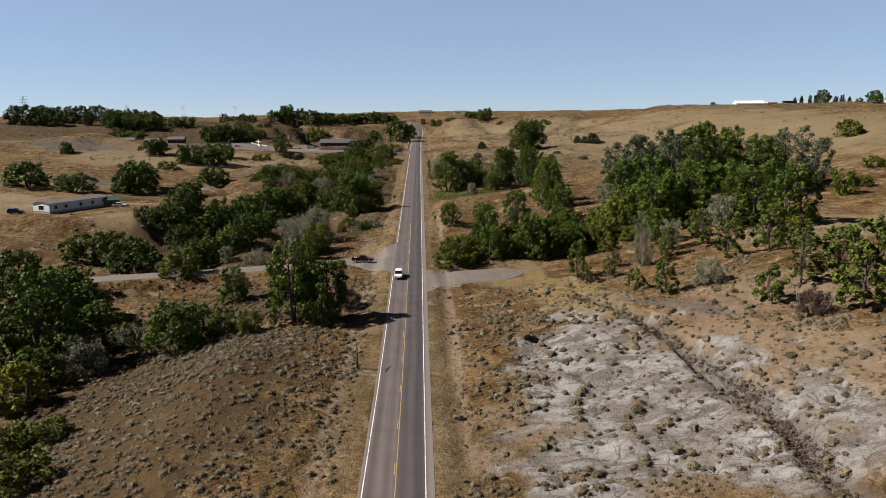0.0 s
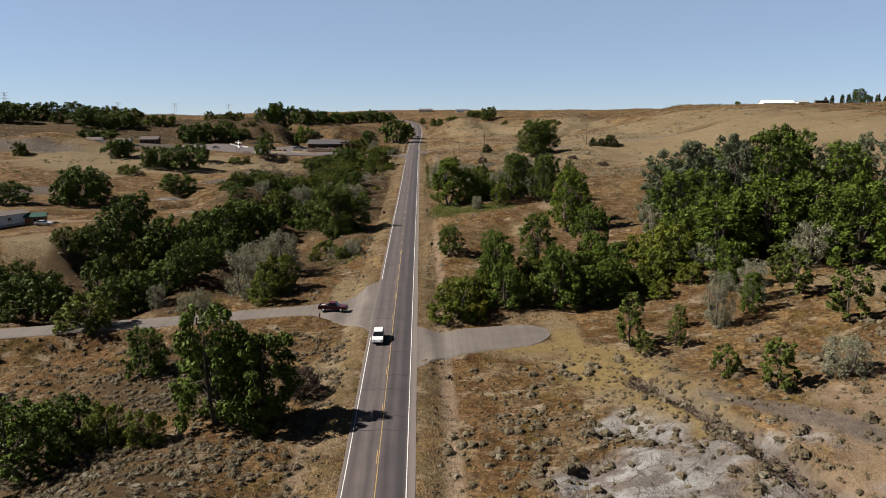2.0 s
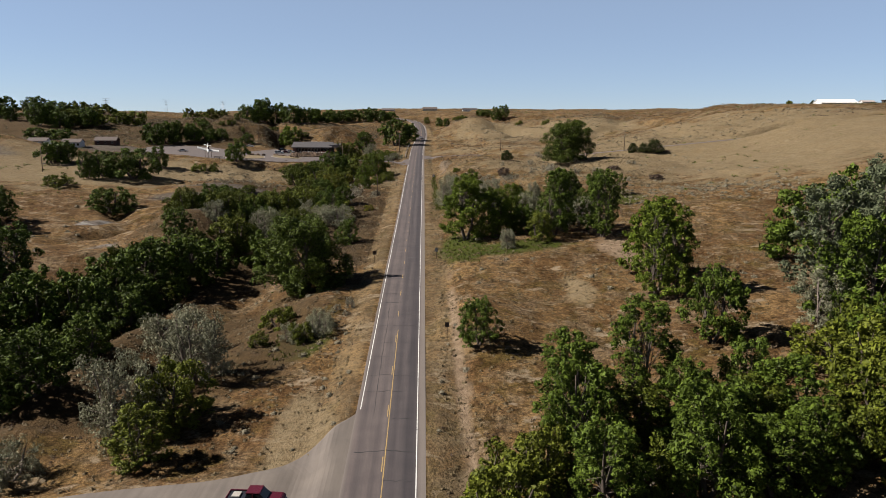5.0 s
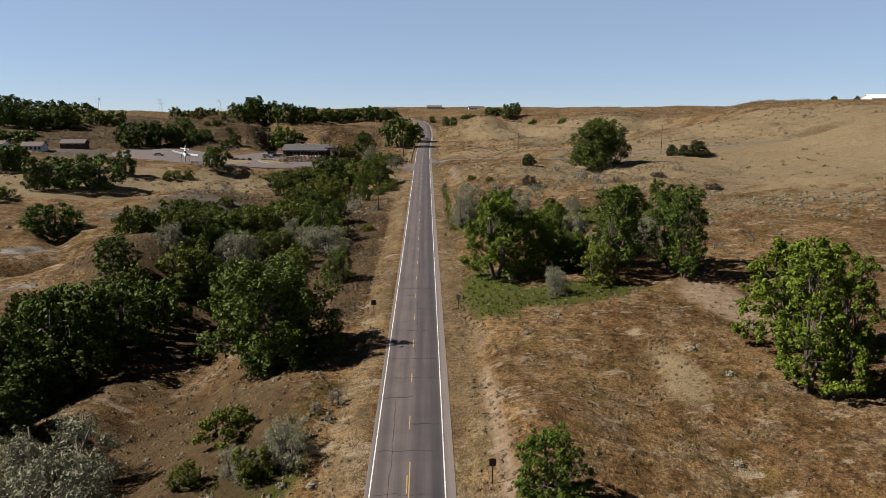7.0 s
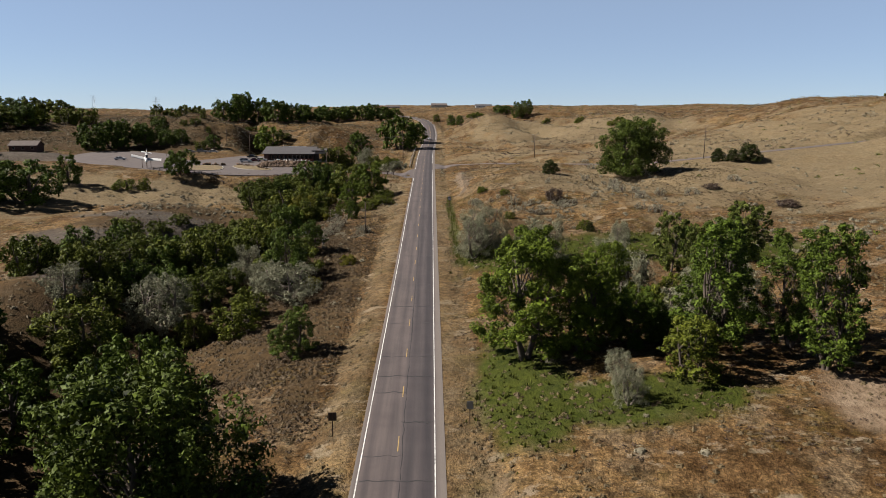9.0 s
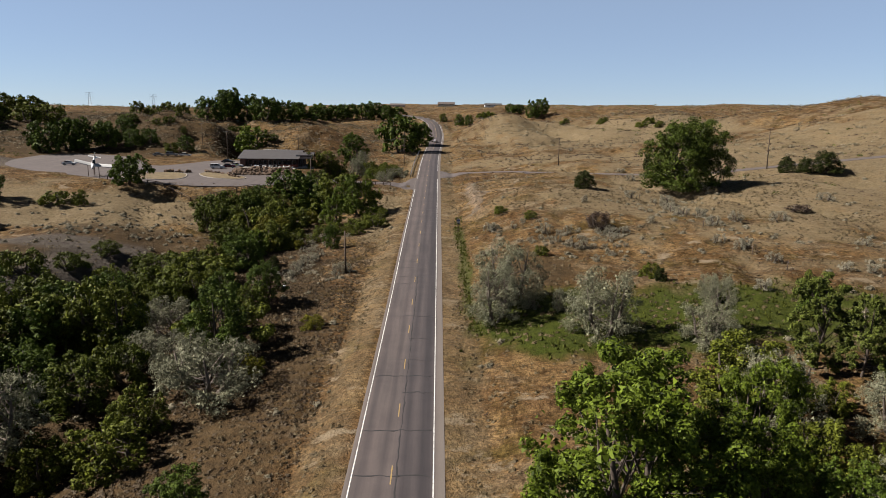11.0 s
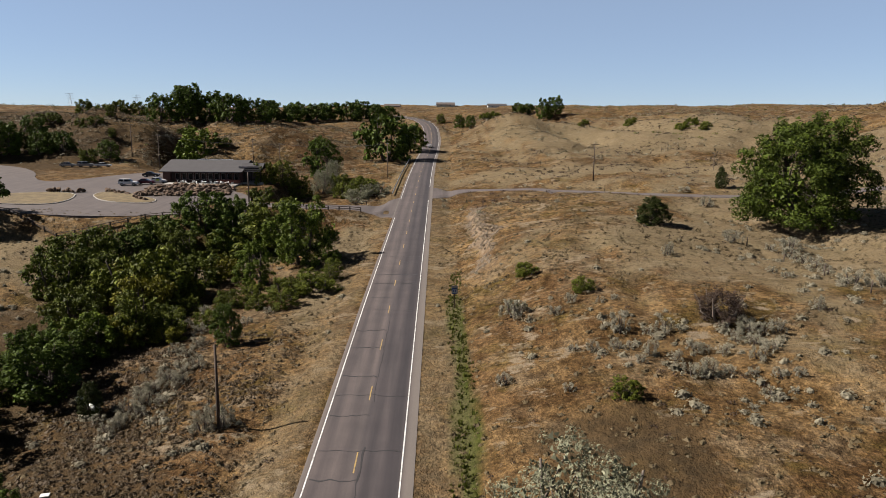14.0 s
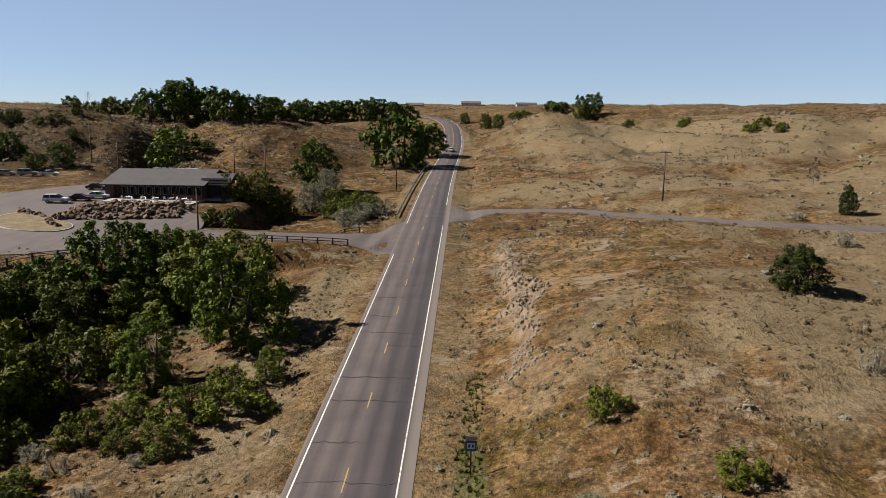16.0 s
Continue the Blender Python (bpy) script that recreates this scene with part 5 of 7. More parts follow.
BROWN_ROOF = plain("brown_shingle", (0.0680, 0.0544, 0.0479), 0.9, 0, 1.2, 0.15)
WIRE = plain("cable", (0.032, 0.032, 0.032), 0.6)
CREAM = plain("cream_siding", (0.3968, 0.3712, 0.2944), 0.7, 0, 2.0, 0.06)


# ---------------------------------------------------------------- shapes
def add_box(bm, x0, x1, y0, y1, z0, z1, bevel=0.0):
    r = bmesh.ops.create_cube(bm, size=1.0)
    for v in r["verts"]:
        v.co = Vector((x0 + (x1 - x0) * (v.co.x + 0.5), y0 + (y1 - y0) * (v.co.y + 0.5), z0 + (z1 - z0) * (v.co.z + 0.5)))
    if bevel:
        edges = list({e for v in r["verts"] for e in v.link_edges})
        bmesh.ops.bevel(bm, geom=edges, offset=bevel, segments=2, affect="EDGES")
    return bm


def box(name, x0, x1, y0, y1, z0, z1, material, parent=None, label="", bevel=0.02):
    return part(name, add_box(bmesh.new(), x0, x1, y0, y1, z0, z1, bevel), material, parent, label)


def add_tube(bm, a, b, ra, rb, sides=8):
    a, b = Vector(a), Vector(b)
    m = Matrix.Translation((a + b) / 2) @ (b - a).to_track_quat("Z", "Y").to_matrix().to_4x4()
    bmesh.ops.create_cone(bm, cap_ends=True, segments=sides, radius1=ra, radius2=rb, depth=(b - a).length, matrix=m)
    return bm


def tube(name, a, b, ra, rb, material, parent=None, label="", sides=8):
    return part(name, add_tube(bmesh.new(), a, b, ra, rb, sides), material, parent, label, sides > 6)


def prism(name, outline, y0, y1, material, parent=None, label="", bevel=0.0, squeeze=None):
    """The outline in x and z, drawn out from y0 to y1; squeeze(v) may move its points."""
    bm = bmesh.new()
    f = bm.faces.new([bm.verts.new((x, y0, z)) for x, z in outline])
    r = bmesh.ops.extrude_face_region(bm, geom=[f])
    for v in [g for g in r["geom"] if isinstance(g, bmesh.types.BMVert)]:
        v.co.y = y1
    if squeeze:
        for v in bm.verts:
            squeeze(v)
    bmesh.ops.recalc_face_normals(bm, faces=bm.faces)
    if bevel:
        bmesh.ops.bevel(bm, geom=list(bm.edges), offset=bevel, segments=2, affect="EDGES")
    return part(name, bm, material, parent, label)


def thing(name, x, y, z, turn, label, category, group=""):
    ob = new(name)
    ob.matrix_basis = pose(x, y, z, 0, 0, turn)
    return tagged(ob, label, category, group)


# ---------------------------------------------------------------- vehicles
def build_wheel(parent, x, y, r):
    wheel = tube("tyre", (x, y - 0.11, r), (x, y + 0.11, r), r, r, TYRE, parent, "black rubber tyre", 16)
    side = 0.115 if y > 0 else -0.115
    tube("rim", (x, y + side * 0.2, r), (x, y + side * 1.08, r), r * 0.62, r * 0.58, RIM, wheel, "metal rim", 12)
    return wheel


def build_car(kind, paint, x, y, turn, label, z=None, stripe=False, group=""):
    """A parked vehicle that faces along its own x; kind: sedan, wagon or pickup."""
    car = thing({"sedan": "sedan_car", "wagon": "suv_car", "pickup": "pickup_truck"}[kind], x, y, height(x, y) if z is None else z, turn, label, "pickup" if kind == "pickup" else "car", group)
    r = 0.33 if kind == "sedan" else 0.38
    if kind == "sedan":
        low = [(-2.25, 0.35), (-2.3, 0.62), (-2.2, 0.95), (-1.5, 1.0), (0.75, 0.98), (1.95, 0.82), (2.28, 0.62), (2.25, 0.32)]
        cab = [(-1.75, 0.98), (-1.05, 1.42), (0.15, 1.44), (0.95, 0.96)]
        ax, half = 1.38, 0.88
    elif kind == "wagon":
        low = [(-2.35, 0.4), (-2.4, 0.7), (-2.36, 1.08), (1.0, 1.08), (2.1, 0.95), (2.36, 0.72), (2.34, 0.38)]
        cab = [(-2.3, 1.06), (-2.1, 1.68), (0.2, 1.72), (1.1, 1.06)]
        ax, half = 1.42, 0.93
    else:
        low = [(-2.75, 0.5), (-2.78, 0.8), (-2.75, 1.12), (0.9, 1.12), (2.45, 1.06), (2.72, 0.86), (2.7, 0.45)]
        cab = [(-0.85, 1.10), (-0.72, 1.76), (0.55, 1.78), (1.2, 1.10)]
        ax, half = 1.72, 0.96

    def taper(v):
        if v.co.z < 0.45:
            v.co.y *= 0.94

    def lean(v):
        k = (v.co.z - 1.0) / 0.7
        v.co.y *= 1 - 0.16 * max(0, k)

    prism("body", low, -half, half, paint, car, "", 0.05, taper)
    prism("cabin_glass", cab, -half * 0.93, half * 0.93, GLASS, car, "dark glass", 0.03, lean)
    top = max(c[1] for c in cab)
    roof_x = [c[0] for c in cab if c[1] > top - 0.1]
    prism("roof_panel", [(roof_x[0] - 0.1, top - 0.05), (roof_x[0] - 0.02, top + 0.03), (roof_x[-1] + 0.02, top + 0.03), (roof_x[-1] + 0.14, top - 0.07)], -half * 0.8, half * 0.8, paint, car, "", 0.02)
    for px in (roof_x[0] * 0.5 + roof_x[-1] * 0.5,):
        for s in (-1, 1):
            box("door_pillar", px - 0.06, px + 0.06, s * half * 0.86 - 0.05, s * half * 0.86 + 0.05, 1.0, top - 0.02, paint, car)
    if kind == "pickup":
        box("bed_floor", -2.65, -0.95, -half * 0.82, half * 0.82, 1.11, 1.14, CAR_DARK, car, "dark open cargo bed")
        box("bed_load", -2.3, -1.5, -0.5, 0.45, 1.14, 1.28, CONCRETE, car, "pale load in the bed")
        for s in (-1, 1):
            box("bed_rail", -2.74, -0.85, s * half * 0.9 - 0.07, s * half * 0.9 + 0.07, 1.1, 1.24, paint, car)
        box("tailgate", -2.8, -2.7, -half * 0.9, half * 0.9, 0.7, 1.22, paint, car)
    for sx in (-1, 1):
        for sy in (-1, 1):
            build_wheel(car, sx * ax, sy * (half - 0.1), r)
    for s in (-1, 1):
        box("headlight", low[-2][0] - 0.1, low[-2][0] + 0.03, s * half * 0.7 - 0.16, s * half * 0.7 + 0.16, 0.66, 0.80, RIM, car, "clear headlight")
        box("tail_light", low[1][0] - 0.02, low[1][0] + 0.06, s * half * 0.8 - 0.1, s * half * 0.8 + 0.1, 0.72, 0.9, SIGN_RED, car, "red tail light")
    box("bumper", low[-1][0] - 0.05, low[-1][0] + 0.12, -half * 0.9, half * 0.9, 0.4, 0.58, RIM if kind == "pickup" else paint, car)
    if stripe:
        box("side_marking", -0.3, 0.5, -half - 0.01, half + 0.01, 0.62, 1.0, HI_VIS, car, "yellow-green side marking", 0.004)
    return car


def road_height(x, y):
    return float(road_z(np.array(float(y)))) - 0.018 * abs(x)


build_car("pickup", CAR_MAROON, -12.0, 179.5, -4, "dark maroon pickup waiting on the gravel side road", height(-12.0, 179.5) + 0.12)
build_car("wagon", CAR_WHITE, -2.1, 160.5, -90, "white suv driving on the highway", road_height(-2.1, 160.5))
build_car("sedan", CAR_WHITE, 1.9, 640.0, 86, "small white car far along the highway", road_height(1.9, 640.0))
for _kind, _paint, _x, _y, _turn, _label, _stripe in (
        ("wagon", CAR_WHITE, -73.5, 500.0, 8, "white suv parked beside the boulders", False),
        ("sedan", CAR_MAROON, -70.6, 503.6, 12, "dark red sedan parked beside a white car", False),
        ("sedan", CAR_WHITE, -68.8, 507.2, 10, "white car with a yellow-green side marking", True),
        ("sedan", CAR_DARK, -75.5, 519.5, 4, "dark sedan parked beside the brown building", False),
        ("sedan", CAR_WHITE, -99.0, 541.0, 10, "white car at the lot's far edge", False),
        ("wagon", CAR_SILVER, -104.0, 540.0, 12, "silver suv at the lot's far edge", False),
        ("sedan", CAR_SILVER, -109.0, 539.0, 10, "silver sedan at the lot's far edge", False),
        ("sedan", CAR_WHITE, -124.0, 498.0, 15, "white sedan parked behind the airplane", False)):
    build_car(_kind, _paint, _x, _y, _turn, _label, (lot_z(_x, _y) if _x > -118 else height(_x, _y)) + 0.11, _stripe, "cars parked at the lot")


# ---------------------------------------------------------------- visitor building
def build_window(parent, x, y, z0, wide, tall):
    f = bmesh.new()
    for a, b, c, d in ((-wide / 2, -wide / 2 + 0.09, z0, z0 + tall), (wide / 2 - 0.09, wide / 2, z0, z0 + tall), (-wide / 2 + 0.09, wide / 2 - 0.09, z0, z0 + 0.09), (-wide / 2 + 0.09, wide / 2 - 0.09, z0 + tall - 0.09, z0 + tall)):
        add_box(f, x + a, x + b, y - 0.06, y + 0.04, c, d)
    w = part("window_frame", f, PALE_TRIM, parent, "pale window frame")
    box("window_pane", x - wide / 2 + 0.09, x + wide / 2 - 0.09, y - 0.02, y + 0.01, z0 + 0.09, z0 + tall - 0.09, GLASS, w, "dark window glass", 0)


def visitor_building():
    x, y = -57.4, 516.5
    z = lot_z(x, y) + 0.1
    b = thing("visitor_building", x, y, z, 0, "long low brown brick building with a grey gable roof", "building")
    L, D, H, R = 10.3, 8.6, 3.1, 2.5
    box("wall", -L, L, -D + 1.6, D, -0.6, H, BRICK, b, "brown brick wall")
    for s in (-1, 1):
        prism("roof_slope", [(0, H + R + 0.05), (0, H + R - 0.18), (s * (D + 0.9), H - 0.30), (s * (D + 0.9), H - 0.1)], -L - 0.8, L + 0.8, ROOF, b, "grey shingle roof slope").rotation_euler = (0, 0, -math.pi / 2)
    prism("gable", [(-D, H), (D, H), (0, H + R - 0.2)], L - 0.3, L, DARK_WOOD, b, "dark wooden gable").rotation_euler = (0, 0, -math.pi / 2)
    prism("gable", [(-D, H), (D, H), (0, H + R - 0.2)], -L, -L + 0.3, DARK_WOOD, b, "dark wooden gable").rotation_euler = (0, 0, -math.pi / 2)
    for k in range(11):
        px = -L + 2.6 + k * 1.75
        box("porch_post", px - 0.12, px + 0.12, -D + 0.1, -D + 0.34, -0.2, H - 0.15, DARK_WOOD, b, "dark porch post")
        if k < 10:
            build_window(b, px + 0.88, -D + 1.56, 0.7, 1.3, 1.7)
    box("porch_floor", -L, L, -D - 0.5, -D + 1.6, -0.6, 0.02, CONCRETE, b, "pale porch floor")
    box("brick_corner", -L, -L + 1.9, -D, -D + 1.6, -0.6, H - 0.1, BRICK, b, "brown brick corner")
    box("porch_rail", L - 6.0, L + 0.2, -D - 0.7, -D - 0.55, 0.0, 0.95, RED_WOOD, b, "red-brown porch rail")
    # entrance porch on the gable end
    px0, px1 = L + 0.4, L + 5.0
    for s in (-1, 1):
        prism("porch_roof", [(0, 1.55), (0, 1.35), (s * 3.1, -0.1), (s * 3.1, 0.1)], px0 - 1.0, px1 + 0.4, ROOF, b, "grey porch roof").matrix_basis = pose(0, -3.4, H + 0.4, 0, 0, -90)
    for s in (-1, 1):
        for px in (px1 - 0.2, px0 + 0.5):
            tube("porch_column", (px, -3.4 + s * 2.7, -1.0), (px, -3.4 + s * 2.7, H + 0.6), 0.14, 0.14, DARK_WOOD, b, "dark porch column")
    box("sign_board", px0 - 1.2, px1 + 0.1, -6.75, -6.6, H + 0.2, H + 1.25, PALE_TRIM, b, "pale entrance sign board")
    box("sign_writing", px0 - 0.7, px1 - 0.4, -6.79, -6.755, H + 0.55, H + 0.85, DARK_WOOD, b, "dark bar of writing", 0)
    box("sign_writing", px0 + 0.2, px1 - 0.2, -6.79, -6.755, H - 0.25, H + 0.05, PALE_TRIM, b, "pale bar of writing", 0)
    box("porch_wall", px0 - 0.3, px0, -6.0, -0.5, -0.8, H, DARK_WOOD, b, "dark entrance wall")
    box("porch_floor", L, px1 + 0.6, -6.6, -0.2, -1.2, -0.02, CONCRETE, b, "pale porch floor")
    box("skylight", -4.0, 6.0, 0.5, 1.1, H + R - 0.12, H + R + 0.16, WHITE, b, "white roof ridge cover")
    return b


visitor_building()


def patio_set(x, y, turn, first=None):
    t = thing("patio_table", x, y, lot_z(x, y) + 0.32, turn, "white patio table on the terrace", "table", "terrace furniture")
    part("tabletop", add_tube(bmesh.new(), (0, 0, 0.70), (0, 0, 0.75), 0.6, 0.6, 16), WHITE, t)
    for k in range(4):
        a = math.pi / 4 + k * math.pi / 2
        tube("leg", (0.4 * math.cos(a), 0.4 * math.sin(a), 0), (0.3 * math.cos(a), 0.3 * math.sin(a), 0.7), 0.03, 0.03, WHITE, t)
    return t


def patio_chair(x, y, turn):
    c = thing("patio_chair", x, y, lot_z(x, y) + 0.32, turn, "white plastic patio chair on the terrace", "chair", "terrace furniture")
    box("seat", -0.25, 0.25, -0.25, 0.25, 0.40, 0.45, WHITE, c)
    box("backrest", -0.25, 0.25, 0.22, 0.28, 0.45, 0.95, WHITE, c)
    for sx in (-1, 1):
        for sy in (-1, 1):
            tube("leg", (sx * 0.22, sy * 0.22, 0), (sx * 0.2, sy * 0.2, 0.4), 0.025, 0.025, WHITE, c, sides=6)
    return c


terrace = slab("terrace", [(-66, 503.0), (-47.5, 503.0), (-47.5, 507.2), (-66, 507.2)], lambda x, y: lot_z(x, y) + 0.32, 0.8, CONCRETE)
tagged(terrace, "pale concrete terrace before the building", "terrace", kind="structure")
_t0, _c0 = patio_set(-61.5, 505, 10), patio_chair(-62.6, 505, 80)
for _k in range(1, 5):
    _x = -61.5 + 2.9 * _k
    copy_thing(_t0, pose(_x, 505 + 0.4 * (_k % 2), lot_z(_x, 505) + 0.32, 0, 0, 20 * _k))
for _k in range(1, 13):
    _x, _y = -62.6 + 1.2 * _k, 504.3 + 1.4 * (_k % 2)
    copy_thing(_c0, pose(_x, _y, lot_z(_x, _y) + 0.32, 0, 0, 77 * _k))


# ---------------------------------------------------------------- boulders and islands of the lot
def boulder_mesh(seed):
    rng = np.random.default_rng(seed)
    bm = bmesh.new()
    bmesh.ops.create_icosphere(bm, subdivisions=2, radius=0.5)
    cuts = [Vector(rng.normal(size=3)).normalized() for _ in range(7)]
    for v in bm.verts:
        for c in cuts:
            d = v.co.dot(c) - 0.27
            if d > 0:
                v.co -= c * d * 0.9
        v.co.z *= 0.8
        v.co += Vector(rng.normal(size=3)) * 0.015
    return bm


BOULDERS = []
for _s in range(4):
    _ob = part("boulder", boulder_mesh(_s), ROCK)
    tagged(_ob, "broken sandstone boulder in the lot's rock bank", "rock", "boulders of the rock bank")
    BOULDERS.append(_ob)


def bank_place(u, v):
    """A place on the rock bank: u along it, v from its foot up to the terrace."""
    near = (-65.5 + 21.5 * u, 482.5 + 6.0 * u ** 1.6)
    far = (-66.5 + 20.5 * u, 498.5 + 2.0 * u)
    x, y = near[0] + (far[0] - near[0]) * v, near[1] + (far[1] - near[1]) * v
    return x, y, lot_z(x, y) + 0.05 + 0.9 * math.sin(min(1.0, v * 1.3) * math.pi / 2) * min(1, 8 * u, 8 * (1 - u))


def rock_bank():
    v = [bank_place(i / 20, j / 10) for j in range(11) for i in range(21)]
    ob = mesh_object("rock_bank", v, rows_of_quads(21, 11), EARTH, None, "", True)
    tagged(ob, "brown earth bank under the boulders", "bank", kind="structure")
    rng = random.Random(11)
    for k in range(300):
        x, y, z = bank_place(rng.uniform(0.01, 0.99), rng.random() ** 1.3 * 0.92)
        s = rng.uniform(0.5, 1.35)
        m = pose(x, y, z + 0.28 * s, rng.uniform(-30, 30), rng.uniform(-30, 30), rng.uniform(0, 360)) @ Matrix.Diagonal((s * 1.3, s, s * rng.uniform(0.8, 1.2), 1))
        copy_thing(BOULDERS[k % 4], m)


def boulder_row(count, a, b, wide, seed):
    rng = random.Random(seed)
    for k in range(count):
        u = (k + rng.random()) / count
        x, y = a[0] + (b[0] - a[0]) * u, a[1] + (b[1] - a[1]) * u + rng.uniform(-wide, wide)
        s = rng.uniform(0.7, 1.9)
        copy_thing(BOULDERS[k % 4], pose(x, y, lot_z(x, y) + 0.3 * s, rng.uniform(-30, 30), rng.uniform(-30, 30), rng.uniform(0, 360)) @ Matrix.Diagonal((s * 1.2, s, s, 1)))


EARTH = plain("bank_earth", (0.0467, 0.0340, 0.0247), 0.95, 0, 0.8, 0.3)
rock_bank()
boulder_row(14, (-74, 488.5), (-66.5, 484.5), 0.9, 12)
boulder_row(7, (-63.5, 480), (-59, 475.5), 0.7, 14)
boulder_row(12, (-86, 485), (-78.5, 486), 0.9, 13)
for _k, _u in enumerate((0.15, 0.4, 0.6, 0.85)):
    _x, _y, _z = bank_place(_u, 0.6)
    BOULDERS[_k].matrix_basis = pose(_x, _y, _z + 0.4, 0, 12, 50 * _k) @ Matrix.Scale(1.6, 4)


def island(name, outline, label):
    outline = rounded(outline)
    k = slab(name, outline, lambda x, y: lot_z(x, y) + 0.26, 0.4, CONCRETE)
    cx, cy = sum(p[0] for p in outline) / len(outline), sum(p[1] for p in outline) / len(outline)
    inner = [(cx + (x - cx) * 0.97, cy + (y - cy) * 0.97) for x, y in outline]
    slab("grass_bed", inner, lambda x, y: lot_z(x, y) + 0.29, 0.1, DRY_BED, k, "dry yellow grass bed")
    return tagged(k, label, "traffic island")


DRY_BED = plain("dry_lawn", (0.0978, 0.0723, 0.0357), 0.95, 0, 1.5, 0.45)
island("lot_island", [(-97, 478), (-80, 488), (-73.5, 470), (-80, 465), (-95, 468)], "dry grass island with a concrete kerb in the lot")
island("lot_island", [(-72.5, 479), (-68, 473.5), (-61.5, 471.5), (-56.5, 472.5), (-57.5, 478.5), (-64, 482), (-66, 486), (-74, 488), (-74.5, 483)], "dry grass and boulder island with a concrete kerb")


# ---------------------------------------------------------------- airplane on posts
def airplane():
    x, y = AIRPLANE_AT
    z = height(x, y)
    a = thing("display_airplane", x, y, z, -70, "small white airplane banking on thin steel posts", "airplane")
    bm = bmesh.new()
    ring = [(-4.2, 0.14), (-2.8, 0.36), (-0.9, 0.62), (0.7, 0.78), (2.2, 0.66), (3.0, 0.42), (3.2, 0.12)]
    prev = None
    for px, r in ring:
        vs = [bm.verts.new((px, r * 0.8 * math.cos(t), r * math.sin(t) + (0.25 if px < -2.5 else 0))) for t in [k * math.pi / 6 for k in range(12)]]
        if prev:
            for k in range(12):
                bm.faces.new((prev[k], prev[(k + 1) % 12], vs[(k + 1) % 12], vs[k]))
        prev = vs
    bm.faces.new(prev)
    flown = [part("fuselage", bm, WHITE, a, "white fuselage", True)]
    for s in (-1, 1):
        w = prism("wing", [(1.6, -0.18), (1.45, -0.02), (0.2, 0.0), (-0.5, -0.12), (0.2, -0.2)], 0.4 * s, 5.2 * s, WHITE, a, "white wing")
        for v in w.data.vertices:
            v.co.z += 0.10 * abs(v.co.y)
        flown.append(w)
        flown.append(prism("tailplane", [(-3.3, 0.36), (-3.35, 0.45), (-4.2, 0.45), (-4.25, 0.37)], 0.05 * s, 1.8 * s, WHITE, a, "white tailplane"))
    flown.append(prism("tail_fin", [(-3.2, 0.4), (-3.8, 1.8), (-4.35, 1.8), (-4.2, 0.3)], -0.06, 0.06, WHITE, a, "white tail fin"))
    flown.append(prism("canopy", [(1.4, 0.5), (0.9, 1.05), (-0.4, 1.05), (-1.1, 0.55)], -0.4, 0.4, GLASS, a, "dark canopy", 0.08))
    flown.append(tube("propeller_hub", (3.15, 0, 0.0), (3.5, 0, 0.0), 0.18, 0.04, CAR_DARK, a))
    for ob in flown:
        ob.matrix_basis = pose(0, 0, 3.7, -12, 24, 0)
    for px, py in ((1.0, -1.5), (1.0, 1.5), (-2.2, 0.0), (0.2, 0.0)):
        tube("support_post", (px, py, -0.3), (px, py, 3.6 - 0.45 * px - 0.2 * py), 0.10, 0.10, RUST, a, "thin steel post")


AIRPLANE_AT = (-103.0, 472.0)
airplane()


# ---------------------------------------------------------------- fences, poles and signs
def rail_fence(a, b, count, label, tall=1.05, group=""):
    """Posts and two rails between two places."""
    ax, ay = a
    f = thing("rail_fence", ax, ay, height(ax, ay), 0, label, "fence")
    spots = []
    for k in range(count + 1):
        x, y = ax + (b[0] - ax) * k / count, ay + (b[1] - ay) * k / count
        z = height(x, y) - height(ax, ay)
        spots.append((x - ax, y - ay, z))
        box("post", x - ax - 0.11, x - ax + 0.11, y - ay - 0.11, y - ay + 0.11, z - 0.4, z + tall, RAIL_WOOD, f)
    for p, q in zip(spots, spots[1:]):
        for h in (0.5, 0.92):
            tube("rail", (p[0], p[1], p[2] + h * tall), (q[0], q[1], q[2] + h * tall), 0.07, 0.07, RAIL_WOOD, f, sides=6)
    return f


rail_fence((-11.2, 474.6), (-30, 471.4), 8, "dark wooden rail fence along the driveway")
rail_fence((-11.5, 489.5), (-30, 487.5), 7, "dark wooden rail fence along the driveway")
rail_fence((-42, 458), (-66, 450.5), 8, "dark wooden rail fence at the lot's edge")
rail_fence((-66, 450.5), (-98, 465), 11, "dark wooden rail fence at the lot's edge")


def utility_pole(x, y, tall, arms, turn, label):
    p = thing("utility_pole", x, y, height(x, y), turn, label, "utility pole", "utility poles")
    tube("pole_shaft", (0, 0, -0.5), (0, 0, tall), 0.17, 0.11, POLE, p)
    for k in range(arms):
        z = tall - 0.35 - 0.9 * k
        box("crossarm", -1.2, 1.2, -0.14, -0.02, z - 0.06, z + 0.06, POLE, p)
        for s in (-1.1, -0.55, 0.55, 1.1):
            tube("insulator", (s, -0.08, z + 0.06), (s, -0.08, z + 0.22), 0.05, 0.035, STEEL, p, sides=6)
    return p


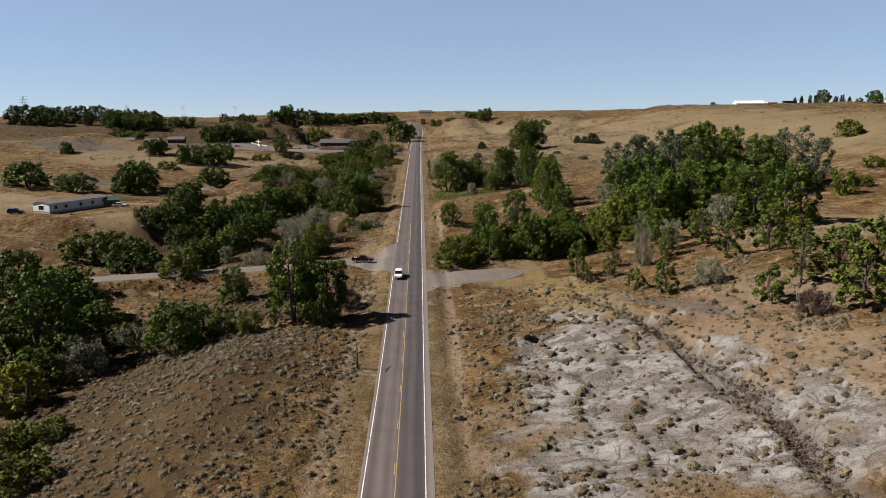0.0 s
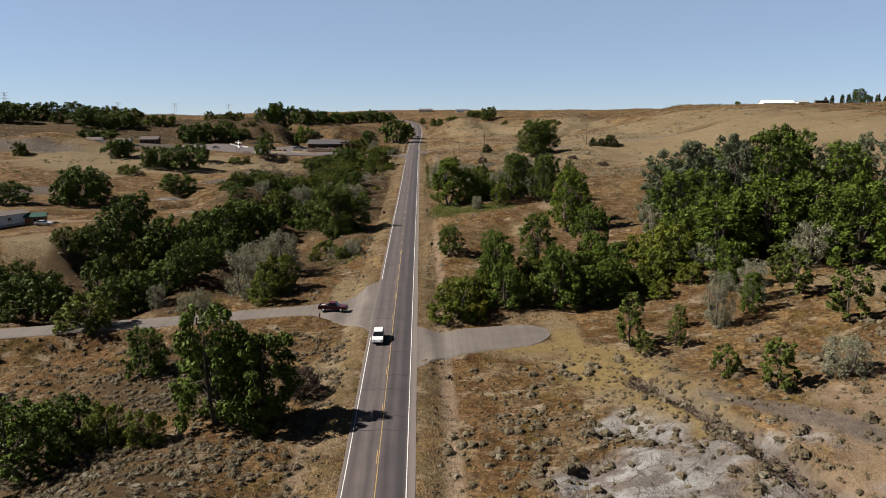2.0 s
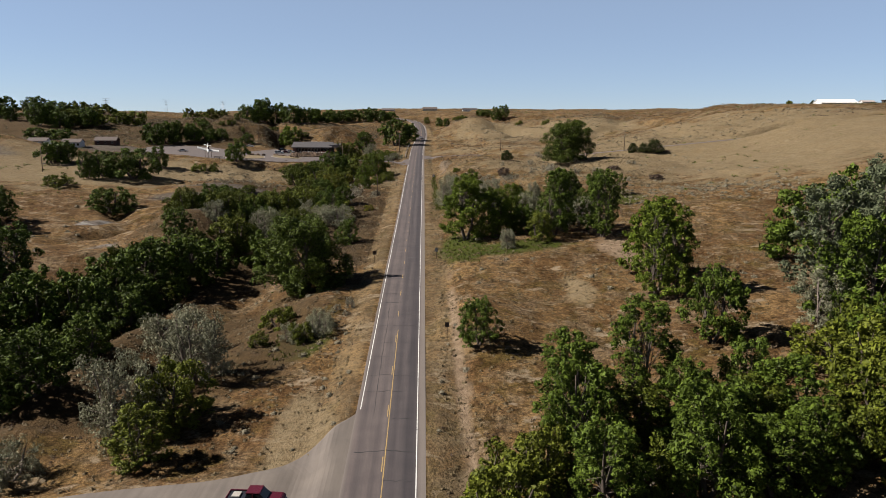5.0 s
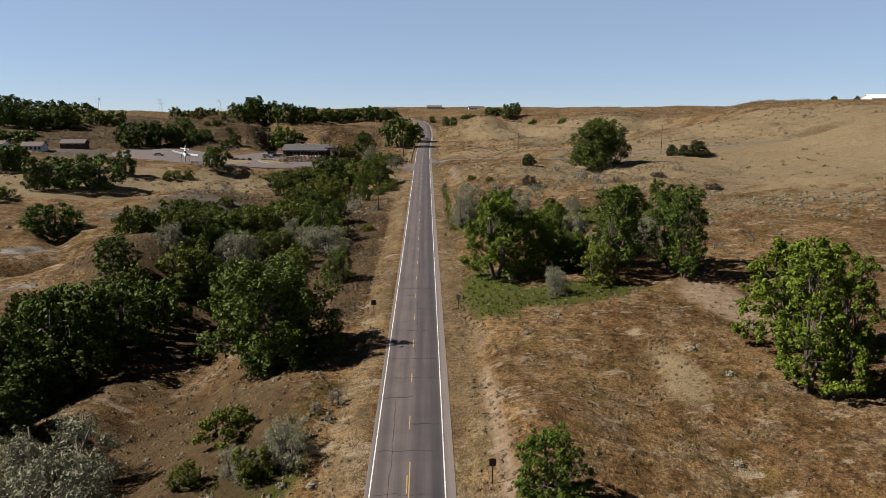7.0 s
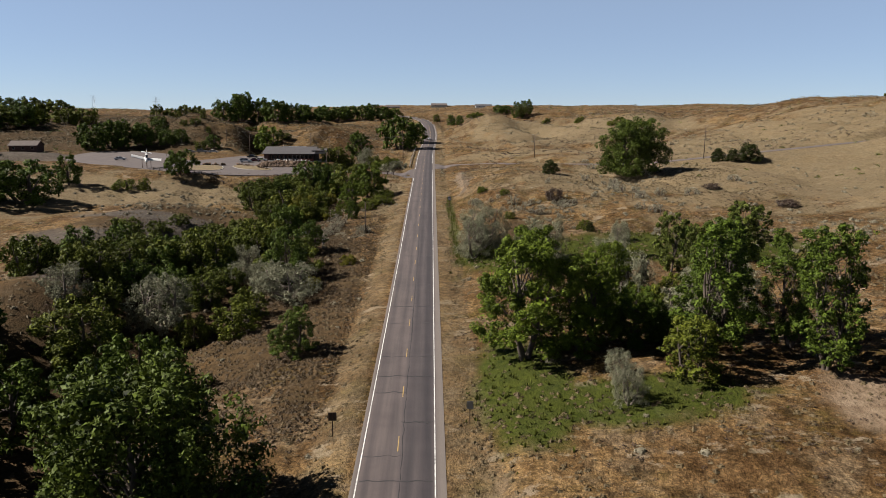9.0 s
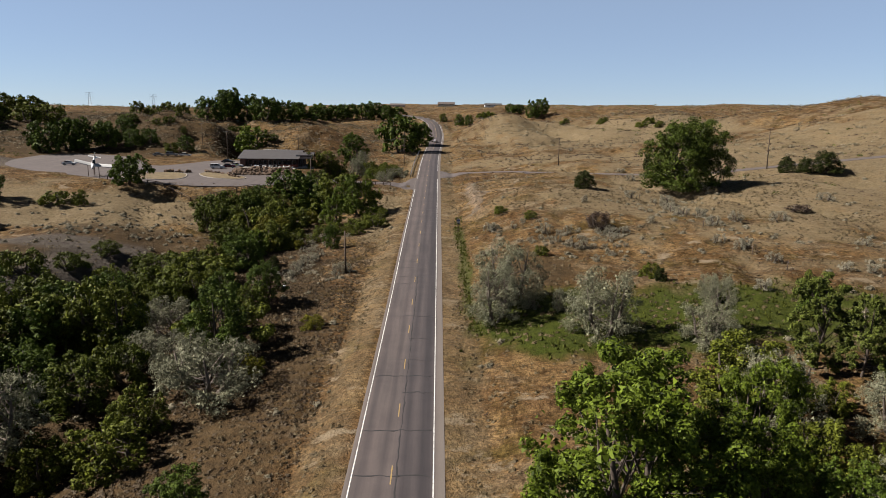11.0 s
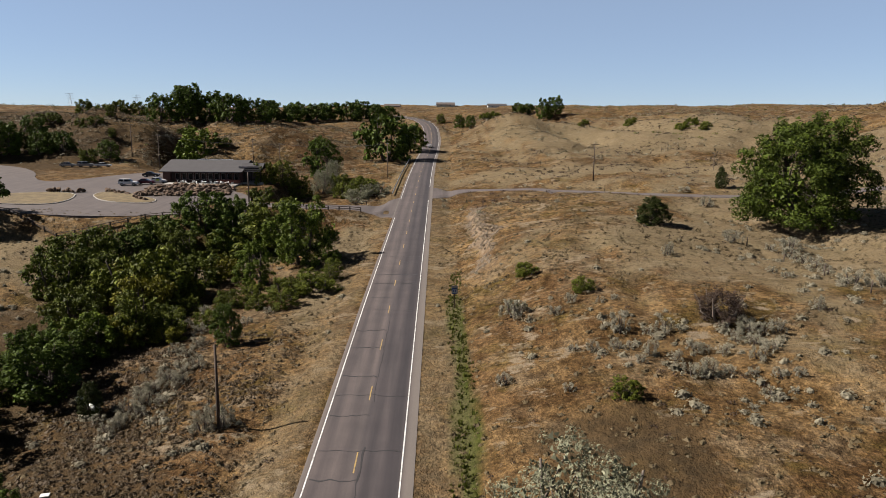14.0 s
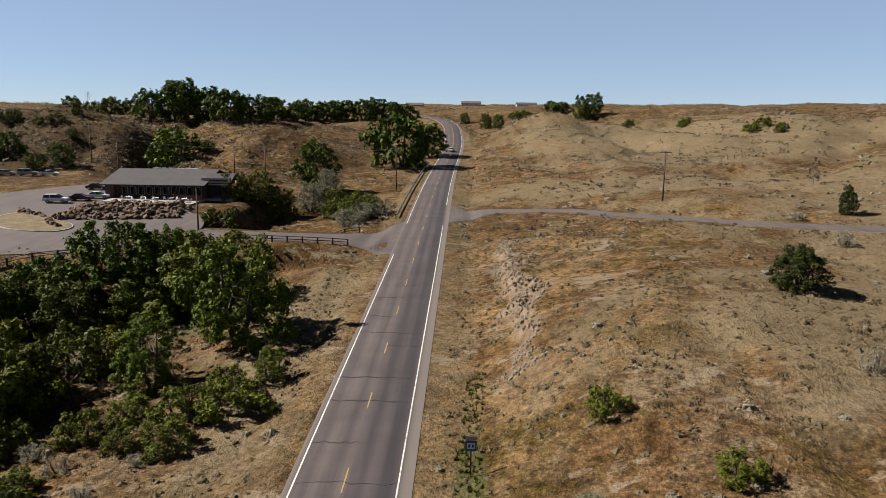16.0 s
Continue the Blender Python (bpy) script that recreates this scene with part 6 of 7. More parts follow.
utility_pole(-12.9, 376.8, 7.6, 0, 0, "short weathered wooden pole on the slope")
utility_pole(45.8, 500.0, 9.6, 1, 10, "weathered wooden utility pole on the prairie")
utility_pole(104.0, 467.5, 12.2, 1, 10, "tall weathered utility pole on the prairie")
utility_pole(-10.5, 548.0, 11.5, 1, 80, "wooden utility pole beside the highway")
utility_pole(-7.3, 107.5, 4.6, 1, 70, "short wooden pole with a small crossarm beside the highway")
for _x, _y, _h in ((-46, 551, 10), (-56, 556, 10), (-83, 545, 12), (-37, 478.5, 7), (-98, 560, 11), (-152, 410, 9), (-190, 365, 9)):
    utility_pole(_x, _y, _h, 1 if _h > 9 else 0, 80, "wooden utility pole beyond the lot")


def cable(name, a, b, sag, label):
    n = 12
    pts = [Vector(a).lerp(Vector(b), k / n) - Vector((0, 0, sag * 4 * (k / n) * (1 - k / n))) for k in range(n + 1)]
    v, f = [], []
    for k, p in enumerate(pts):
        v += [(p.x, p.y - 0.02, p.z), (p.x, p.y + 0.02, p.z), (p.x, p.y, p.z + 0.035)]
        if k:
            f += [(3 * k - 3 + i, 3 * k - 3 + (i + 1) % 3, 3 * k + (i + 1) % 3, 3 * k + i) for i in range(3)]
    return tagged(mesh_object(name, v, f, WIRE), label, "cable")


for _o in (-0.9, 0.9):
    cable("overhead_cable", (-10.5, 548 + _o, height(-10.5, 548) + 11.2), (-46, 551 + _o, height(-46, 551) + 9.7), 1.0, "thin overhead cable between utility poles")
    cable("overhead_cable", (-46, 551 + _o, height(-46, 551) + 9.7), (-83, 545 + _o, height(-83, 545) + 11.7), 1.0, "thin overhead cable between utility poles")


def road_sign(name, x, y, tall, plates, turn, label):
    """A sign on a steel post: plates are (half width, bottom, top, material, label), facing the driver."""
    s = thing(name, x, y, height(x, y), turn, label, "road sign", "road signs")
    box("post", -0.05, 0.05, -0.04, 0.04, -0.4, tall, RUST, s, "thin steel post")
    for k, (half, z0, z1, mat, words) in enumerate(plates):
        plate = box("plate", -half, half, -0.075 - 0.001 * k, -0.045, z0, z1, mat, s, words, 0.01)
        if mat is BLUE:
            box("writing", -half * 0.72, half * 0.72, -0.082, -0.077, z0 + 0.16, z1 - 0.16, WHITE, plate, "white field", 0)
            for dx in (-0.5, 0.12):
                box("writing", half * dx, half * (dx + 0.38), -0.088, -0.083, z0 + 0.26, z1 - 0.26, BLUE, plate, "blue bar of writing", 0)
    return s


road_sign("route_sign", 8.3, 407.5, 3.0, [(0.38, 1.9, 2.65, BLUE, "blue route plate"), (0.38, 2.68, 2.98, STEEL, "grey upper plate")], 0, "blue and white route sign on a post in the verge")
road_sign("marker_sign", 7.2, 276.0, 2.6, [(0.35, 1.7, 2.55, STEEL, "pale grey plate")], 0, "pale road sign on a post in the verge")
road_sign("marker_sign", 7.9, 221.5, 2.6, [(0.32, 1.8, 2.55, SIGN_BROWN, "dark plate")], 0, "dark road sign on a post in the verge")
road_sign("marker_sign", -6.9, 273.8, 2.7, [(0.42, 1.75, 2.65, SIGN_BROWN, "dark back of the plate")], 180, "road sign seen from its dark back")


def stop_sign(x, y, turn):
    s = thing("stop_sign", x, y, height(x, y), turn, "stop sign on a steel post at the side road", "stop sign")
    box("post", -0.05, 0.05, -0.04, 0.04, -0.4, 3.0, RUST, s, "rusted steel post")
    bm = bmesh.new()
    bmesh.ops.create_cone(bm, cap_ends=True, segments=8, radius1=0.46, radius2=0.46, depth=0.03, matrix=pose(0, -0.06, 2.6, 90, 0, 22.5))
    part("plate", bm, SIGN_RED, s, "red octagonal plate")
    bm = bmesh.new()
    bmesh.ops.create_cone(bm, cap_ends=True, segments=8, radius1=0.46, radius2=0.46, depth=0.012, matrix=pose(0, -0.036, 2.6, 90, 0, 22.5))
    part("plate_back", bm, SIGN_BROWN, s, "bare dark back of the plate")
    return s


stop_sign(-13.6, 172.3, -118)


def guard_rail():
    g = thing("guard_rail", -6.2, 503, 0, 0, "steel guard rail on posts along the highway bend", "guard rail")
    last = None
    for k in range(26):
        y = 503 + 4.0 * k
        x = float(road_x(np.array(y))) - 6.2
        z = height(x, y)
        box("post", x + 6.2 - 0.09, x + 6.2 + 0.09, y - 503 - 0.09, y - 503 + 0.09, z - 0.3, z + 0.95, RAIL_WOOD, g)
        if last:
            bm = bmesh.new()
            for h in (0.62, 0.84):
                add_tube(bm, (last[0] + 6.32, last[1] - 503, last[2] + h), (x + 6.32, y - 503, z + h), 0.10, 0.10, 5)
            part("rail", bm, STEEL, g, "steel rail")
        last = (x, y, z)
    return g


guard_rail()


def wire_fence_posts(spots, label):
    first = None
    for x, y, h in spots:
        if first is None:
            first = thing("fence_post", x, y, height(x, y), 0, label, "fence post", "wire fence posts")
            tube("post_shaft", (0, 0, -0.3), (0.05, 0.03, 1.45), 0.085, 0.075, POLE, first, sides=7)
            tube("wire_clip", (0.02, -0.1, 1.15), (0.04, 0.1, 1.15), 0.015, 0.015, STEEL, first, sides=4)
        else:
            copy_thing(first, pose(x, y, height(x, y), random.uniform(-4, 4), random.uniform(-4, 4), random.uniform(0, 90)))


wire_fence_posts([(53 + 0.55 * k + 0.6 * math.sin(k), 424 - 9.5 * k, 1.4) for k in range(14)], "weathered wooden fence post in dry grass")
wire_fence_posts([(33.1, 555.4, 1.4), (35.2, 555.7, 1.4), (40.1, 556.5, 1.4), (41.8, 555.7, 1.4), (81.5, 565.4, 1.4), (83.3, 565.3, 1.4), (85.6, 566.0, 1.4)], "weathered wooden brace post in dry grass")


# ---------------------------------------------------------------- mobile home and shed
def mobile_home():
    x, y = -116.8, 243.3
    z = height(x, y)
    h = thing("mobile_home", x, y, z, 68, "long white mobile home with a shallow brown roof on bare ground", "mobile home")
    L, D, H = 12.0, 3.6, 3.2
    box("wall", -L, L, -D, D, 0.7, H, WHITE, h, "white siding wall")
    box("skirting", -L + 0.1, L - 0.1, -D + 0.05, D - 0.05, -0.6, 0.7, CONCRETE, h, "pale skirting")
    for s in (-1, 1):
        prism("roof_slope", [(0, H + 0.85), (0, H + 0.7), (s * (D + 0.3), H - 0.02), (s * (D + 0.3), H + 0.1)], -L - 0.3, L + 0.3, BROWN_ROOF, h, "brown shingle roof").rotation_euler = (0, 0, -math.pi / 2)
    for e in (-L, L - 0.1):
        prism("gable", [(-D, H), (D, H), (0, H + 0.7)], e, e + 0.1, WHITE, h, "white gable").rotation_euler = (0, 0, -math.pi / 2)
    for px in (-9.5, -5.5, 0.5, 5.5):
        w = box("window_frame", px - 0.6, px + 0.6, -D - 0.05, -D + 0.02, 1.3, 2.5, PALE_TRIM, h, "pale window frame")
        box("window_pane", px - 0.5, px + 0.5, -D - 0.07, -D - 0.04, 1.4, 2.4, GLASS, w, "dark window glass", 0)
    w = box("window_frame", -L - 0.05, -L + 0.02, -1.2, 1.2, 1.2, 2.6, PALE_TRIM, h, "pale bay window frame")
    box("window_pane", -L - 0.08, -L - 0.04, -1.0, 1.0, 1.3, 2.5, GLASS, w, "dark window glass", 0)


mobile_home()


def small_house(name, x, y, turn, L, D, H, R, wall, roof, label, windows=3):
    h = thing(name, x, y, height(x, y) - 0.1, turn, label, "house")
    box("wall", -L, L, -D, D, -1.5, H, wall, h)
    for s in (-1, 1):
        prism("roof_slope", [(0, H + R + 0.1), (0, H + R - 0.1), (s * (D + 0.4), H - 0.25), (s * (D + 0.4), H - 0.05)], -L - 0.4, L + 0.4, roof, h, "gable roof").rotation_euler = (0, 0, -math.pi / 2)
    for e in (-L, L - 0.15):
        prism("gable", [(-D, H), (D, H), (0, H + R - 0.15)], e, e + 0.15, wall, h).rotation_euler = (0, 0, -math.pi / 2)
    for k in range(windows):
        px = -L + 2 * L * (k + 0.5) / windows
        w = box("window_frame", px - 0.55, px + 0.55, -D - 0.05, -D + 0.02, H * 0.35, H * 0.8, PALE_TRIM, h, "pale window frame")
        box("window_pane", px - 0.45, px + 0.45, -D - 0.07, -D - 0.04, H * 0.35 + 0.1, H * 0.8 - 0.1, GLASS, w, "dark window glass", 0)
    return h


small_house("garden_shed", -107.5, 253.5, 20, 2.6, 1.8, 2.3, 0.9, TAN_WOOD, GREEN_ROOF, "orange-brown wooden shed with a green roof", 1)
build_car("sedan", CAR_WHITE, -103.0, 249.0, 8, "white sedan parked beside the shed", height(-103.0, 249) + 0.05)
build_car("wagon", CAR_DARK, -129.5, 232.0, 10, "dark suv parked at the mobile home", height(-129.5, 232) + 0.05)
build_car("sedan", CAR_WHITE, -191.0, 365.0, 10, "white car parked on the far field", height(-191, 365) + 0.05)
build_car("sedan", CAR_DARK, -197.0, 364.0, 10, "dark car parked on the far field", height(-197, 364) + 0.05)
small_house("long_white_house", -181.0, 497.0, 8, 4.5, 4, 2.8, 1.6, WHITE, BROWN_ROOF, "long white house among trees beyond the field", 5)
small_house("red_house", -171.0, 515.0, 8, 5.5, 4, 2.7, 1.8, BRICK, BROWN_ROOF, "small red-brown house beyond the lot", 3)
small_house("white_house", -198.0, 496.0, 8, 4.5, 4, 2.6, 1.4, WHITE, BROWN_ROOF, "white low house beyond the field", 3)
small_house("storage_hall", 272.0, 577.0, -10, 11, 8, 2.2, 2.2, WHITE, WHITE, "long cream storage hall with a white roof on the ridge", 0)
small_house("storage_shed", 286.0, 566.0, -10, 3.5, 3, 2.6, 0.8, WHITE, PALE_TRIM, "white metal storage shed on the ridge", 0)
small_house("trailer", 296.0, 558.0, -10, 4.5, 1.6, 3.0, 0.1, DARK_WOOD, DARK_WOOD, "dark trailer beside the storage hall", 0)
small_house("white_shed", 352.0, 520.0, -10, 3, 2.5, 2.8, 0.8, WHITE, WHITE, "small white shed on the ridge", 0)
small_house("far_house", 12.0, 1040.0, 0, 9, 6, 2.0, 2.0, CREAM, BROWN_ROOF, "distant house with a dark roof on the skyline", 2)
small_house("far_house", -42.0, 1050.0, 0, 8, 6, 2.0, 2.0, PALE_TRIM, BROWN_ROOF, "distant house with a dark roof on the skyline", 2)
small_house("far_house", 62.0, 1020.0, 0, 9, 6, 2.0, 1.8, WHITE, ROOF, "distant pale house on the skyline", 2)


def lattice_tower(x, y, tall):
    t = thing("transmission_tower", x, y, height(x, y), 20, "distant steel transmission tower on the skyline", "tower", "transmission towers")
    bm = bmesh.new()
    for sx in (-1, 1):
        for sy in (-1, 1):
            add_tube(bm, (sx * 3.2, sy * 3.2, -1), (sx * 0.6, sy * 0.6, tall), 0.18, 0.12, 4)
    n = 7
    for k in range(n):
        a, b = 3.2 - 2.6 * k / n, 3.2 - 2.6 * (k + 1) / n
        za, zb = tall * k / n, tall * (k + 1) / n
        for s in (-1, 1):
            add_tube(bm, (-a, s * a, za), (b, s * b, zb), 0.09, 0.09, 4)
            add_tube(bm, (s * a, -a, za), (s * b, b, zb), 0.09, 0.09, 4)
    part("lattice", bm, STEEL, t)
    for z in (0.72, 0.86, 0.99):
        tube("arm", (-6, 0, tall * z), (6, 0, tall * z), 0.16, 0.16, STEEL, t, sides=5)
    return t


for _x, _y, _h in ((-560, 1040, 30), (-700, 1160, 30), (-470, 1450, 28), (-600, 1500, 28), (-380, 1500, 26)):
    lattice_tower(_x, _y, _h)


def pedestal(x, y):
    b = thing("utility_box", x, y, height(x, y), 15, "small pale grey utility box on the slope", "utility box")
    box("cabinet", -0.28, 0.28, -0.22, 0.22, -0.1, 1.0, STEEL, b, "", 0.03)
    box("lid", -0.31, 0.31, -0.25, 0.25, 1.0, 1.07, WHITE, b, "pale lid", 0.02)


pedestal(-21.4, 364.7)
_p = tube("culvert_pipe", (-26.6, 383.3, height(-26.6, 383.3) + 0.3), (-30.0, 386.3, height(-30.0, 386.3) + 0.3), 0.35, 0.35, WHITE, None, "", 12)
tagged(_p, "pale culvert pipe lying on the bare slope", "pipe")
# every tree stands where it grows
_rng = random.Random(7)


def level(x, y):
    """How finely a tree there is built: 0 beside the road, 3 on the skyline."""
    if 10 < x < 30 and 284 < y < 302:
        return -1
    if 28 < x < 48 and 288 < y < 330:
        return 0
    if abs(x) < 28 and 195 < y < 450:
        return 0
    if abs(x) < 50 and 90 < y < 470:
        return 1
    return 2 if abs(x) < 140 and y < 560 else 3


for _area in (CREEK_NEAR, CREEK_MID, CREEK_FRONT, CREEK_UPPER, THICKET, CREEK_BANK, FIELD, HILL, FAR, GULCH, GROVE, SAPLINGS, BEND, PRAIRIE, CREEK_LEFT, FOREST_NEAR, GULCH_FILL, ROAD_THICKET, BEND_RIGHT, DITCH_THICKET, CREEK_FILL, SAGE_PLANTS, RIDGE):
    for _kind, _x, _y, _tall, _wide in _area:
        # a crown far wider than tall is two trees side by side
        twin = _kind in "CS" and _wide > 1.4 * _tall and _y > 480
        for _dx, _w in (((-0.22, 0.70), (0.24, 0.74)) if twin else ((0.0, 1.0),)):
            plant(_kind, _x + _dx * _wide, _y + 8 * _dx * twin, _tall * (1 + (0.3 if _rng.random() < 0.5 else -0.6) * _dx), _wide * _w, _rng.uniform(0, 6.28), _rng.randrange(3 if _kind in "COBE" else 2), level(_x, _y))
for _key, _m in TREE_TEMPLATE_AT.items():
    TREE_STOCK[_key][0].matrix_basis = _m


# ---------------------------------------------------------------- sagebrush, grass tufts and stones
def free_spots(rng, count, x0, x1, y0, y1, keep):
    """Random places off the roads and yards, thinned by keep(x, y), which gives a chance."""
    x, y = rng.uniform(x0, x1, count), rng.uniform(y0, y1, count)
    chance = keep(x, y) * smooth(5.6, 7.0, np.abs(x - road_x(y)))
    for _, path, half in PATHS:
        for (ax, ay, _a), (bx, by, _b) in zip(path, path[1:]):
            dx, dy = bx - ax, by - ay
            u = np.clip(((x - ax) * dx + (y - ay) * dy) / (dx * dx + dy * dy), 0, 1)
            chance = chance * smooth(half, half + 1.5, np.hypot(x - ax - u * dx, y - ay - u * dy))
    chance = chance * (1 - ((x > -155) & (x < -38) & (y > 462) & (y < 545)))
    near = smooth(-24, -4, x) * smooth(162, 168, y) * (1 - smooth(192, 198, y)) * (x < 0)
    ok = rng.random(count) < chance * (1 - near)
    x, y = x[ok], y[ok]
    return x, y, ground(x, y)


def cones(x, y, z, s, rng, wide, tall):
    """A low uneven hummock at each place: the matted foot of a grass clump."""
    n, k = len(x), 5
    a = (np.arange(k) / k * 2 * np.pi)[None, :] + rng.uniform(0, 6.28, n)[:, None]
    r = (wide * s)[:, None] * rng.uniform(0.55, 1.2, (n, k))
    foot = np.stack([x[:, None] + r * np.cos(a), y[:, None] + r * np.sin(a), np.broadcast_to(z[:, None] - 0.06, a.shape)], -1)
    top = np.stack([x + 0.3 * wide * rng.normal(size=n), y + 0.3 * wide * rng.normal(size=n), z + tall * s], -1)[:, None, :]
    i = np.arange(k)
    f = np.stack([i, (i + 1) % k, np.full(k, k)], 1)
    return np.concatenate([foot, top], 1).reshape(-1, 3), (f[None] + (np.arange(n) * (k + 1))[:, None, None]).reshape(-1, 3)


def domes(x, y, z, s, rng, wide, tall):
    """A small uneven dome at each place: the close twigs inside a clump."""
    n, k = len(x), 6
    a = (np.arange(k) / k * 2 * np.pi)[None, :] + rng.uniform(0, 6.28, n)[:, None]
    low, mid = rng.uniform(0.6, 1.1, (n, k)), rng.uniform(0.45, 0.8, (n, k))
    wide, tall = (wide * s)[:, None], (tall * s)[:, None]
    cx, cy, cz = x[:, None], y[:, None], z[:, None]
    foot = np.stack([cx + wide * low * np.cos(a), cy + wide * low * np.sin(a), np.broadcast_to(cz - 0.08, a.shape)], -1)
    belt = np.stack([cx + wide * mid * np.cos(a), cy + wide * mid * np.sin(a), cz + tall * rng.uniform(0.45, 0.75, (n, k))], -1)
    top = np.stack([x, y, z + tall[:, 0] * rng.uniform(0.75, 1.0, n)], -1)[:, None, :]
    v = np.concatenate([foot, belt, top], 1).reshape(-1, 3)
    i = np.arange(k)
    j = (i + 1) % k
    f = np.concatenate([np.stack([i, j, k + j], 1), np.stack([i, k + j, k + i], 1), np.stack([k + i, k + j, np.full(k, 2 * k)], 1)])
    return v, (f[None] + (np.arange(n) * (2 * k + 1))[:, None, None]).reshape(-1, 3)


def tufts(name, spots, rng, blades, wide, tall, flat, material, label, category, heart=0.0):
    """Many small clumps of blades or twigs as one mesh."""
    x, y, z = spots
    n = len(x)
    s = rng.uniform(0.55, 1.5, n)
    px, py = np.repeat(x, blades), np.repeat(y, blades)
    pz, ps = np.repeat(z, blades), np.repeat(s, blades)
    m = n * blades
    d = rng.normal(size=(m, 3))
    d[:, 2] = np.abs(d[:, 2]) * (1.0 if flat else 2.2)
    d /= np.linalg.norm(d, axis=1)[:, None]
    root = np.stack([px, py, pz - 0.03], 1) + np.stack([d[:, 0], d[:, 1], np.zeros(m)], 1) * (wide * 0.45 * ps * rng.random(m))[:, None]
    tip = np.stack([px, py, pz], 1) + d * np.stack([wide * ps, wide * ps, tall * ps], 1) * rng.uniform(0.6, 1.1, m)[:, None]
    side = np.cross(d, rng.normal(size=(m, 3)))
    side /= np.linalg.norm(side, axis=1)[:, None]
    side *= (wide * (0.42 if flat else 0.22) * ps)[:, None]
    mid = root * 0.4 + tip * 0.6
    if flat:
        out = d + 0.5 * rng.normal(size=(m, 3))
        out[:, 2] += 0.4
        out /= np.linalg.norm(out, axis=1)[:, None]
        side = np.cross(out, rng.normal(size=(m, 3)))
        side /= np.linalg.norm(side, axis=1)[:, None]
        small = 0.26 * (9.0 / blades) ** 0.35
        along = np.cross(out, side) * (wide * small * ps)[:, None]
        side *= (wide * small * 0.62 * ps)[:, None]
        mid = root * 0.25 + tip * 0.75
        root, tip = mid - along, mid + along
        root[:, 2] = np.maximum(root[:, 2], pz - 0.05)
        tip[:, 2] = np.maximum(tip[:, 2], pz)
    v = np.stack([root + side, tip, root - side], 1).reshape(-1, 3)
    f = np.arange(m * 3).reshape(-1, 3)
    if heart:
        dv, df = (domes if heart > 0.5 else cones)(x, y, z, s, rng, wide * heart * (1 if heart > 0.5 else 2), tall * heart)
        v, f = np.concatenate([v, dv]), np.concatenate([f, df + len(v)])
    ob = mesh_object(name, v, f, material)
    return tagged(ob, label, category, kind="stuff")


_g = np.random.default_rng(5)


def sage_chance(x, y):
    patch = smooth(-0.05, 0.55, grain(x, y, 22, 61) + 0.5 * grain(x, y, 8, 62))
    return np.clip(0.13 * patch + 0.008 + 0.95 * blobs(x, y, SAGE), 0, 1) * (1 - 0.8 * clay(x, y))


def grass_chance(x, y):
    return (0.35 + 0.65 * smooth(-0.3, 0.4, grain(x, y, 9, 63))) * (1 - 0.85 * clay(x, y))


tufts("sagebrush", free_spots(_g, 18000, -110, 130, 60, 500, sage_chance), _g, 50, 0.72, 0.6, True, LEAF["sage"], "grey-green sagebrush clumps scattered over the prairie", "sagebrush", 0.62)
tufts("dry_grass", free_spots(_g, 46000, -80, 100, 58, 480, grass_chance), _g, 9, 0.36, 0.34, True, LEAF["dry"], "tan dry grass tufts over the prairie", "grass", 0.45)
tufts("dark_weeds", free_spots(_g, 20000, -100, 120, 60, 500, lambda x, y: 0.12 + 0.6 * smooth(0.0, 0.5, grain(x, y, 15, 64))), _g, 22, 0.38, 0.28, True, LEAF["D"], "low dark brown weeds in the dry grass", "weeds")
tufts("sagebrush", free_spots(_g, 5600, -62, -7, 58, 170, lambda x, y: 0.3 + 0.7 * smooth(-0.2, 0.4, grain(x, y, 9, 68))), _g, 64, 0.66, 0.55, True, LEAF["olive_sage"], "olive-grey sagebrush mounds close together on the slope", "sagebrush", 0.66)
tufts("sagebrush", free_spots(_g, 1500, 8, 75, 58, 150, lambda x, y: 0.2 + 0.8 * smooth(0.0, 0.5, grain(x, y, 9, 69))), _g, 60, 0.85, 0.7, True, LEAF["olive_sage"], "olive-grey sagebrush mounds round the bare clay", "sagebrush", 0.8)
tufts("green_weeds", free_spots(_g, 26000, -40, 75, 100, 470, lambda x, y: blobs(x, y, GREEN)), _g, 6, 0.4, 0.5, False, LEAF["weed"], "green weeds in the damp hollows", "weeds")
tufts("green_weeds", free_spots(_g, 3000, 7.2, 10.2, 345, 425, lambda x, y: 0.45 * (1 - smooth(0.1, 1.2, np.abs(x - 8.5 - 0.4 * np.sin(y / 6.0))))), _g, 9, 0.28, 0.3, False, LEAF["weed"], "tall green weeds in the roadside ditch", "weeds")
tufts("verge_grass", free_spots(_g, 26000, -13, 13, 60, 520, lambda x, y: 1 - smooth(8.5, 12, np.abs(x))), _g, 4, 0.2, 0.2, True, LEAF["dry"], "short dry grass on the road verges", "grass")


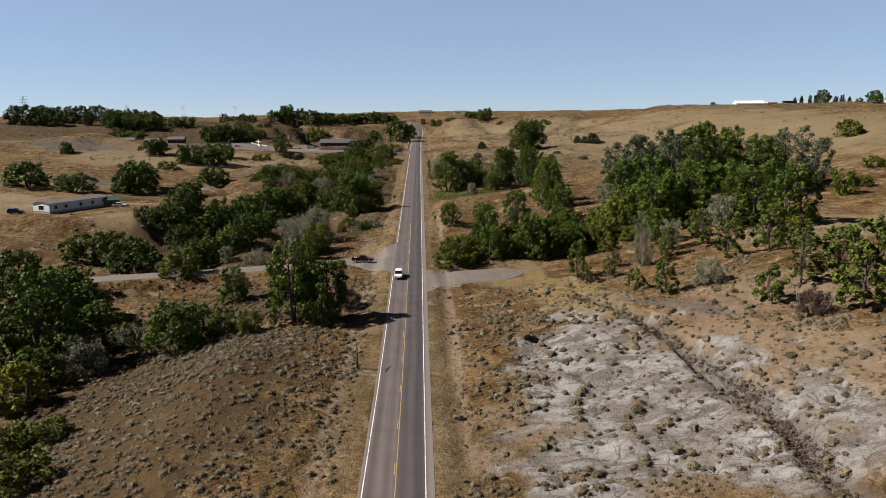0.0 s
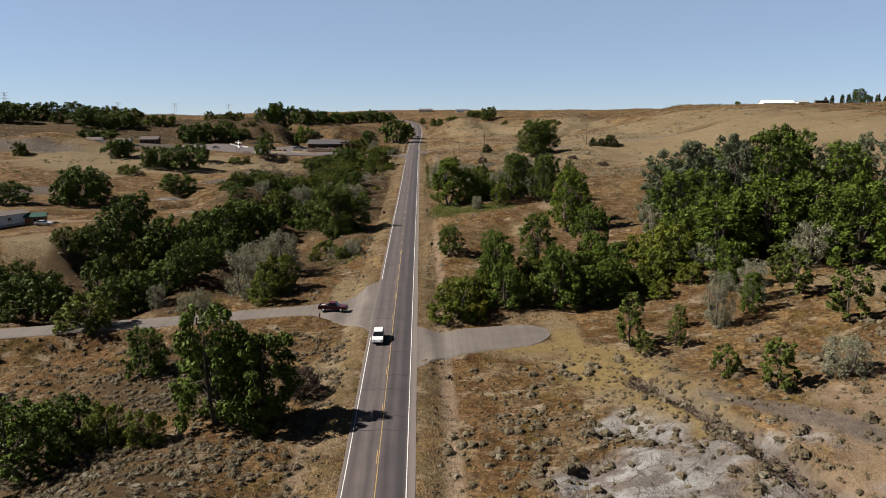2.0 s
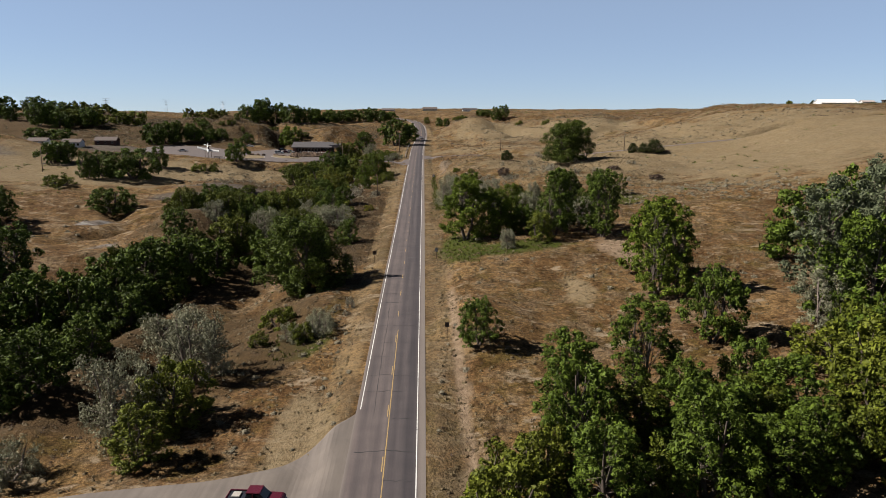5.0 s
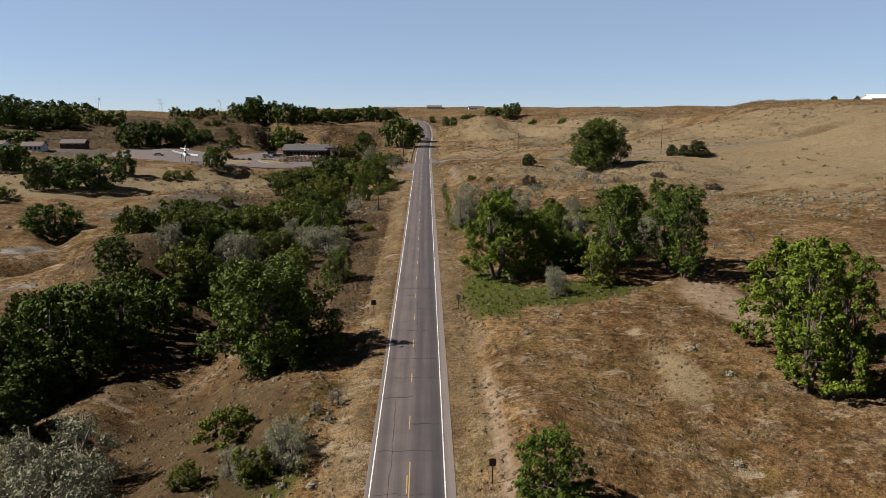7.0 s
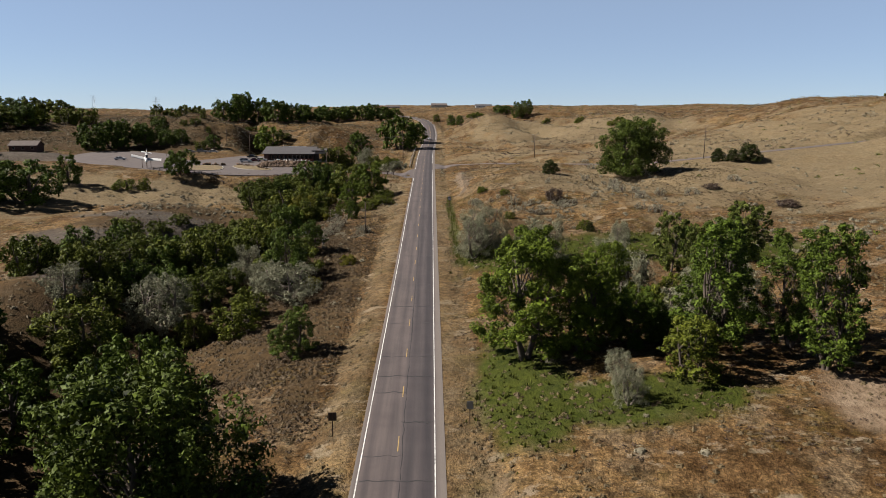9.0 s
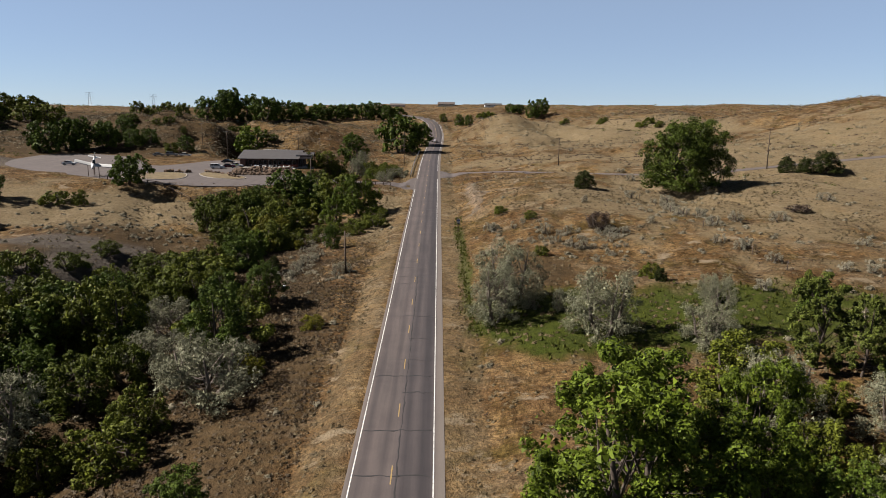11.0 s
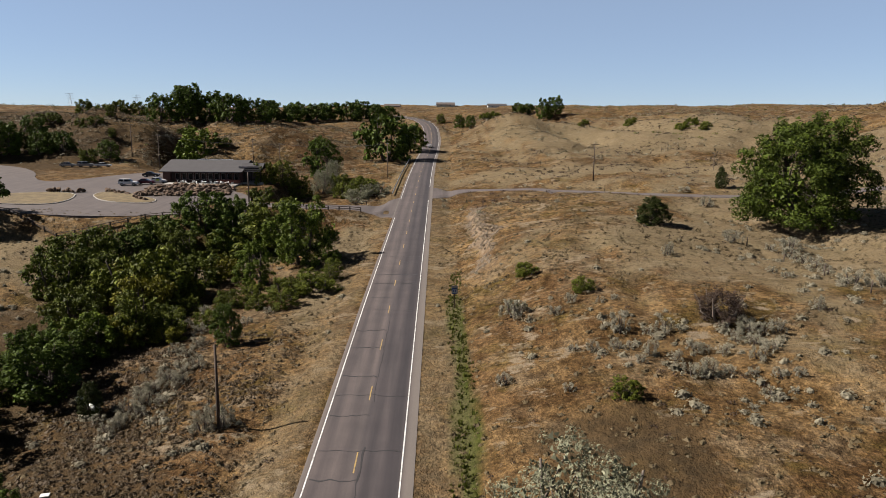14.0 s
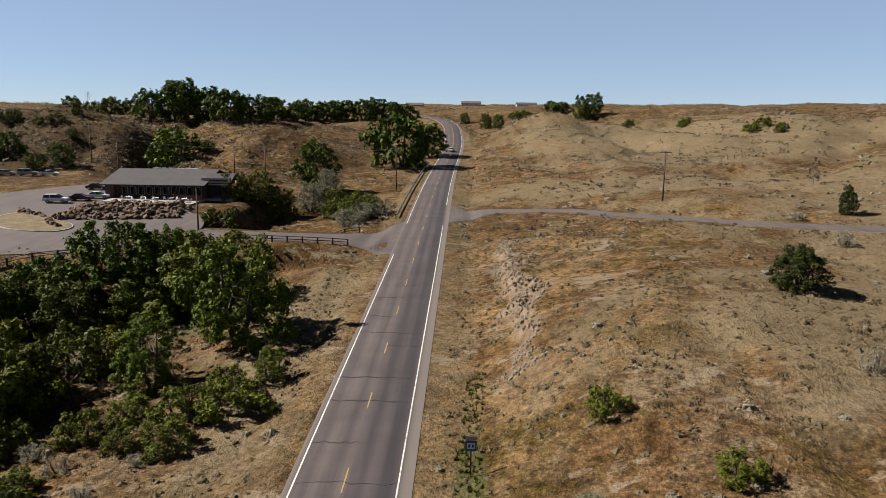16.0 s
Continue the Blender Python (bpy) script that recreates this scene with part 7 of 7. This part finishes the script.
tufts("brown_grass", free_spots(_g, 15000, -34, -9, 275, 402, lambda x, y: 0.25 + 0.75 * smooth(-0.3, 0.3, grain(x, y, 6, 87))), _g, 8, 0.32, 0.3, True, LEAF["brown_grass"], "matted brown grass on the roadside bank", "grass", 0.45)
tufts("far_brush", free_spots(_g, 22000, -380, 420, 480, 1000, lambda x, y: 0.12 + 0.6 * smooth(-0.1, 0.4, grain(x, y, 30, 70))), _g, 10, 1.2, 0.9, True, LEAF["sage"], "grey brush on the far slopes", "sagebrush")
tufts("far_brush", free_spots(_g, 14000, -380, 420, 330, 1000, lambda x, y: (0.06 + smooth(0.15, 0.5, grain(x, y, 26, 65)) * (0.35 + 0.65 * (x < 0))) * smooth(60, 120, np.abs(x))), _g, 12, 1.1, 0.9, True, LEAF["K"], "dark brush in the far gullies", "brush")
tufts("far_brush", free_spots(_g, 12000, 14, 300, 470, 740, lambda x, y: 0.15 + 0.7 * smooth(-0.1, 0.4, grain(x, y, 18, 85) + 0.4 * grain(x, y, 5, 86))), _g, 9, 0.7, 0.5, True, LEAF["D"], "low brown brush on the open slopes", "brush")
tufts("hill_sage", free_spots(_g, 15000, -230, -30, 556, 700, lambda x, y: 0.25 + 0.5 * smooth(-0.2, 0.4, grain(x, y, 16, 78))), _g, 10, 1.0, 0.7, True, LEAF["olive_sage"], "pale grey sagebrush covering the hills behind the building", "sagebrush")
tufts("wash_brush", free_spots(_g, 9000, 32, 52, 56, 142, lambda x, y: 1 - smooth(0.2, 1.7, off_line(x, y, WASH) + 1.0 * grain(x, y, 3, 66))), _g, 14, 0.5, 0.4, True, LEAF["D"], "dark brush in the dry wash", "brush")


tufts("clay_shrubs", free_spots(_g, 2600, 10, 66, 58, 135, lambda x, y: 0.12 + 0.6 * smooth(0.1, 0.6, grain(x, y, 5, 67))), _g, 16, 0.5, 0.36, True, LEAF["olive_sage"], "small olive shrubs on the bare clay", "shrubs", 0.8)


def bank_clods():
    """Weathered lumps of clay on the face of the road cut."""
    rng = np.random.default_rng(31)
    x, y = rng.uniform(10.5, 17.5, 9000), rng.uniform(402, 482, 9000)
    u, along = cut_bank(x, y)
    ok = (along > 0.3) & (u > 0.46) & (u < 0.78) & (rng.random(9000) < 0.5)
    x, y = x[ok], y[ok]
    v, f = domes(x, y, ground(x, y), rng.uniform(0.4, 1.7, len(x)), rng, 0.16, 0.16)
    ob = mesh_object("bank_clods", v, f, BANK_CLAY)
    tagged(ob, "pale crumbling clay lumps on the road cut", "clods", kind="stuff")


BANK_CLAY = plain("bank_clay", (0.1275, 0.1003, 0.0714), 0.95, 0, 0.9, 0.3)
bank_clods()


def cracks():
    """Dark sealed cracks across the highway."""
    rng = random.Random(21)
    y = 130.0
    while y < 470:
        a, b = (-3.3, 3.3) if rng.random() < 0.6 else ((-3.3, 0.2) if rng.random() < 0.5 else (0.0, 3.3))
        n = 9
        line = [(a + (b - a) * k / n, y + rng.uniform(-0.22, 0.22)) for k in range(n + 1)]
        w = rng.uniform(0.035, 0.11)
        v, f = [], []
        for k, (px, py) in enumerate(line):
            z = road_height(px, py) + 0.008
            t = w * rng.uniform(0.5, 1.5)
            v += [(px, py - t, z), (px, py + t, z)]
            if k:
                f.append((2 * k - 2, 2 * k, 2 * k + 1, 2 * k - 1))
        mesh_object("sealed_crack", v, f, TAR, road, "dark sealed crack")
        y += rng.uniform(3.5, 9.5)


def joint_cracks():
    """The opened joint along the middle and short splits beside it."""
    rng = random.Random(22)
    for y0, y1, at, w in [(255, 300, 0.3, 0.03), (300, 372, 0.32, 0.055), (380, 402, 0.3, 0.025), (150, 178, 0.32, 0.03), (196, 240, -1.8, 0.025)]:
        v, f = [], []
        n = int((y1 - y0) / 1.1)
        for k in range(n + 1):
            py = y0 + (y1 - y0) * k / n
            px = at + rng.uniform(-0.09, 0.09)
            t = w * rng.uniform(0.2, 1.6)
            z = road_height(px, py) + 0.009
            v += [(px - t, py, z), (px + t, py, z)]
            if k:
                f.append((2 * k - 2, 2 * k - 1, 2 * k + 1, 2 * k))
        mesh_object("sealed_crack", v, f, TAR, road, "dark crack along the lane joint")


cracks()
joint_cracks()
